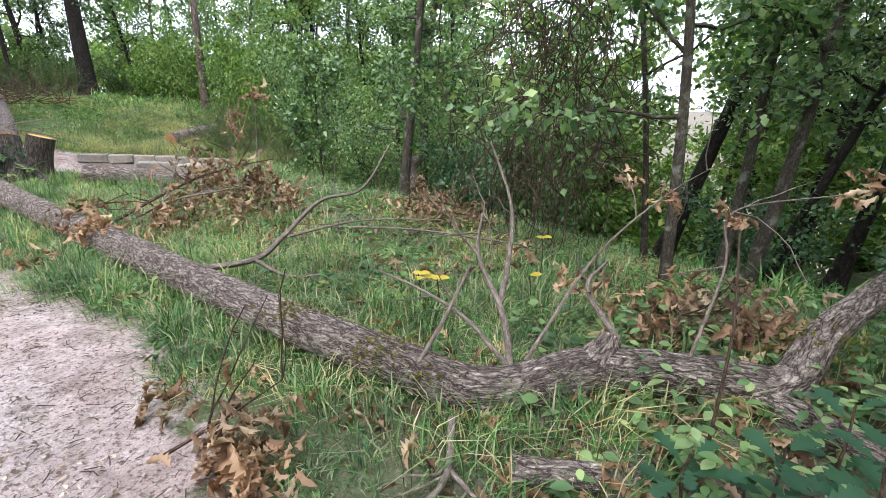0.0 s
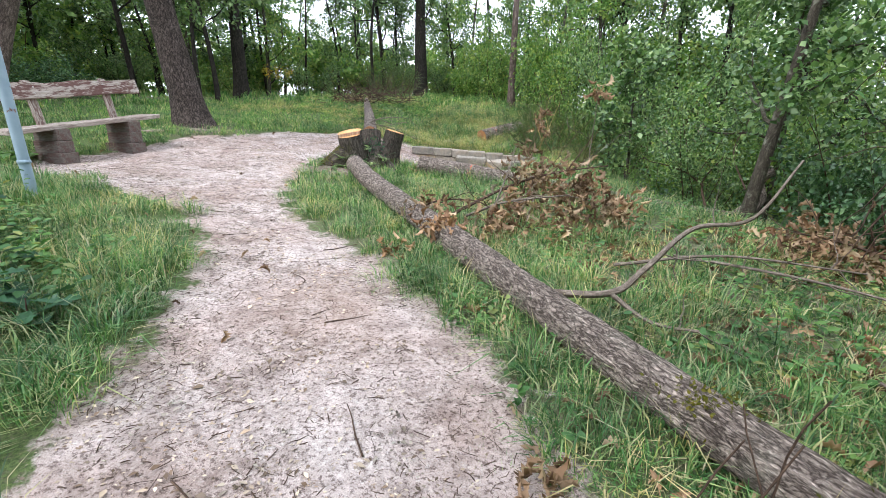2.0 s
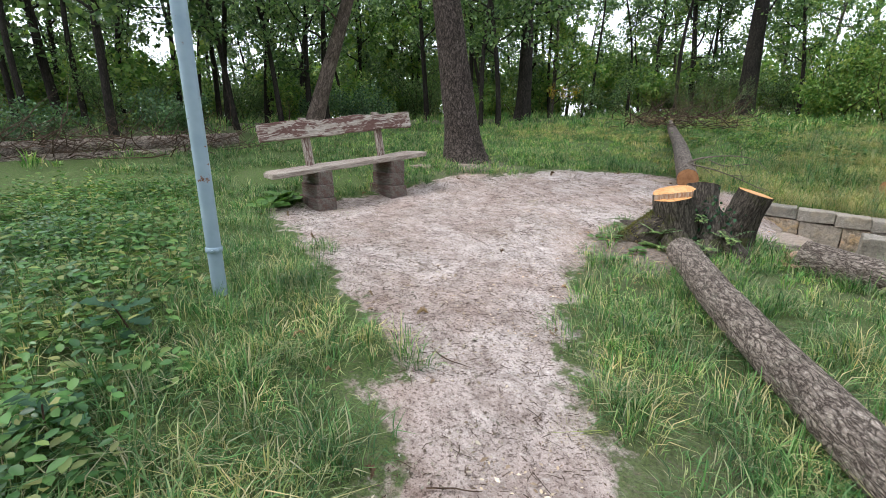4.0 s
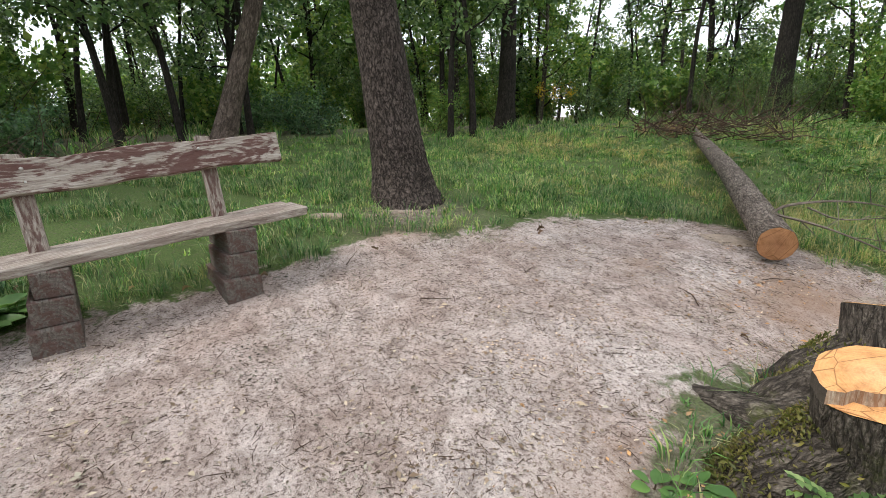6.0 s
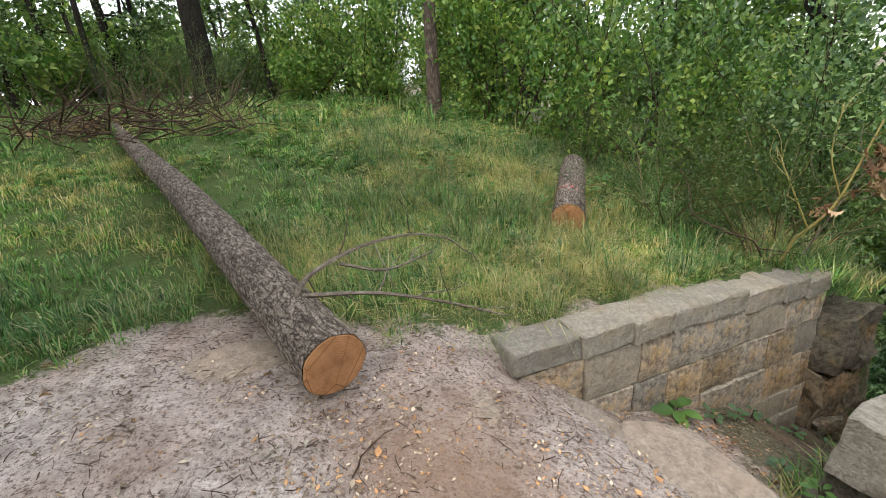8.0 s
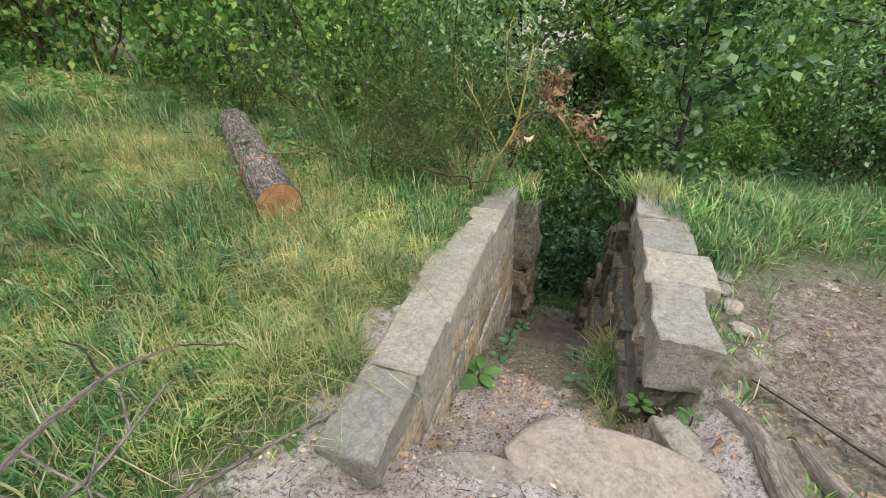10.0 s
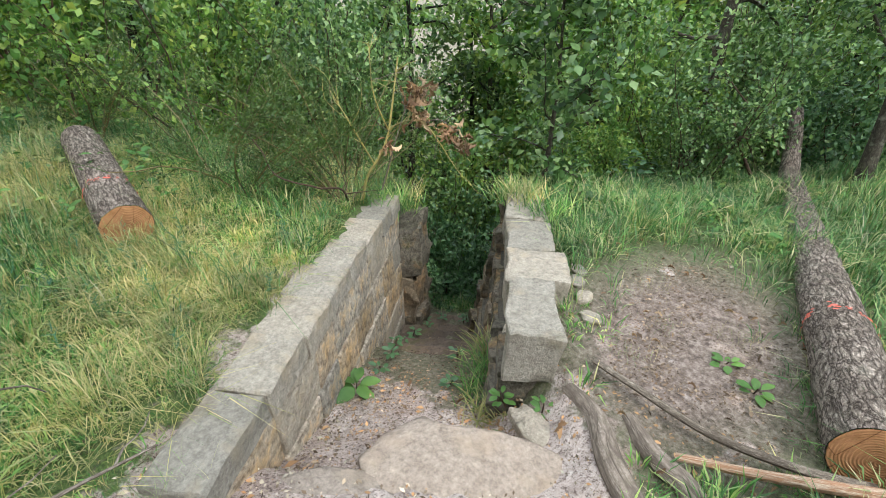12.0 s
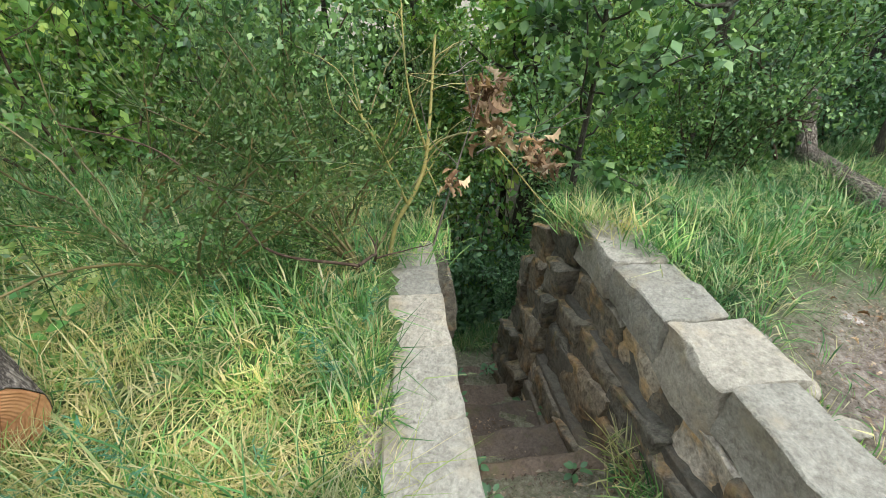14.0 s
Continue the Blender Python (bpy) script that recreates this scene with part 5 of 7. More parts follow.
for x, y, p, sc, tl in (
    (-4.2, 12.6, BB, 1.0, 1.2), (-3.2, 11.8, BA, 0.9, 1.3), (-5.2, 13.9, BB, 1.1, 1.2), (-6.3, 15.2, BB, 1.2, 1.3), (-4.4, 14.8, BA, 1.2, 1.4), (-2.2, 13.4, BA, 1.3, 1.4),
    (-8.8, 17.6, BB, 1.2, 1.3), (-11.0, 18.8, BB, 1.3, 1.2), (-9.4, 20, BA, 1.4, 1.4), (-15.0, 19.0, BB, 1.1, 1.0), (-17.5, 15.5, BA, 1.1, 0.8),
    (-1.0, 10.6, BC, 1.2, 1.5), (-0.2, 9.6, BA, 1.0, 1.2), (0.3, 11.6, BB, 1.4, 1.5), (1.2, 9.0, BA, 1.2, 1.3), (0.8, 7.6, BA, 1.0, 1.2), (-2.3, 10.9, BC, 0.9, 1.2), (-0.2, 12.6, BA, 1.3, 1.2)):
    place(p, x, y, r.uniform(0, 360), sc, 0.1, 0, tl)
for x, y, p, sc, tl in (
    (-2.3, 9.7, BC, 0.5, 0.9), (-1.2, 8.1, BA, 0.7, 1.2), (0.3, 6.6, BC, 0.9, 1.2), (3.2, 4.6, BC, 0.8, 1.1),
    (2.9, 2.4, BC, 0.55, 0.8), (3.9, 2.0, BC, 0.8, 1.0), (5.3, 3.8, BA, 1.1, 1.3), (-0.7, 8.9, BB, 0.9, 1.3), (1.8, 7.4, BA, 1.1, 1.4), (-1.6, 8.9, BB, 0.5, 1.2),
    (-14.5, -1.5, BC, 0.9, 0.9), (-15.6, 1.2, BC, 0.9, 1.0), (-17.5, 6.5, BC, 1.0, 1.0), (-13.0, -4.8, BC, 1.0, 1.0), (-8.5, -5.5, BA, 1.0, 1.0), (-16.5, 9.5, BB, 0.8, 0.8), (-19, 13, BB, 1.0, 1.0)):
    place(p, x, y, r.uniform(0, 360), sc, 0.1, 0, tl)
for x, y, sc in ((1.0, 14.0, 0.9), (2.6, 15.5, 1.0), (0.2, 16.5, 1.0), (-1.4, 15.0, 0.9)):
    place(TA, x, y, 70 * x, sc)
for x, y, sc in ((4.6, 11.5, 1.0), (2.5, 10.4, 1.0), (3.9, 13.5, 1.1)):
    place(TC, x, y, 50 * x, sc)
for p in proto_trees + proto_bushes:
    drop(p)


# ---- grass, herbs and litter ----
def scatter(seed, n, box, keep):
    """Random places in box that pass the keep share."""
    rng = np.random.default_rng(seed)
    x, y = rng.uniform(box[0], box[1], n), rng.uniform(box[2], box[3], n)
    ok = rng.random(n) < keep(x, y)
    return x[ok], y[ok], rng


def off_works(x, y):
    """1 where plants may grow: off the sand, the walls and the cutting's floor."""
    s, n = x * AX[0] + y * AX[1], x * NX[0] + y * NX[1]
    cut = (n > 9.46) & (n < 11.08) & (s > -1.95) & (s < 2.4)
    sand = sand_share(x, y)
    patch = np.array([noise.noise(Vector((a * 1.1, b * 1.1, 4.0))) * 0.7 + noise.noise(Vector((a * 3.5, b * 3.5, 8.0))) * 0.5 for a, b in zip(x, y)])
    edge = np.clip((0.58 + 0.6 * patch - sand) * 5, 0, 1)
    worn = np.clip(edge_distance(x, y, DIRT) * 2.5 + 0.35 + 0.7 * patch, 0, 1) * (1 - 0.95 * np.exp(-(((x + 5.95) / 0.6) ** 2) - ((y - 5.45) / 0.5) ** 2)) * (1 - 0.9 * np.exp(-((x + 9.98) ** 2 + (y - 5.85) ** 2) / 0.2))
    return edge * worn * ~cut, patch


def grass(name, label, seed, n, box, keep, low, high, material, wide=0.006, lean=0.5):
    def soft_box(a, b):
        return np.clip(np.minimum.reduce([a - box[0], box[1] - a, b - box[2], box[3] - b]) / 1.0, 0, 1)

    per = 14
    n = int(n * 2.0)
    cx, cy, rng = scatter(seed, n // per, box, lambda a, b: off_works(a, b)[0] * keep(a, b) * soft_box(a, b))
    m = len(cx) * per
    # tussocks: tall and short ones side by side
    tuft = np.clip(0.2 + 0.7 * clumps(cx, cy, 3.4, seed * 0.7) + rng.normal(0, 0.3, len(cx)), 0, 1.3)
    tall = np.repeat(low + (high - low) * tuft, per)
    a = rng.uniform(0, 2 * np.pi, m)
    out = rng.random(m) ** 0.6
    spread = 0.02 + 0.3 * tall
    x = np.repeat(cx, per) + np.cos(a) * out * spread
    y = np.repeat(cy, per) + np.sin(a) * out * spread
    z = height(x, y) - 0.01
    hgt = tall * rng.uniform(0.55, 1.2, m)
    a = a + rng.normal(0, 0.6, m)
    d = np.stack([np.cos(a), np.sin(a), np.zeros(m)], 1)
    bend = (0.12 + 0.95 * out * rng.uniform(0.4, 1.25, m))[:, None] * lean * 1.25
    p0 = np.stack([x, y, z], 1)
    side = np.stack([-np.sin(a), np.cos(a), np.zeros(m)], 1) * wide * rng.uniform(0.6, 1.3, m)[:, None]
    up = np.array((0, 0, 1.0))
    p1 = p0 + hgt[:, None] * ((0.5 - 0.06 * bend) * up + 0.27 * bend * d)
    p2 = p0 + hgt[:, None] * ((1 - 0.55 * np.minimum(bend, 1.35)) * up + 1.0 * bend * d)
    v = np.stack([p0, p1 - side, p1 + side, p2], 1).reshape(-1, 3)
    off = (np.arange(m) * 4)[:, None]
    soup = Soup()
    soup.add(v, tris=np.concatenate([np.array([(0, 2, 1)]) + off, np.array([(1, 2, 3)]) + off]))
    ob = part(name, soup, material, None)
    return tagged(ob, label, "grass", kind="stuff")


def blob(cx, cy, rx, ry):
    return lambda x, y: np.exp(-(((x - cx) / rx) ** 2 + ((y - cy) / ry) ** 2))


def clumps(x, y, f=2.3, z=0.0):
    return np.clip(np.array([noise.noise(Vector((a * f, b * f, z))) for a, b in zip(x, y)]) * 2.2 + 0.55, 0, 1)


near_log = lambda x, y: np.clip(1.2 - np.abs((x + 2.2) * 0.53 + (y - 3.08) * 0.85 - 0.1) / 0.75, 0, 1) * (x > -5.9) * (x < 0.6) * (0.25 + 0.75 * clumps(x, y))
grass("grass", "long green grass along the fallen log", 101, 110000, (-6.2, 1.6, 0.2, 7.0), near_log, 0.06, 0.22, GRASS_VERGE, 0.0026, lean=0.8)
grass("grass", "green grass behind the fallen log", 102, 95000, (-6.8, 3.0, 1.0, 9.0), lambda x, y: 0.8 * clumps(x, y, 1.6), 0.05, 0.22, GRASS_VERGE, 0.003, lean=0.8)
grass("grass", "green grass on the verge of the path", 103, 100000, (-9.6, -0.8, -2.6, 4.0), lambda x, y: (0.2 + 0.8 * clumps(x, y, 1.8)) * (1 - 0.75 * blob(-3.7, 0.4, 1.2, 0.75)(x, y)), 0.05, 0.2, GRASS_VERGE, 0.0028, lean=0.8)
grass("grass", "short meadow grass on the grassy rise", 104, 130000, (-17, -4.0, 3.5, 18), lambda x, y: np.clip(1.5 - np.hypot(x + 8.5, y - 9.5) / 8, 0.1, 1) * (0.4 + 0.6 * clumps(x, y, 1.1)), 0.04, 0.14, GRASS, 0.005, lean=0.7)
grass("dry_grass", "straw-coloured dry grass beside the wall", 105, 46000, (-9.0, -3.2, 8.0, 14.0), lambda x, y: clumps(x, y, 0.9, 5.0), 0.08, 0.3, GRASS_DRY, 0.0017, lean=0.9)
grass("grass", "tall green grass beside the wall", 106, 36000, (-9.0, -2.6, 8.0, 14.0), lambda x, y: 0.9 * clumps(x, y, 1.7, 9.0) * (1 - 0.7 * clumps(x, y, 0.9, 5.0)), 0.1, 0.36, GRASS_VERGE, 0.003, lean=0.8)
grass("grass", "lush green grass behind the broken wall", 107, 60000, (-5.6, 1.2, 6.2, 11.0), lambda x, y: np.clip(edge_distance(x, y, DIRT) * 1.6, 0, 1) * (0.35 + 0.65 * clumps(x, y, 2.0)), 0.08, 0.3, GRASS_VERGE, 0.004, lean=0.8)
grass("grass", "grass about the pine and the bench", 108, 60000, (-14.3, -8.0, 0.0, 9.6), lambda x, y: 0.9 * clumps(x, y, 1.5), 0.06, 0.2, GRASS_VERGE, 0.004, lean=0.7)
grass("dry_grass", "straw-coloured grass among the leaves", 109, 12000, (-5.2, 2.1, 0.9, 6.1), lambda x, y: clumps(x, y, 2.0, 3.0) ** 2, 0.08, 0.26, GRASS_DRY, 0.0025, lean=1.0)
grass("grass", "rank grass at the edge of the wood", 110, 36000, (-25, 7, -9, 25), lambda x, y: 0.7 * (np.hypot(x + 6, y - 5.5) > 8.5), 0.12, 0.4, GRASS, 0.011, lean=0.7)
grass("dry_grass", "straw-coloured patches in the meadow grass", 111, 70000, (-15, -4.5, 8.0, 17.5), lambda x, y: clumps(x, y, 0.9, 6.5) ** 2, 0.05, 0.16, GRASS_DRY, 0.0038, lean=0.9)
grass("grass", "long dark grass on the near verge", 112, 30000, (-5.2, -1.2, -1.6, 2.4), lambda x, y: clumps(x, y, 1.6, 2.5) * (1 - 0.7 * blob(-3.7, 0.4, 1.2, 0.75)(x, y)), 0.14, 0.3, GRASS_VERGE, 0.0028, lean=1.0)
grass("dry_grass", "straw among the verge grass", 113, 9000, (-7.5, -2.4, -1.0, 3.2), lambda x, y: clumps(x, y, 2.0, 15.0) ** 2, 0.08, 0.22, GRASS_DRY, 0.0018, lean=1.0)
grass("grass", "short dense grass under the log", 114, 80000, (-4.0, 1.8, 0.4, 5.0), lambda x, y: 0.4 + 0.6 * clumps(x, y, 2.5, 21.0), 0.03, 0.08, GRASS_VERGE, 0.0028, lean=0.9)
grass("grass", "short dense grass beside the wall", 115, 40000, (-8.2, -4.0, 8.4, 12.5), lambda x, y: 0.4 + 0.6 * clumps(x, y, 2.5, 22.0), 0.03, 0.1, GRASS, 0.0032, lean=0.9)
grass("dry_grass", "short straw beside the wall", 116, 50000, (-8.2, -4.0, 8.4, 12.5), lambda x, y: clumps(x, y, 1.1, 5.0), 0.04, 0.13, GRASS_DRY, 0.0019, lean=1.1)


# ---- herbs, shoots, dead branches and small things ----
def herbs(name, label, seed, n, box, keep, low, high, size, material, kind="oval", per=7, category="plant"):
    """Low leafy plants: short stems with leaves up them."""
    x, y, rng = scatter(seed, n, box, lambda a, b: off_works(a, b)[0] * keep(a, b) * np.clip(np.minimum.reduce([a - box[0], box[1] - a, b - box[2], box[3] - b]) / 0.5, 0, 1))
    m = len(x)
    hgt = rng.uniform(low, high, m)
    base = np.stack([x, y, height(x, y)], 1)
    tilt = rng.normal(0, 0.25, (m, 2))
    soup = Soup()
    for k in range(per):
        f = (k + 0.6) / per
        at = base + np.stack([tilt[:, 0] * hgt * f, tilt[:, 1] * hgt * f, hgt * f], 1)
        a = rng.uniform(0, 2 * np.pi, m)
        d = np.stack([np.cos(a), np.sin(a), rng.uniform(-0.2, 0.5, m)], 1)
        leaves(soup, at, d, np.stack([-np.cos(a) * 0.3, -np.sin(a) * 0.3, np.ones(m)], 1) + rng.normal(0, 0.25, (m, 3)), size * rng.uniform(0.6, 1.25, m) * (1.15 - 0.4 * f), kind)
    return tagged(part(name, soup, material, None), label, category, kind="stuff")


herbs("undergrowth", "mixed leafy weeds beside the path", 201, 5200, (-10.5, -2.6, -3.0, 1.9), lambda x, y: (0.2 + 0.8 * clumps(x, y, 1.2, 7.0)) * np.clip(edge_distance(x, y, SAND) / 0.7, 0, 1), 0.08, 0.38, 0.07, LEAF_HERB)
herbs("bramble_patch", "dark bramble leaves beside the path", 202, 2600, (-9.0, -2.8, -2.6, 1.4), lambda x, y: clumps(x, y, 0.9, 1.0) * np.clip(edge_distance(x, y, SAND) / 0.9, 0, 1) * (0.25 + 0.75 * (np.hypot(x + 3.6, y - 0.7) > 1.1)), 0.1, 0.32, 0.052, LEAF_DARK, "oval", 9)
herbs("undergrowth", "small green herbs among the grass behind the log", 203, 2600, (-2.6, 3.6, 1.4, 7.0), lambda x, y: clumps(x, y, 1.3, 2.0), 0.04, 0.2, 0.055, LEAF_HERB)
herbs("ground_cover", "broad glossy leaves under the log's forked end", 204, 480, (0.2, 2.4, 0.3, 2.2), lambda x, y: 0.9 + 0 * x, 0.06, 0.26, 0.062, LEAF_WOOD, "broad", 6)
herbs("undergrowth", "low leafy plants behind the broken wall", 205, 900, (-4.6, 0.6, 6.8, 10.6), lambda x, y: clumps(x, y, 1.5, 6.0) * np.clip(edge_distance(x, y, DIRT) * 1.5, 0, 1), 0.05, 0.2, 0.08, LEAF_HERB, "broad", 6)
herbs("spurge_patch", "blue-green feathery spurge in the grass", 206, 620, (-8.2, -3.8, 9.0, 14.2), lambda x, y: clumps(x, y, 1.0, 8.0), 0.16, 0.3, 0.05, LEAF_SPURGE, "blade", 26)
herbs("undergrowth", "leafy weeds at the meadow's edge", 207, 1500, (-12, -4.6, 10.5, 18), lambda x, y: clumps(x, y, 0.8, 3.0), 0.1, 0.35, 0.09, LEAF_HERB)
herbs("undergrowth", "dark ferny plants on the slope", 208, 900, (-2.4, 4.0, 8.2, 13.0), lambda x, y: 0.9 + 0 * x, 0.2, 0.6, 0.13, LEAF_DARK, "broad", 7)
herbs("meadow_flowers", "small white umbel flowers in the meadow", 209, 140, (-11.0, -6.0, 10.0, 15.5), lambda x, y: clumps(x, y, 0.9, 12.0), 0.2, 0.34, 0.018, FLOWER, "diamond", 10, "flower")


def plant(name, x, y, label, seed, n, size, tall, material, kind="oak", spread=0.18, category="plant", z=None, group="", droop=0.1):
    """One plant: a stem with leaves about its top."""
    rng = np.random.default_rng(seed)
    root = thing(name, (x, y, top(x, y) if z is None else z), label, category, group)
    stem = Soup()
    ln = limb(rng, (0, 0, -0.02), (rng.normal(0, 0.15), rng.normal(0, 0.15), 1), tall, 5, 0.1)
    tube(stem, ln, np.linspace(0.006, 0.003, len(ln)), 6)
    part("stem", stem, TWIG_BROWN, root)
    for k in range(n):
        f = 0.35 + 0.65 * (k + 0.5) / n
        c = np.array([np.interp(f, np.linspace(0, 1, len(ln)), ln[:, j]) for j in range(3)])
        a = k * 2.4 + rng.uniform(-0.3, 0.3)
        d = np.array((math.cos(a), math.sin(a), rng.uniform(-droop, 0.35)))
        one = Soup()
        leaves(one, [c + d * spread * 0.12], [d], [(-d[0] * 0.3 + rng.normal(0, 0.2), -d[1] * 0.3 + rng.normal(0, 0.2), 1)], [size * rng.uniform(0.75, 1.2)], kind)
        part("leaf", one, material, root)
    return root


for k, (x, y, n, sz, tl) in enumerate(((-3.62, 0.95, 13, 0.18, 0.26), (-3.28, 0.62, 11, 0.2, 0.28), (-3.35, 1.0, 9, 0.17, 0.2), (-4.1, 1.15, 12, 0.16, 0.24), (-4.5, 1.02, 13, 0.16, 0.24), (-5.6, 1.45, 9, 0.14, 0.25), (-4.2, 0.7, 9, 0.16, 0.2), (-3.0, 0.2, 8, 0.18, 0.24), (-4.9, 1.25, 8, 0.14, 0.18))):
    plant("oak_seedling", x, y, "young oak shoot with dark blue-green lobed leaves", 300 + k, n, sz, tl, LEAF_OAK, group="oak shoots")
for k, (x, y, n, sz, tl) in enumerate(((0.72, 0.76, 9, 0.1, 0.3), (0.85, 0.92, 9, 0.1, 0.32), (0.62, 0.95, 9, 0.085, 0.24), (0.98, 0.8, 9, 0.11, 0.34), (1.1, 1.0, 9, 0.1, 0.3))):
    plant("oak_seedling", x, y, "young oak shoot beside the fallen log", 320 + k, n, sz, tl, LEAF_OAK, group="oak shoots")
for k, (x, y, n, sz, tl) in enumerate(((-6.3, 5.5, 9, 0.085, 0.05), (-6.38, 5.36, 7, 0.075, 0.05), (-5.86, 5.14, 8, 0.1, 0.05), (-5.92, 5.42, 12, 0.075, 0.07), (-5.6, 9.17, 9, 0.14, 0.1), (-4.85, 7.15, 8, 0.075, 0.06), (-4.7, 7.3, 7, 0.06, 0.05))):
    plant("broadleaf_weed", x, y, "low rosette of bright green broad leaves", 340 + k, n, sz, tl, LEAF_HERB, "broad", group="broadleaf weeds")
for k, (x, y) in enumerate(((-9.0, 2.5), (-8.9, 2.65), (-9.15, 2.7), (-8.75, 2.45))):
    plant("dock_plant", x, y, "dock plant with long bright green leaves beside the bench", 350 + k, 10, 0.24, 0.1, LEAF_HERB, "broad", group="dock plants", droop=-0.1)
for k, (x, y, z) in enumerate(((-5.42, 7.98, -0.2), (-5.38, 8.2, -0.3))):
    plant("clover", x, y, "small bright green clover at the wall's foot", 360 + k, 12, 0.05, 0.1, LEAF_HERB, "broad", z=z, group="clover")


def compound(soup, base, way, length, pairs, size, rng):
    """A feather-shaped leaf of paired leaflets."""
    line = limb(rng, base, way, length, pairs, 0.08, -0.05)
    at, head, face = [], [], []
    for a, b in zip(line, line[1:]):
        d = unit(b - a)
        side = unit(np.cross(d, (0, 0, 1)))
        for s in (1, -1):
            at.append(b)
            head.append(side * s + d * 0.45)
            face.append((0.1 * s, 0, 1))
    at.append(line[-1])
    head.append(line[-1] - line[-2])
    face.append((0, 0, 1))
    leaves(soup, at, head, face, size, "oval", 0.9)


rng = np.random.default_rng(71)
for x, y, z, n in ((-5.95, 5.75, 0.2, 7), (-5.75, 5.85, 0.2, 7), (-5.6, 6.0, 0.22, 6), (-5.98, 5.78, 0.32, 5), (-5.6, 6.3, 0.3, 6), (-5.85, 6.25, 0.45, 6)):
    root = thing("rowan_sprout", (x, y, z), "rowan sprout with feathery compound leaves on the stump", "plant", "rowan sprouts")
    for k in range(n):
        a = rng.uniform(-2.6, 0.6)
        one = Soup()
        compound(one, (0, 0, 0), (math.cos(a), math.sin(a), rng.uniform(0.1, 0.7)), rng.uniform(0.12, 0.2), 6, 0.045, rng)
        part("leaf", one, LEAF_WOOD, root)


def dead_leaf_cloud(soup, rng, c, n, spread, size, flat=1.0):
    n = int(n * 1.9)
    pos = np.asarray(c) + rng.normal(0, 1, (n, 3)) * np.array((1, 1, flat * 0.8)) * spread * 0.85
    leaves(soup, pos, rng.normal(0, 1, (n, 3)) - (0, 0, 0.5), rng.normal(0, 1, (n, 3)), rng.uniform(0.65, 1.25, n) * size, "curled")


def dead_branch(seed, pts, clumps_at, label, r=0.012, mat=TWIG_BROWN, side=5, size=0.085):
    """A broken branch that carries clumps of curled brown leaves."""
    rng = np.random.default_rng(seed)
    line = spline(pts, 0.05)
    o = line[0].copy()
    root = thing("dead_branch", tuple(o), label, "branch", "dead branches")
    wood = Soup()
    tube(wood, line - o, np.linspace(r, r * 0.3, len(line)), 8, 0.08, seed)
    part("stem", wood, mat, root)
    for k in range(side):
        p = line[rng.integers(len(line) // 4, len(line))]
        t = limb(rng, p, unit(line[-1] - line[0]) + rng.normal(0, 0.8, 3) + (0, 0, 0.3), rng.uniform(0.2, 0.5), 5, 0.25)
        one = Soup()
        tube(one, t - o, np.linspace(r * 0.45, 0.002, len(t)), 5)
        part("twig", one, mat, root)
    for c, n, sp in clumps_at:
        lv = Soup()
        dead_leaf_cloud(lv, rng, np.asarray(c) - o, n, sp, size)
        tagged(part("dead_leaves", lv, LEAF_DEAD, root, "cluster of curled brown dead leaves"), kind="stuff")
    return root


dead_branch(401, [(-3.0, 4.1, 0.1), (-2.6, 4.5, 0.35), (-2.2, 4.65, 0.5), (-1.7, 4.7, 0.6)], [((-2.4, 4.7, 0.42), 90, (0.16)), ((-1.95, 4.65, 0.38), 110, (0.17)), ((-1.6, 4.55, 0.25), 70, 0.14), ((-1.9, 4.2, 0.12), 60, 0.14), ((-2.4, 4.3, 0.2), 40, 0.12)], "broken oak branch with brown withered leaves behind the log", 0.018, side=9)
dead_branch(402, [(-3.1, 3.6, 0.17), (-2.95, 3.78, 0.3), (-2.6, 3.9, 0.32), (-2.3, 3.88, 0.2)], [((-3.02, 3.72, 0.26), 34, 0.09), ((-2.55, 3.3, 0.27), 36, 0.1), ((-2.3, 3.75, 0.2), 70, 0.13), ((-2.75, 3.02, 0.08), 12, 0.09)], "withered oak twigs with brown leaves across the log", 0.01)
dead_branch(403, [(0.5, 4.4, 0.0), (0.1, 4.6, 0.15), (-0.4, 4.7, 0.2)], [((-0.1, 4.65, 0.12), 110, 0.16), ((-0.4, 4.5, 0.05), 60, 0.15), ((0.25, 4.5, 0.05), 60, 0.15)], "heap of withered brown oak leaves on a fallen branch", 0.014)
dead_branch(404, [(-0.9, 1.2, 0.03), (-0.7, 1.25, 0.14), (-0.55, 1.38, 0.2)], [((-0.64, 1.22, 0.12), 46, 0.075), ((-0.56, 1.08, 0.05), 44, 0.08), ((-1.05, 1.48, 0.04), 18, 0.06)], "pale tan withered oak leaves at the path's edge", 0.007, size=0.068)
dead_branch(405, [(0.9, 1.7, 0.1), (1.15, 2.0, 0.2), (1.4, 2.1, 0.25)], [((1.15, 2.05, 0.16), 46, 0.1), ((1.3, 1.75, 0.2), 40, 0.1), ((1.45, 1.85, 0.12), 30, 0.1), ((0.95, 1.85, 0.12), 20, 0.08)], "withered oak leaves beside the log's fork", 0.01)
dead_branch(406, [(0.3, 1.5, 0.2), (0.7, 2.0, 0.45), (1.13, 2.31, 0.67), (1.4, 2.3, 0.85)], [((1.13, 2.31, 0.66), 7, 0.035), ((1.03, 2.58, 0.73), 6, 0.04), ((0.61, 2.06, 0.3), 9, 0.045), ((0.72, 2.04, 0.31), 8, 0.04), ((0.42, 2.16, 0.4), 6, 0.035)], "thin bare branch with a few dead leaves", 0.008, TWIG, size=0.062)
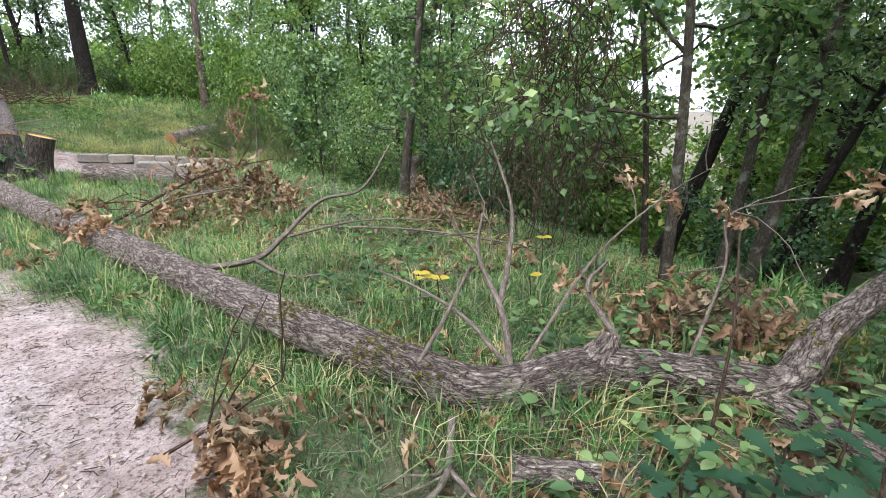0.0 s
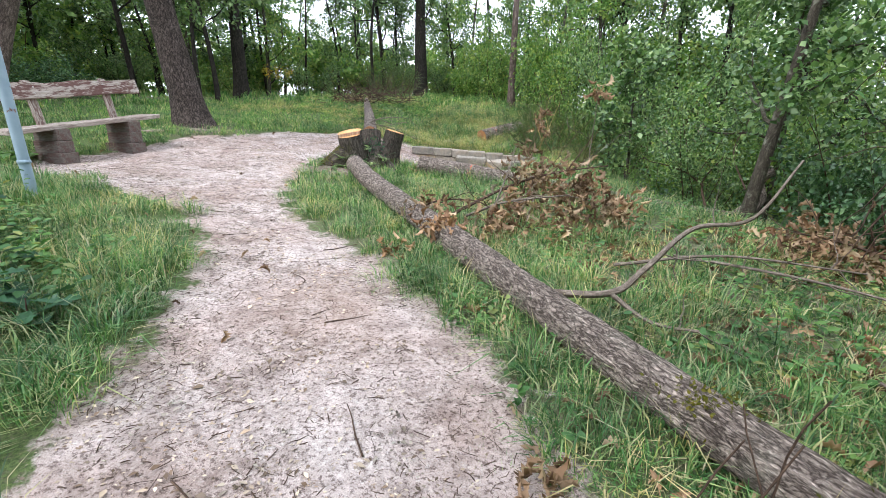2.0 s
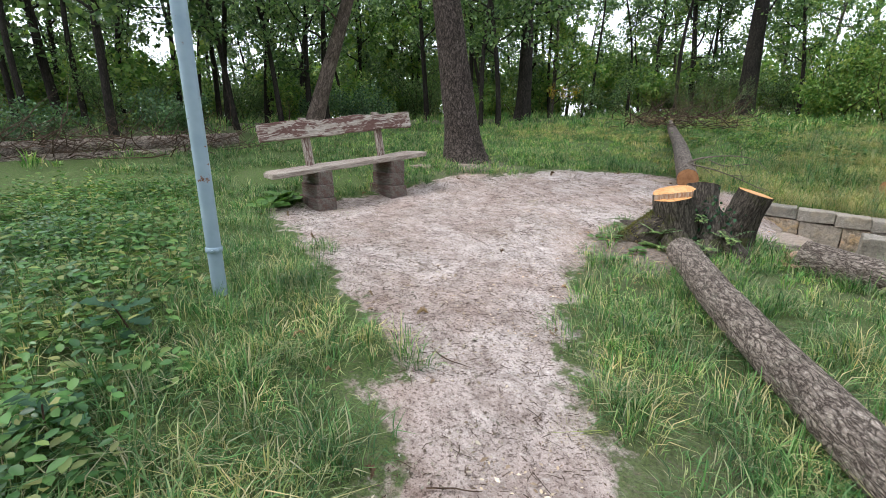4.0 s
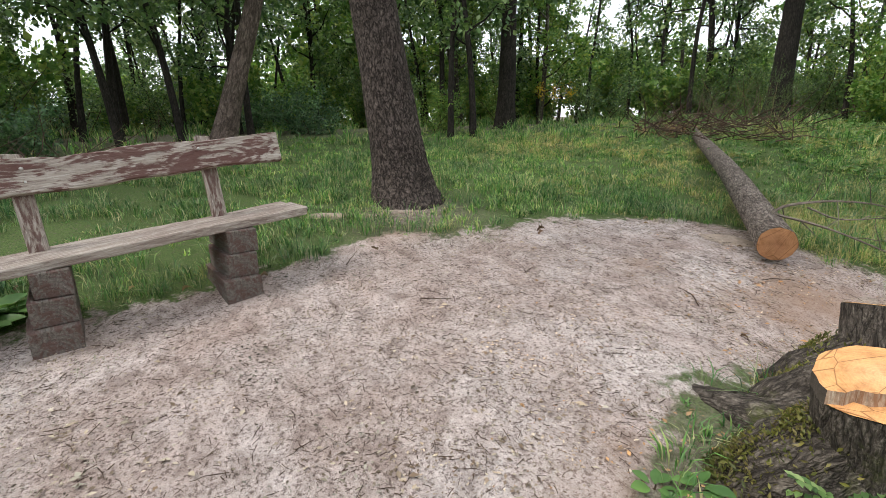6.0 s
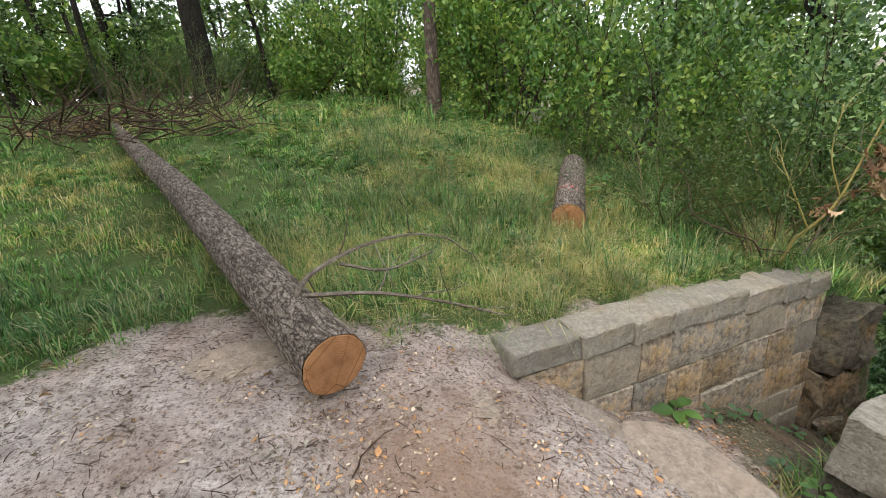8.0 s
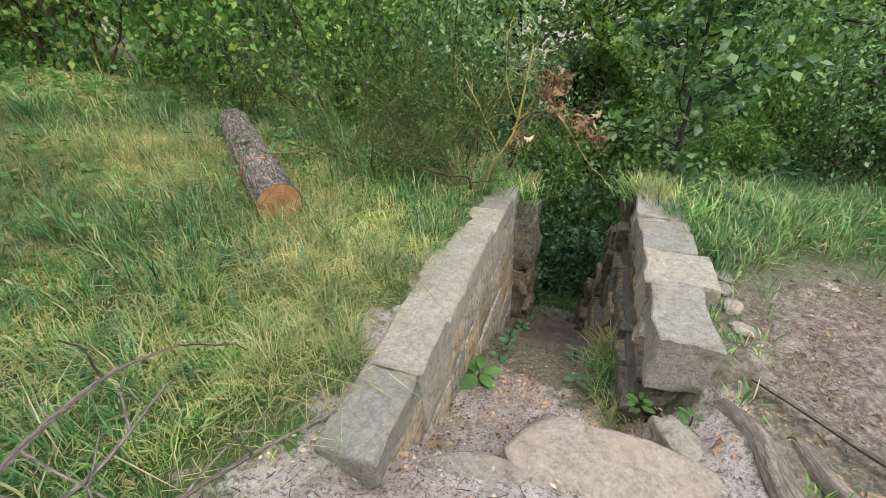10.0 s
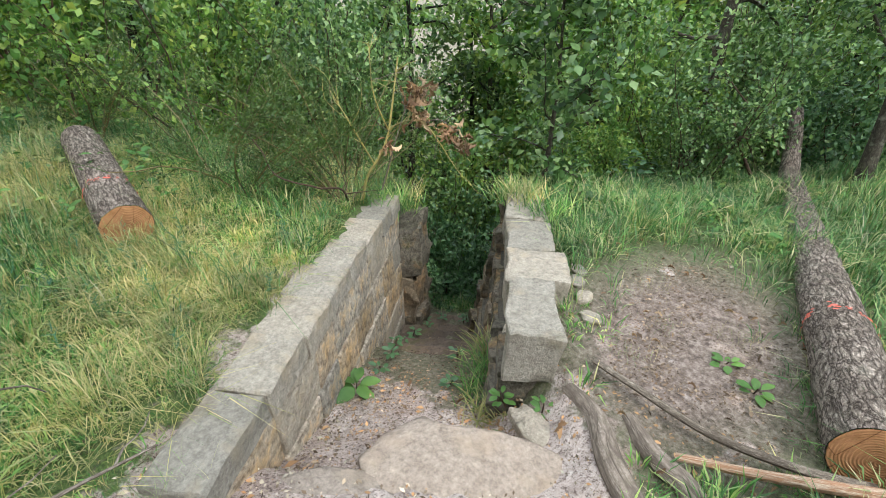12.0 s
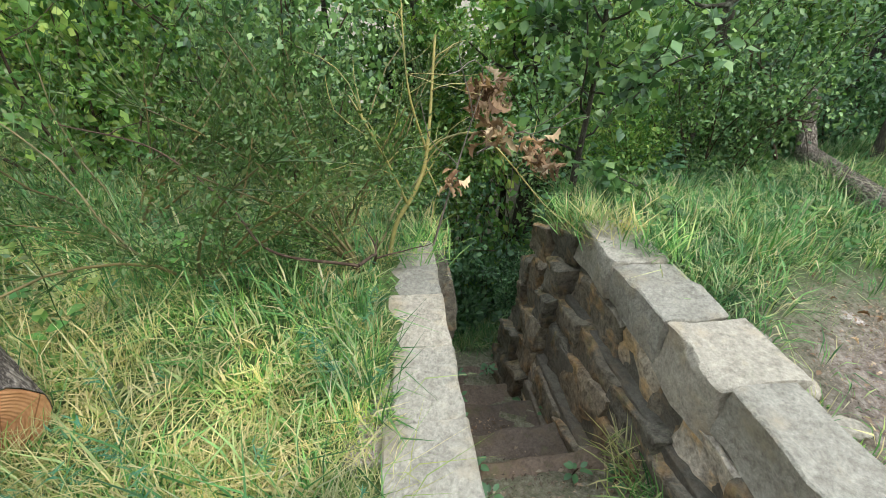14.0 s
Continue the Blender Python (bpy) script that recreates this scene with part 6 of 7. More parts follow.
dead_branch(407, [(0.9, 1.5, 0.2), (1.1, 1.7, 0.5), (1.17, 1.82, 0.69), (1.46, 1.62, 0.8)], [((1.17, 1.82, 0.68), 8, 0.035), ((1.46, 1.62, 0.78), 4, 0.02), ((1.35, 1.46, 0.88), 6, 0.03)], "thin bare branch with a few dead leaves", 0.007, TWIG, size=0.058)
dead_branch(408, [(-1.9, 4.75, 0.4), (-1.9, 4.85, 0.9), (-1.89, 4.91, 1.26)], [((-1.89, 4.91, 1.24), 12, 0.045), ((-2.5, 4.8, 0.72), 8, 0.05)], "upright twig with a ball of dead leaves", 0.006, TWIG)
dead_branch(409, [(-4.5, 9.85, 0.25), (-4.35, 9.75, 0.75), (-4.2, 9.68, 1.1)], [((-4.2, 9.68, 0.98), 26, 0.055), ((-4.25, 9.62, 0.8), 14, 0.045)], "hanging cluster of pinkish dead oak leaves over the wall", 0.006, TWIG, size=0.085)
dead_branch(410, [(-4.3, 9.7, 0.7), (-4.2, 9.5, 0.8), (-4.05, 9.4, 0.65)], [((-4.15, 9.45, 0.72), 12, 0.04), ((-4.02, 9.38, 0.6), 11, 0.04), ((-4.5, 9.75, 0.62), 6, 0.03)], "hanging cluster of pinkish dead oak leaves over the wall", 0.005, TWIG, size=0.08)


def bare_branch(name, seed, arms, label, mat=TWIG, side=0.0, category="branch", shoots=3):
    """A leafless branch of several arms, each a part."""
    rng = np.random.default_rng(seed)
    o = np.asarray(arms[0][0][0], float)
    root = thing(name, tuple(o), label, category, "bare branches")
    for pts, r0, r1 in arms:
        line = spline(pts, 0.04)
        soup = Soup()
        tube(soup, line - o, np.linspace(r0, r1, len(line)), 9, 0.1, seed)
        arm = part("arm", soup, mat, root)
        for _ in range(shoots if side else 0):
            p = line[rng.integers(len(line) // 3, len(line))]
            t = limb(rng, p, unit(line[-1] - line[0]) + rng.normal(0, 0.8, 3), side * rng.uniform(0.5, 1.2), 5, 0.25)
            one = Soup()
            tube(one, t - o, np.linspace(r1 * 0.8, 0.0012, len(t)), 4)
            part("twig", one, mat, arm)
    return root


bare_branch("bare_branch", 501, [
    ([(0.25, 1.48, 0.15), (0.23, 1.62, 0.33), (0.15, 1.85, 0.5), (0.17, 1.94, 0.66)], 0.016, 0.006), ([(0.22, 1.66, 0.34), (0.27, 1.79, 0.52), (0.29, 1.94, 0.7), (0.21, 2.08, 0.95)], 0.013, 0.004),
    ([(0.15, 1.85, 0.5), (0.04, 2.03, 0.59)], 0.008, 0.004), ([(0.24, 1.5, 0.18), (0.08, 1.67, 0.3), (-0.11, 1.85, 0.35), (-0.29, 1.96, 0.39)], 0.011, 0.004), ([(-0.09, 1.53, 0.18), (0.01, 1.63, 0.32), (0.11, 1.79, 0.47)], 0.009, 0.005)],
    "forked bare grey branch standing from the log", side=0.25)
bare_branch("bare_branch", 502, [
    ([(-1.53, 2.6, 0.16), (-1.17, 2.72, 0.19), (-1.05, 2.91, 0.28), (-0.87, 3.23, 0.46), (-0.6, 3.4, 0.52), (-0.41, 3.67, 0.82)], 0.022, 0.006), ([(-1.17, 2.72, 0.19), (-0.95, 2.67, 0.1), (-0.67, 2.66, 0.12)], 0.014, 0.006)],
    "crooked grey branch reaching out from the log", side=0.3)
bare_branch("bare_branch", 503, [([(0.03, 1.28, 0.12), (0.01, 1.07, 0.09), (-0.07, 0.97, 0.06)], 0.013, 0.009), ([(0.01, 1.1, 0.09), (0.1, 0.98, 0.08)], 0.009, 0.006), ([(0.7, 1.66, 0.2), (0.62, 1.85, 0.35), (0.75, 2.0, 0.42)], 0.014, 0.006)], "broken grey branch on the ground", side=0.2)
bare_branch("bare_branch", 504, [([(-2.75, 4.0, 0.15), (-2.4, 4.1, 0.3), (-1.9, 4.3, 0.38)], 0.014, 0.006), ([(-2.5, 4.05, 0.25), (-2.5, 4.3, 0.5), (-2.55, 4.6, 0.75)], 0.009, 0.004), ([(-1.3, 3.4, 0.12), (-0.7, 3.7, 0.2), (0.0, 3.75, 0.2)], 0.012, 0.005), ([(-1.0, 3.9, 0.1), (-0.2, 3.6, 0.15), (0.7, 3.2, 0.12)], 0.011, 0.005)], "tangle of bare twigs behind the log", side=0.45, shoots=6)
bare_branch("fallen_stick", 505, [([(-5.1, 7.85, 0.0), (-5.2, 7.62, 0.04), (-5.3, 7.3, 0.06), (-5.32, 7.0, 0.1), (-5.25, 6.75, 0.1)], 0.016, 0.02)], "long curved grey stick lying on the roots", TWIG)
bare_branch("fallen_stick", 506, [([(-5.48, 7.38, 0.04), (-5.42, 7.1, 0.09), (-5.28, 6.72, 0.12)], 0.018, 0.026)], "stripped pale stick with orange bark remains", BARE_WOOD)
bare_branch("tree_root", 507, [([(-5.27, 7.9, -0.1), (-5.42, 7.72, -0.04), (-5.62, 7.6, -0.0), (-5.82, 7.42, 0.02)], 0.05, 0.06)], "thick grey surface root beside the steps", ROOT_BARK, category="root")
bare_branch("tree_root", 508, [([(-5.33, 7.6, -0.05), (-5.5, 7.45, -0.0), (-5.6, 7.3, 0.03), (-5.78, 7.2, 0.06)], 0.045, 0.055)], "thick grey surface root beside the steps", ROOT_BARK, category="root")
bare_branch("sapling_shoot", 509, [([(0.79, 1.15, 0.05), (0.82, 1.18, 0.35), (0.85, 1.23, 0.51), (0.89, 1.34, 0.74)], 0.006, 0.003)], "thin upright green shoot with pale leaves", TWIG_BROWN)
# dead shrub on the slope, and the brush heap at the end of the long log
bare_branch("bare_branch", 510, [([(-1.0, 7.5, -0.25), (-1.1, 7.7, 0.1), (-0.9, 7.9, 0.45)], 0.02, 0.006), ([(-1.08, 7.65, 0.05), (-1.4, 7.7, 0.25), (-1.8, 7.6, 0.35)], 0.012, 0.005), ([(-0.6, 7.3, -0.1), (-0.3, 7.6, 0.3), (0.2, 7.8, 0.6)], 0.014, 0.005), ([(-0.6, 7.3, 0.1), (-0.8, 7.8, 0.5), (-0.7, 8.2, 0.9)], 0.012, 0.005)], "bare dead twigs about the log's far end", TWIG_BROWN, 0.5, shoots=9)


def brush_heap(x, y, seed, label, count, wide, deep, leaves_at=()):
    root = thing("brush_heap", (x, y, top(x, y)), label, "brushwood", "brush heaps")
    rng = np.random.default_rng(seed)
    soup = Soup()
    for _ in range(count):
        a = rng.uniform(0, 6.28)
        p = np.array((rng.normal(0, wide), rng.normal(0, deep), rng.uniform(0, 0.35)))
        t = limb(rng, p, (math.cos(a), math.sin(a), rng.uniform(0.0, 0.8)), rng.uniform(0.5, 1.5), 6, 0.2)
        t[:, 2] = np.maximum(t[:, 2], 0.02)
        tube(soup, t, np.linspace(rng.uniform(0.006, 0.014), 0.002, len(t)), 4)
    tagged(part("brushwood", soup, TWIG_BROWN, root), kind="stuff")
    if leaves_at:
        lv = Soup()
        dead_leaf_cloud(lv, rng, leaves_at, 160, 0.35, 0.11, 0.35)
        tagged(part("dead_leaves", lv, LEAF_DEAD, root, "drift of dead leaves"), kind="stuff")


brush_heap(-11.6, 13.0, 88, "heap of cut brushwood at the end of the long log", 190, 0.9, 0.7, (-1.0, 0.2, 0.15))
brush_heap(-12.9, -1.6, 89, "low bank of dead branches before the old trunks", 120, 0.35, 1.2)
brush_heap(-13.0, 1.1, 90, "low bank of dead branches before the old trunks", 110, 0.35, 1.0)


def vine_thicket():
    """A curtain of dead climbing stems with yellowing leaves."""
    root = thing("vine_thicket", (0.95, 4.35, -0.25), "tangled curtain of dead brown vines with yellowing leaves", "vines")
    rng = np.random.default_rng(77)
    soup, at = Soup(), []
    for _ in range(420):
        h = rng.uniform(0.6, 2.9)
        p = np.array((rng.normal(0, 0.33), rng.normal(0, 0.3), h))
        t = limb(rng, p, (rng.normal(0, 0.6), rng.normal(0, 0.6), rng.choice((-1.0, -1.0, 0.6))), rng.uniform(0.5, 1.3), 8, 0.3, -0.12)
        t[:, 2] = np.maximum(t[:, 2], 0.02)
        tube(soup, t, np.linspace(0.006, 0.0025, len(t)), 4)
        at += [q for q in t[::2] if q[2] > 0.7]
    tagged(part("vinework", soup, TWIG_BROWN, root), kind="stuff")
    at = np.array(at)
    pick = at[rng.integers(0, len(at), 1500)] + rng.normal(0, 0.12, (1500, 3)) + (0, 0, 0.5)
    lv = Soup()
    leaves(lv, pick, rng.normal(0, 1, (1500, 3)) - (0, 0, 0.4), rng.normal(0, 1, (1500, 3)) + (0, 0, 0.8), rng.uniform(0.035, 0.07, 1500), "oval")
    tagged(part("foliage", lv, LEAF_HERB, root, "yellow-green climbing leaves"), kind="stuff")


vine_thicket()


def broom_bush(x, y, seed, tall, label, n=46, lean=(0, 0), name="broom_bush"):
    """A broom: many thin green whips from a crooked foot."""
    rng = np.random.default_rng(seed)
    root = thing(name, (x, y, top(x, y)), label, "bush", "broom bushes")
    soup, whips, at, head = Soup(), Soup(), [], []
    for k in range(7):
        a = rng.uniform(0, 6.28)
        t = limb(rng, (0, 0, -0.05), (math.cos(a) * 0.7 + lean[0], math.sin(a) * 0.7 + lean[1], 1), tall * rng.uniform(0.6, 0.95), 7, 0.13)
        tube(soup, t, np.linspace(0.009, 0.003, len(t)), 6)
        for _ in range(n // 2):
            j = rng.integers(2, len(t))
            w = limb(rng, t[j], unit(t[j] - t[j - 1]) + rng.normal(0, 0.55, 3) + (0, 0, 0.15), rng.uniform(0.25, 0.6) * tall * 0.6, 6, 0.13, -0.02)
            tube(whips, w, np.linspace(0.0028, 0.001, len(w)), 3)
            at += list(w[1:])
            head += list(w[1:] - w[:-1])
    part("stem", soup, foliage("broom_wood_" + str(seed), (0.13, 0.105, 0.045), (0.2, 0.15, 0.07), through_light=0.0), root, "yellowish-brown crooked stems")
    tagged(part("whipwork", whips, BROOM, root, "thin green broom whips"), kind="stuff")
    at, head = np.array(at), np.array(head)
    m = 2600
    i = rng.integers(0, len(at), m)
    lv = Soup()
    leaves(lv, at[i] + rng.normal(0, 0.03, (m, 3)), head[i] + rng.normal(0, 0.03, (m, 3)), rng.normal(0, 1, (m, 3)), rng.uniform(0.015, 0.035, m), "diamond", 0.8)
    tagged(part("foliage", lv, BROOM, root), kind="stuff")


for k, (x, y, tl, ln) in enumerate(((-4.6, 10.2, 1.3, (0.25, 0)), (-4.2, 10.6, 1.6, (0, 0)), (-5.1, 10.8, 1.3, (-0.2, 0)), (-4.9, 11.5, 1.5, (0, 0)), (-5.4, 12.6, 1.4, (0, 0)), (-3.7, 10.9, 1.6, (0.2, 0)), (-10.9, 13.6, 1.5, (0, 0)), (-11.9, 13.9, 1.6, (0, 0)))):
    broom_bush(x, y, 600 + k, tl, "green broom bush with thin whip-like stems", 40, ln)

# goldenrod by the far trunk
rng = np.random.default_rng(91)
for k in range(3):
    x, y = -16.3 + 0.35 * k, 12.5 + 0.2 * k
    root = thing("goldenrod", (x, y, top(x, y)), "tall yellow-flowered goldenrod at the wood's edge", "flower", "goldenrods")
    st = Soup()
    tube(st, [(0, 0, 0), (0.02, 0, 0.5), (0.03, 0.02, 0.95)], 0.006, 5)
    part("stem", st, BROOM, root)
    fl = Soup()
    leaves(fl, rng.normal(0, 1, (160, 3)) * (0.09, 0.09, 0.12) + (0.03, 0.02, 0.9), rng.normal(0, 1, (160, 3)), rng.normal(0, 1, (160, 3)), 0.035, "diamond")
    tagged(part("flower_head", fl, GOLDENROD, root, "yellow flower plume"), kind="stuff")


# yellow leaves behind the log
rng = np.random.default_rng(95)
for x, y, z, n in ((-0.13, 2.3, 0.25, 4), (-0.03, 2.2, 0.26, 2), (0.63, 2.83, 0.3, 2), (0.45, 2.25, 0.26, 1)):
    root = thing("yellow_leaf_sprig", (x, y, top(x, y)), "sprig with bright yellow leaves behind the log", "plant", "yellow sprigs")
    st = Soup()
    tube(st, [(0, 0, 0), (0.01, 0.0, (z - top(x, y)) * 0.6), (0, 0, z - top(x, y))], 0.003, 5)
    part("stem", st, TWIG_BROWN, root)
    for k in range(n):
        one = Soup()
        a = k * 2.2
        leaves(one, [(0.01 * k, 0, z - top(x, y) - 0.008 * k)], [(math.cos(a), math.sin(a), 0.1)], [(0, -0.3, 1)], [0.065], "broad")
        part("leaf", one, LEAF_YELLOW, root)

# a sawn stub of branch before the log
stub, stl, _ = make_log("branch_stub", [(0.2, 1.08, 0.1), (0.3, 1.05, 0.115), (0.43, 1.02, 0.13)], 0.042, 0.038, "short broken branch stub with pale orange end", BARK_LOG, 9.0, step=0.02, sides=18, group="felled trunks", sawn=SAWN_FRESH)

# the old trunk lying beyond the weeds
make_log("old_fallen_trunk", [(-13.2, -3.4, 0.95), (-13.4, -1.0, 0.95), (-13.7, 1.0, 0.98), (-13.8, 2.4, 1.0)], 0.16, 0.2, "old grey fallen trunk beyond the weeds", BARK_LOG, 15.0, step=0.15, group="felled trunks")
make_log("old_fallen_trunk", [(-12.9, -3.2, 0.72), (-13.1, -0.6, 0.78), (-13.3, 1.7, 0.83)], 0.14, 0.12, "old grey fallen trunk beyond the weeds", BARK_LOG, 17.0, step=0.15, group="felled trunks")


# ---- litter on the path ----
def path_twigs(seed, n, label):
    rng = np.random.default_rng(seed)
    x, y = rng.uniform(-10.2, 0.6, n * 3), rng.uniform(-2, 9.2, n * 3)
    ok = (sand_share(x, y) > 0.55)
    s, c = x * AX[0] + y * AX[1], x * NX[0] + y * NX[1]
    ok &= ~((c > 9.3) & (s > -1.7))
    x, y = x[ok][:n], y[ok][:n]
    soup = Soup()
    for a, b in zip(x, y):
        ang, ln = rng.uniform(0, 6.28), rng.gamma(2.0, 0.014) + 0.012
        bend = rng.normal(0, 0.25)
        pts = []
        for f in (0, 0.5, 1):
            px, py = a + ln * f * math.cos(ang + bend * f), b + ln * f * math.sin(ang + bend * f)
            pts.append((px, py, 0))
        z = height(np.array([p[0] for p in pts]), np.array([p[1] for p in pts])) + 0.006
        tube(soup, [(p[0], p[1], q) for p, q in zip(pts, z)], rng.uniform(0.0008, 0.0023), 3)
    return tagged(part("twig_litter", soup, TWIG_BROWN, None), label, "litter", kind="stuff")


path_twigs(701, 11000, "small dry twigs strewn over the sandy path")


def chip_litter(seed, n, box, keep, size, label, material=CHIPS):
    rng = np.random.default_rng(seed)
    x, y = rng.uniform(box[0], box[1], n), rng.uniform(box[2], box[3], n)
    ok = rng.random(n) < keep(x, y)
    x, y = x[ok], y[ok]
    m = len(x)
    a = rng.uniform(0, 6.28, m)
    soup = Soup()
    leaves(soup, np.stack([x, y, height(x, y) + 0.007], 1), np.stack([np.cos(a), np.sin(a), rng.normal(0, 0.12, m)], 1), np.stack([rng.normal(0, 0.25, m), rng.normal(0, 0.25, m), np.ones(m)], 1), size * rng.gamma(3.0, 0.33, m), "diamond", 0.8)
    return tagged(part("wood_chips", soup, material, None), label, "litter", kind="stuff")


chip_litter(702, 230000, (-10.2, 0.8, -2, 9.2), lambda x, y: (sand_share(x, y) > 0.5) * (0.25 + 0.75 * clumps(x, y, 1.4, 11.0)), 0.014, "dark and pale wood chips trodden into the sand")
chip_litter(703, 16000, (-8.6, -5.2, 4.6, 9.8), lambda x, y: litter_share(x, y), 0.016, "orange sawdust and wood chips about the stump", foliage("sawdust", (0.42, 0.24, 0.13), (0.55, 0.34, 0.2), (0.3, 0.18, 0.11), through_light=0.0, rough=0.9, spec=0.1))

chip_litter(708, 36000, (-5.9, -3.0, 6.6, 8.7), lambda x, y: np.clip(0.35 - edge_distance(x, y, DIRT) * 2.0, 0, 1) * (0.3 + 0.7 * clumps(x, y, 2.2, 13.0)), 0.012, "dark brown wood chips on the bare soil", SOIL_CHIPS)
chip_litter(709, 9000, (-7.0, -4.2, 7.9, 10.2), lambda x, y: (x * NX[0] + y * NX[1] > 9.9) * (x * NX[0] + y * NX[1] < 10.78) * (x * AX[0] + y * AX[1] > -1.55) * 0.9, 0.015, "dark brown wood chips on the floor of the cutting", SOIL_CHIPS)


def leaf_litter(seed, n, box, keep, size, label):
    rng = np.random.default_rng(seed)
    x, y = rng.uniform(box[0], box[1], n), rng.uniform(box[2], box[3], n)
    ok = rng.random(n) < keep(x, y)
    x, y = x[ok], y[ok]
    m = len(x)
    a = rng.uniform(0, 6.28, m)
    soup = Soup()
    leaves(soup, np.stack([x, y, height(x, y) + rng.uniform(0.01, 0.06, m)], 1), np.stack([np.cos(a), np.sin(a), rng.normal(0, 0.3, m)], 1), rng.normal(0, 0.5, (m, 3)) + (0, 0, 1), size * rng.uniform(0.6, 1.2, m), "curled")
    return tagged(part("leaf_litter", soup, LEAF_DEAD, None), label, "litter", kind="stuff")


leaf_litter(704, 3600, (-3.2, 2.2, 1.3, 5.6), lambda x, y: clumps(x, y, 1.2, 14.0) * (edge_distance(x, y, SAND) > 0.1), 0.075, "brown fallen oak leaves among the grass")
leaf_litter(705, 260, (-10, 1.2, 0.4, 9.5), lambda x, y: np.exp(-np.abs(edge_distance(x, y, SAND)) / 0.3), 0.07, "scattered brown leaves along the path's edge")
leaf_litter(706, 800, (-0.2, 1.6, 0.5, 1.9), lambda x, y: 0.6 + 0 * x, 0.08, "brown leaves under the log's fork")
leaf_litter(707, 260, (-5.6, -3.5, 6.8, 8.6), lambda x, y: 0.25 + 0 * x, 0.045, "small brown leaves on the bare soil")

# larger sticks on the path
rng = np.random.default_rng(711)
for k, (x, y, ln, ang) in enumerate(((-5.1, 2.95, 0.3, 0.3), (-2.9, 3.1, 0.45, 2.2), (-2.4, 1.9, 0.25, 1.0), (-1.6, 1.3, 0.3, 2.6), (-2.0, 0.9, 0.22, 0.4), (-2.9, 2.2, 0.25, 1.9), (-7.3, 6.9, 0.35, 2.4), (-8.2, 5.2, 0.25, 0.8), (-7.4, 7.8, 0.3, 1.2), (-9.0, 4.9, 0.3, 2.5), (-6.9, 4.2, 0.28, 0.2), (-4.2, 2.5, 0.22, 1.3), (-3.3, 2.75, 0.3, 0.9))):
    pts = limb(rng, (0, 0, 0), (math.cos(ang), math.sin(ang), 0), ln, 6, 0.18) * (1, 1, 0)
    z = height(pts[:, 0] + x, pts[:, 1] + y) - top(x, y) + 0.012
    soup = Soup()
    tube(soup, np.stack([pts[:, 0], pts[:, 1], z], 1), np.linspace(0.0042, 0.002, len(pts)), 6)
    ob = part("stick", soup, TWIG_BROWN, None)
    ob.location = (x, y, top(x, y))
    tagged(ob, "thin brown stick lying on the sand", "stick", "sticks on the path")

# grass tufts standing in the sand
for k, (x, y, n, hgt) in enumerate(((-7.75, 5.55, 60, 0.07), (-8.3, 3.3, 60, 0.07), (-9.65, 7.25, 160, 0.14), (-9.7, 5.35, 200, 0.18), (-5.2, 2.62, 90, 0.08), (-1.75, 2.2, 50, 0.05), (-1.2, 1.55, 50, 0.05), (-2.7, 2.55, 70, 0.06), (-3.1, 2.7, 60, 0.06), (-8.8, 8.4, 90, 0.08), (-6.85, 8.82, 200, 0.16), (-4.55, 7.65, 60, 0.06), (-4.2, 7.8, 70, 0.08), (-10.2, 6.7, 220, 0.18), (-5.25, 8.35, 160, 0.22), (-5.0, 8.5, 160, 0.22), (-4.2, 3.25, 120, 0.1), (-7.1, 2.75, 90, 0.1), (-9.35, 4.75, 160, 0.2), (-9.25, 3.55, 200, 0.2), (-9.35, 3.9, 160, 0.18), (-4.6, 2.3, 180, 0.14), (-3.7, 1.95, 200, 0.16), (-4.9, 7.75, 110, 0.08), (-4.45, 7.25, 130, 0.1), (-3.95, 7.95, 160, 0.12), (-5.05, 8.15, 150, 0.14), (-8.95, 6.2, 110, 0.1), (-9.3, 6.0, 220, 0.18), (-9.75, 5.0, 160, 0.16), (-2.3, 2.45, 80, 0.07), (-2.0, 2.35, 70, 0.06))):
    rng = np.random.default_rng(800 + k)
    soup = Soup()
    a = rng.uniform(0, 6.28, n)
    spread = 0.05 + 0.25 * hgt
    p = np.stack([rng.normal(0, spread, n), rng.normal(0, spread, n), np.full(n, -0.005)], 1)
    d = np.stack([np.cos(a) * 0.6, np.sin(a) * 0.6, rng.uniform(0.5, 1.4, n)], 1)
    leaves(soup, p, d, np.stack([-np.cos(a), -np.sin(a), np.full(n, 0.6)], 1), hgt * rng.uniform(0.6, 1.3, n), "blade", 0.045 / hgt * 0.14)
    ob = part("grass_tuft", soup, GRASS if k % 4 else GRASS_DRY, None)
    s, c = x * AX[0] + y * AX[1], x * NX[0] + y * NX[1]
    ob.location = (x, y, top(x, y))
    tagged(ob, "tuft of grass growing out of the trodden sand", "grass", "grass tufts", "stuff")

# shade plants along the foot of the cutting's walls
rng = np.random.default_rng(930)
for k in range(26):
    s = rng.uniform(-0.55, 2.6)
    n = 9.93 + rng.exponential(0.07) if k % 2 else 10.66 - rng.exponential(0.07)
    c = cutting(s, n)
    plant("shade_plant", float(c[0]), float(c[1]), "small dark green plant at the foot of the cutting's wall", 930 + k, 8, 0.055, 0.13, LEAF_DARK, "broad", group="shade plants")
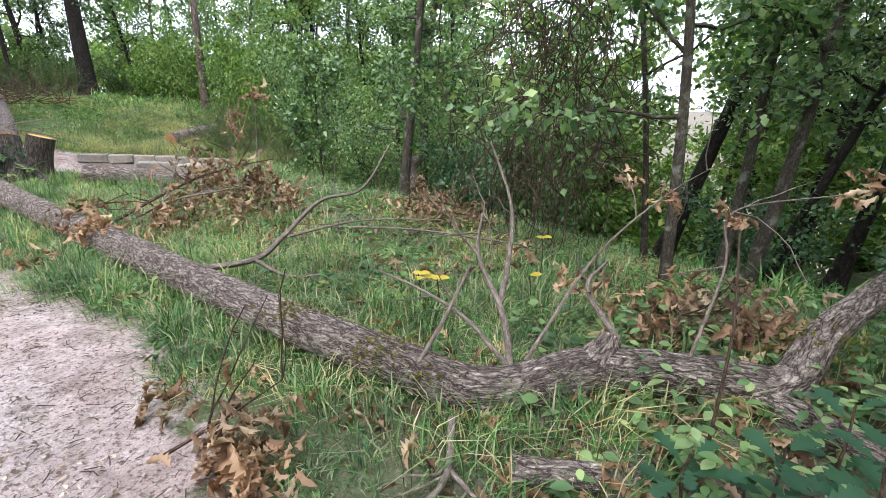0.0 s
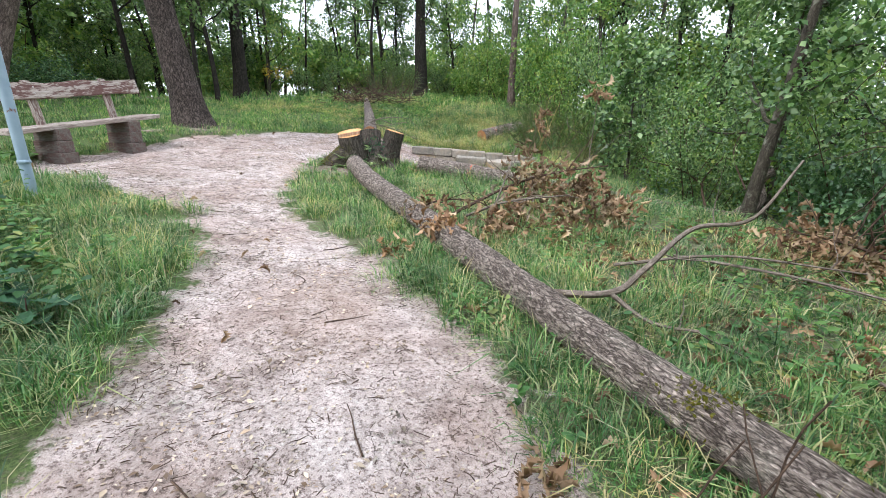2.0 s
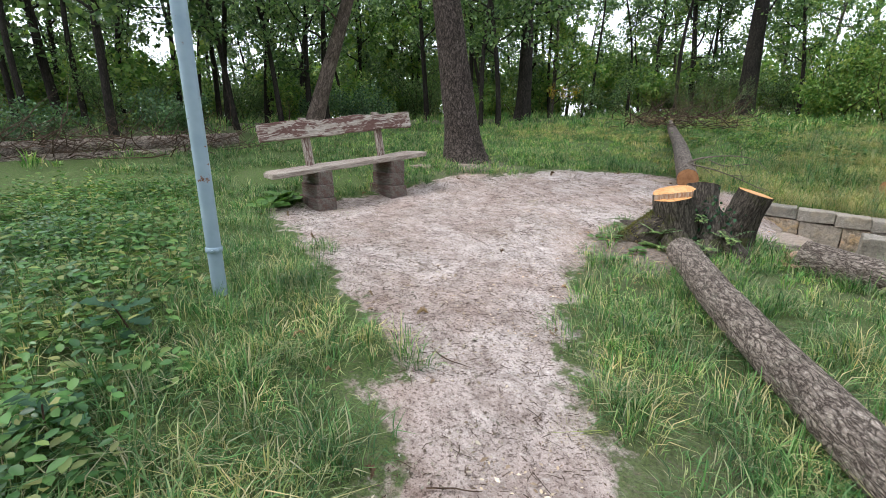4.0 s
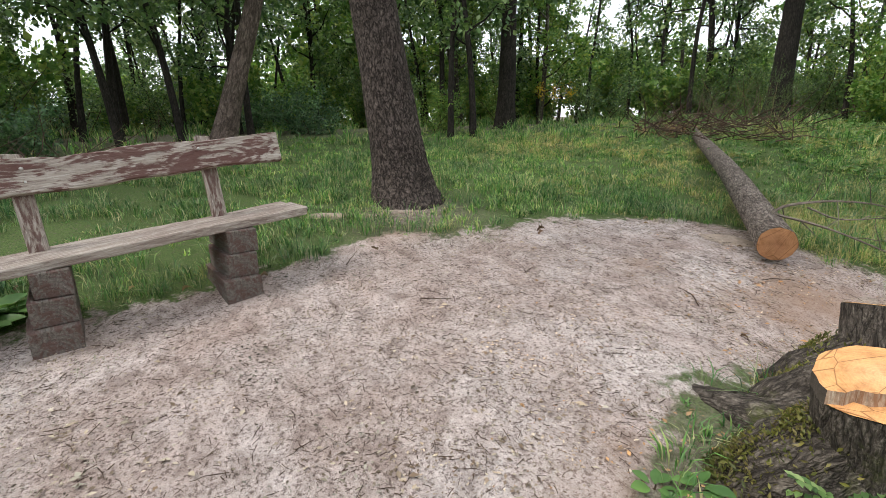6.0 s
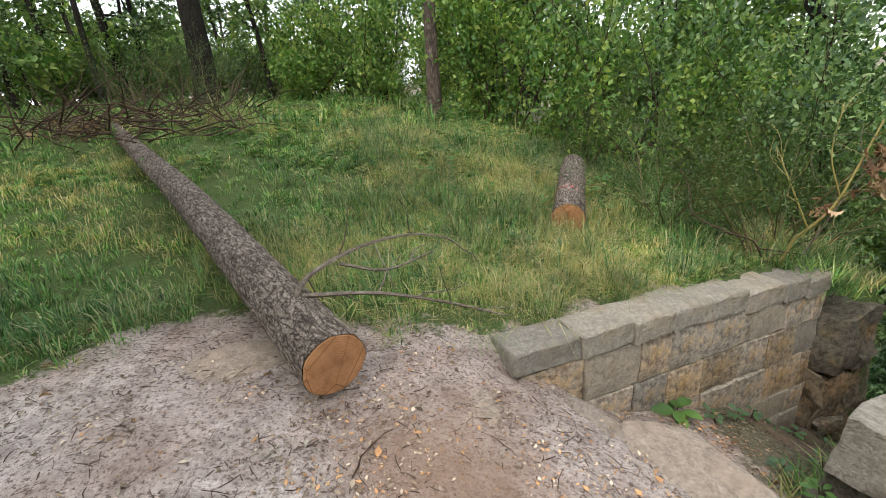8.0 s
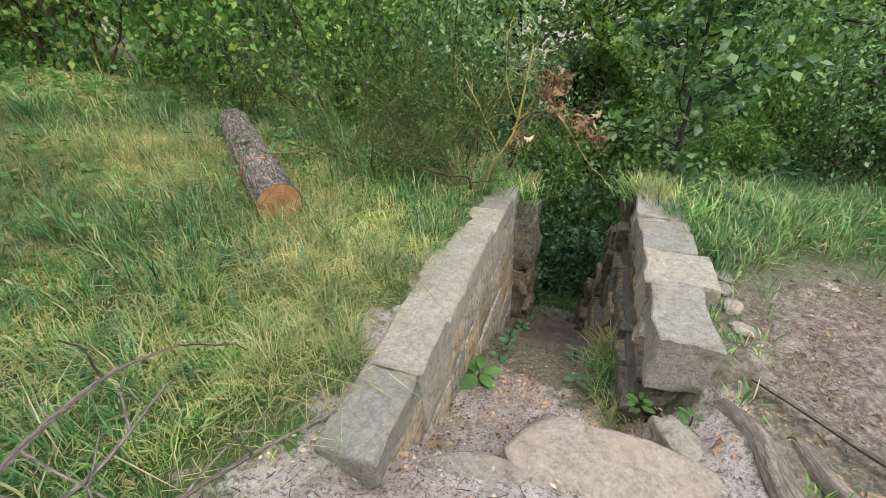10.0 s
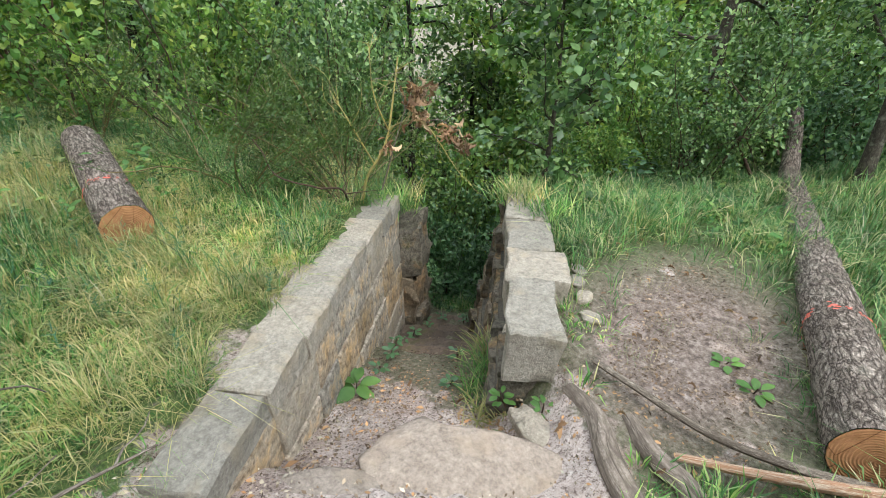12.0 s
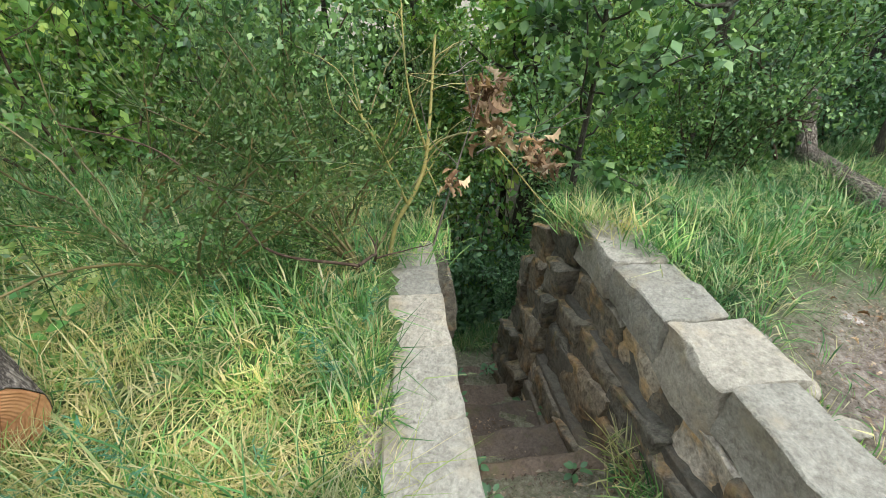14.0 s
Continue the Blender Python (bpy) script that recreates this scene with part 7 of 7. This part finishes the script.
# grass and moss hanging over the walls' ends
for k, (s, n, z) in enumerate(((1.0, 9.66, 0.09), (0.75, 9.5, 0.08), (1.1, 9.75, 0.02), (1.25, 9.7, -0.02), (1.5, 9.7, -0.12), (1.3, 10.8, -0.2), (1.6, 10.8, -0.22), (1.15, 10.9, -0.05), (0.95, 11.0, 0.02), (-0.85, 9.84, -0.5), (-0.6, 9.88, -0.6), (-0.35, 9.9, -0.62), (-0.1, 9.88, -0.66))):
    rng = np.random.default_rng(960 + k)
    m = 170
    a = rng.uniform(0, 6.28, m)
    soup = Soup()
    p = np.stack([rng.normal(0, 0.09, m), rng.normal(0, 0.09, m), np.full(m, -0.01)], 1)
    d = np.stack([np.cos(a) * 0.8, np.sin(a) * 0.8, rng.uniform(0.2, 1.3, m)], 1)
    leaves(soup, p, d, np.stack([-np.cos(a), -np.sin(a), np.full(m, 0.6)], 1), 0.2 * rng.uniform(0.5, 1.3, m), "blade", 0.35)
    ob = part("grass_tuft", soup, GRASS if k % 3 else GRASS_DRY, None)
    c = cutting(s, n)
    ob.location = (c[0], c[1], z)
    tagged(ob, "tuft of grass overhanging the stone wall", "grass", "wall grass tufts", "stuff")

bare_branch("dry_branch", 520, [([(-4.98, 10.0, 0.4), (-5.08, 10.36, 0.45), (-5.03, 10.59, 0.61), (-5.07, 10.87, 0.83), (-5.23, 11.13, 0.95)], 0.007, 0.003), ([(-4.98, 10.0, 0.4), (-4.75, 10.05, 0.3), (-4.6, 10.15, 0.12)], 0.008, 0.007)], "dry reddish-brown bent branch over the grass", TWIG_BROWN, 0.3, shoots=5)
YELLOW_WOOD = foliage("yellow_green_wood", (0.3, 0.26, 0.09), (0.36, 0.3, 0.12), through_light=0.0)
bare_branch("bent_broom", 521, [([(-4.45, 10.15, 0.0), (-4.4, 10.11, 0.26), (-4.31, 10.03, 0.44), (-4.21, 10.0, 0.63), (-4.01, 10.03, 1.17)], 0.014, 0.006), ([(-4.21, 10.0, 0.63), (-4.15, 9.91, 0.7), (-4.08, 9.72, 0.7), (-4.14, 9.37, 0.41)], 0.007, 0.003), ([(-4.35, 10.06, 0.38), (-4.5, 10.1, 0.7), (-4.6, 10.2, 1.0)], 0.008, 0.004), ([(-4.21, 10.0, 0.63), (-4.3, 10.05, 0.95), (-4.25, 10.1, 1.3)], 0.007, 0.003)], "bent yellow-green broom stem over the wall", YELLOW_WOOD, 0.35, shoots=7)
# a small tree over the far end of the cutting
make_tree((-2.45, 9.35, top(-2.45, 9.35) - 0.05), (0.03, 0.0, 1), 2.6, 0.028, 77, "small elder tree with drooping pointed leaves", BARK_THIN, LEAF_WOOD, (0.35, 2.4), 1.0, 16, 1900, 0.1, 0.03, group="small trees", name="elder_tree")
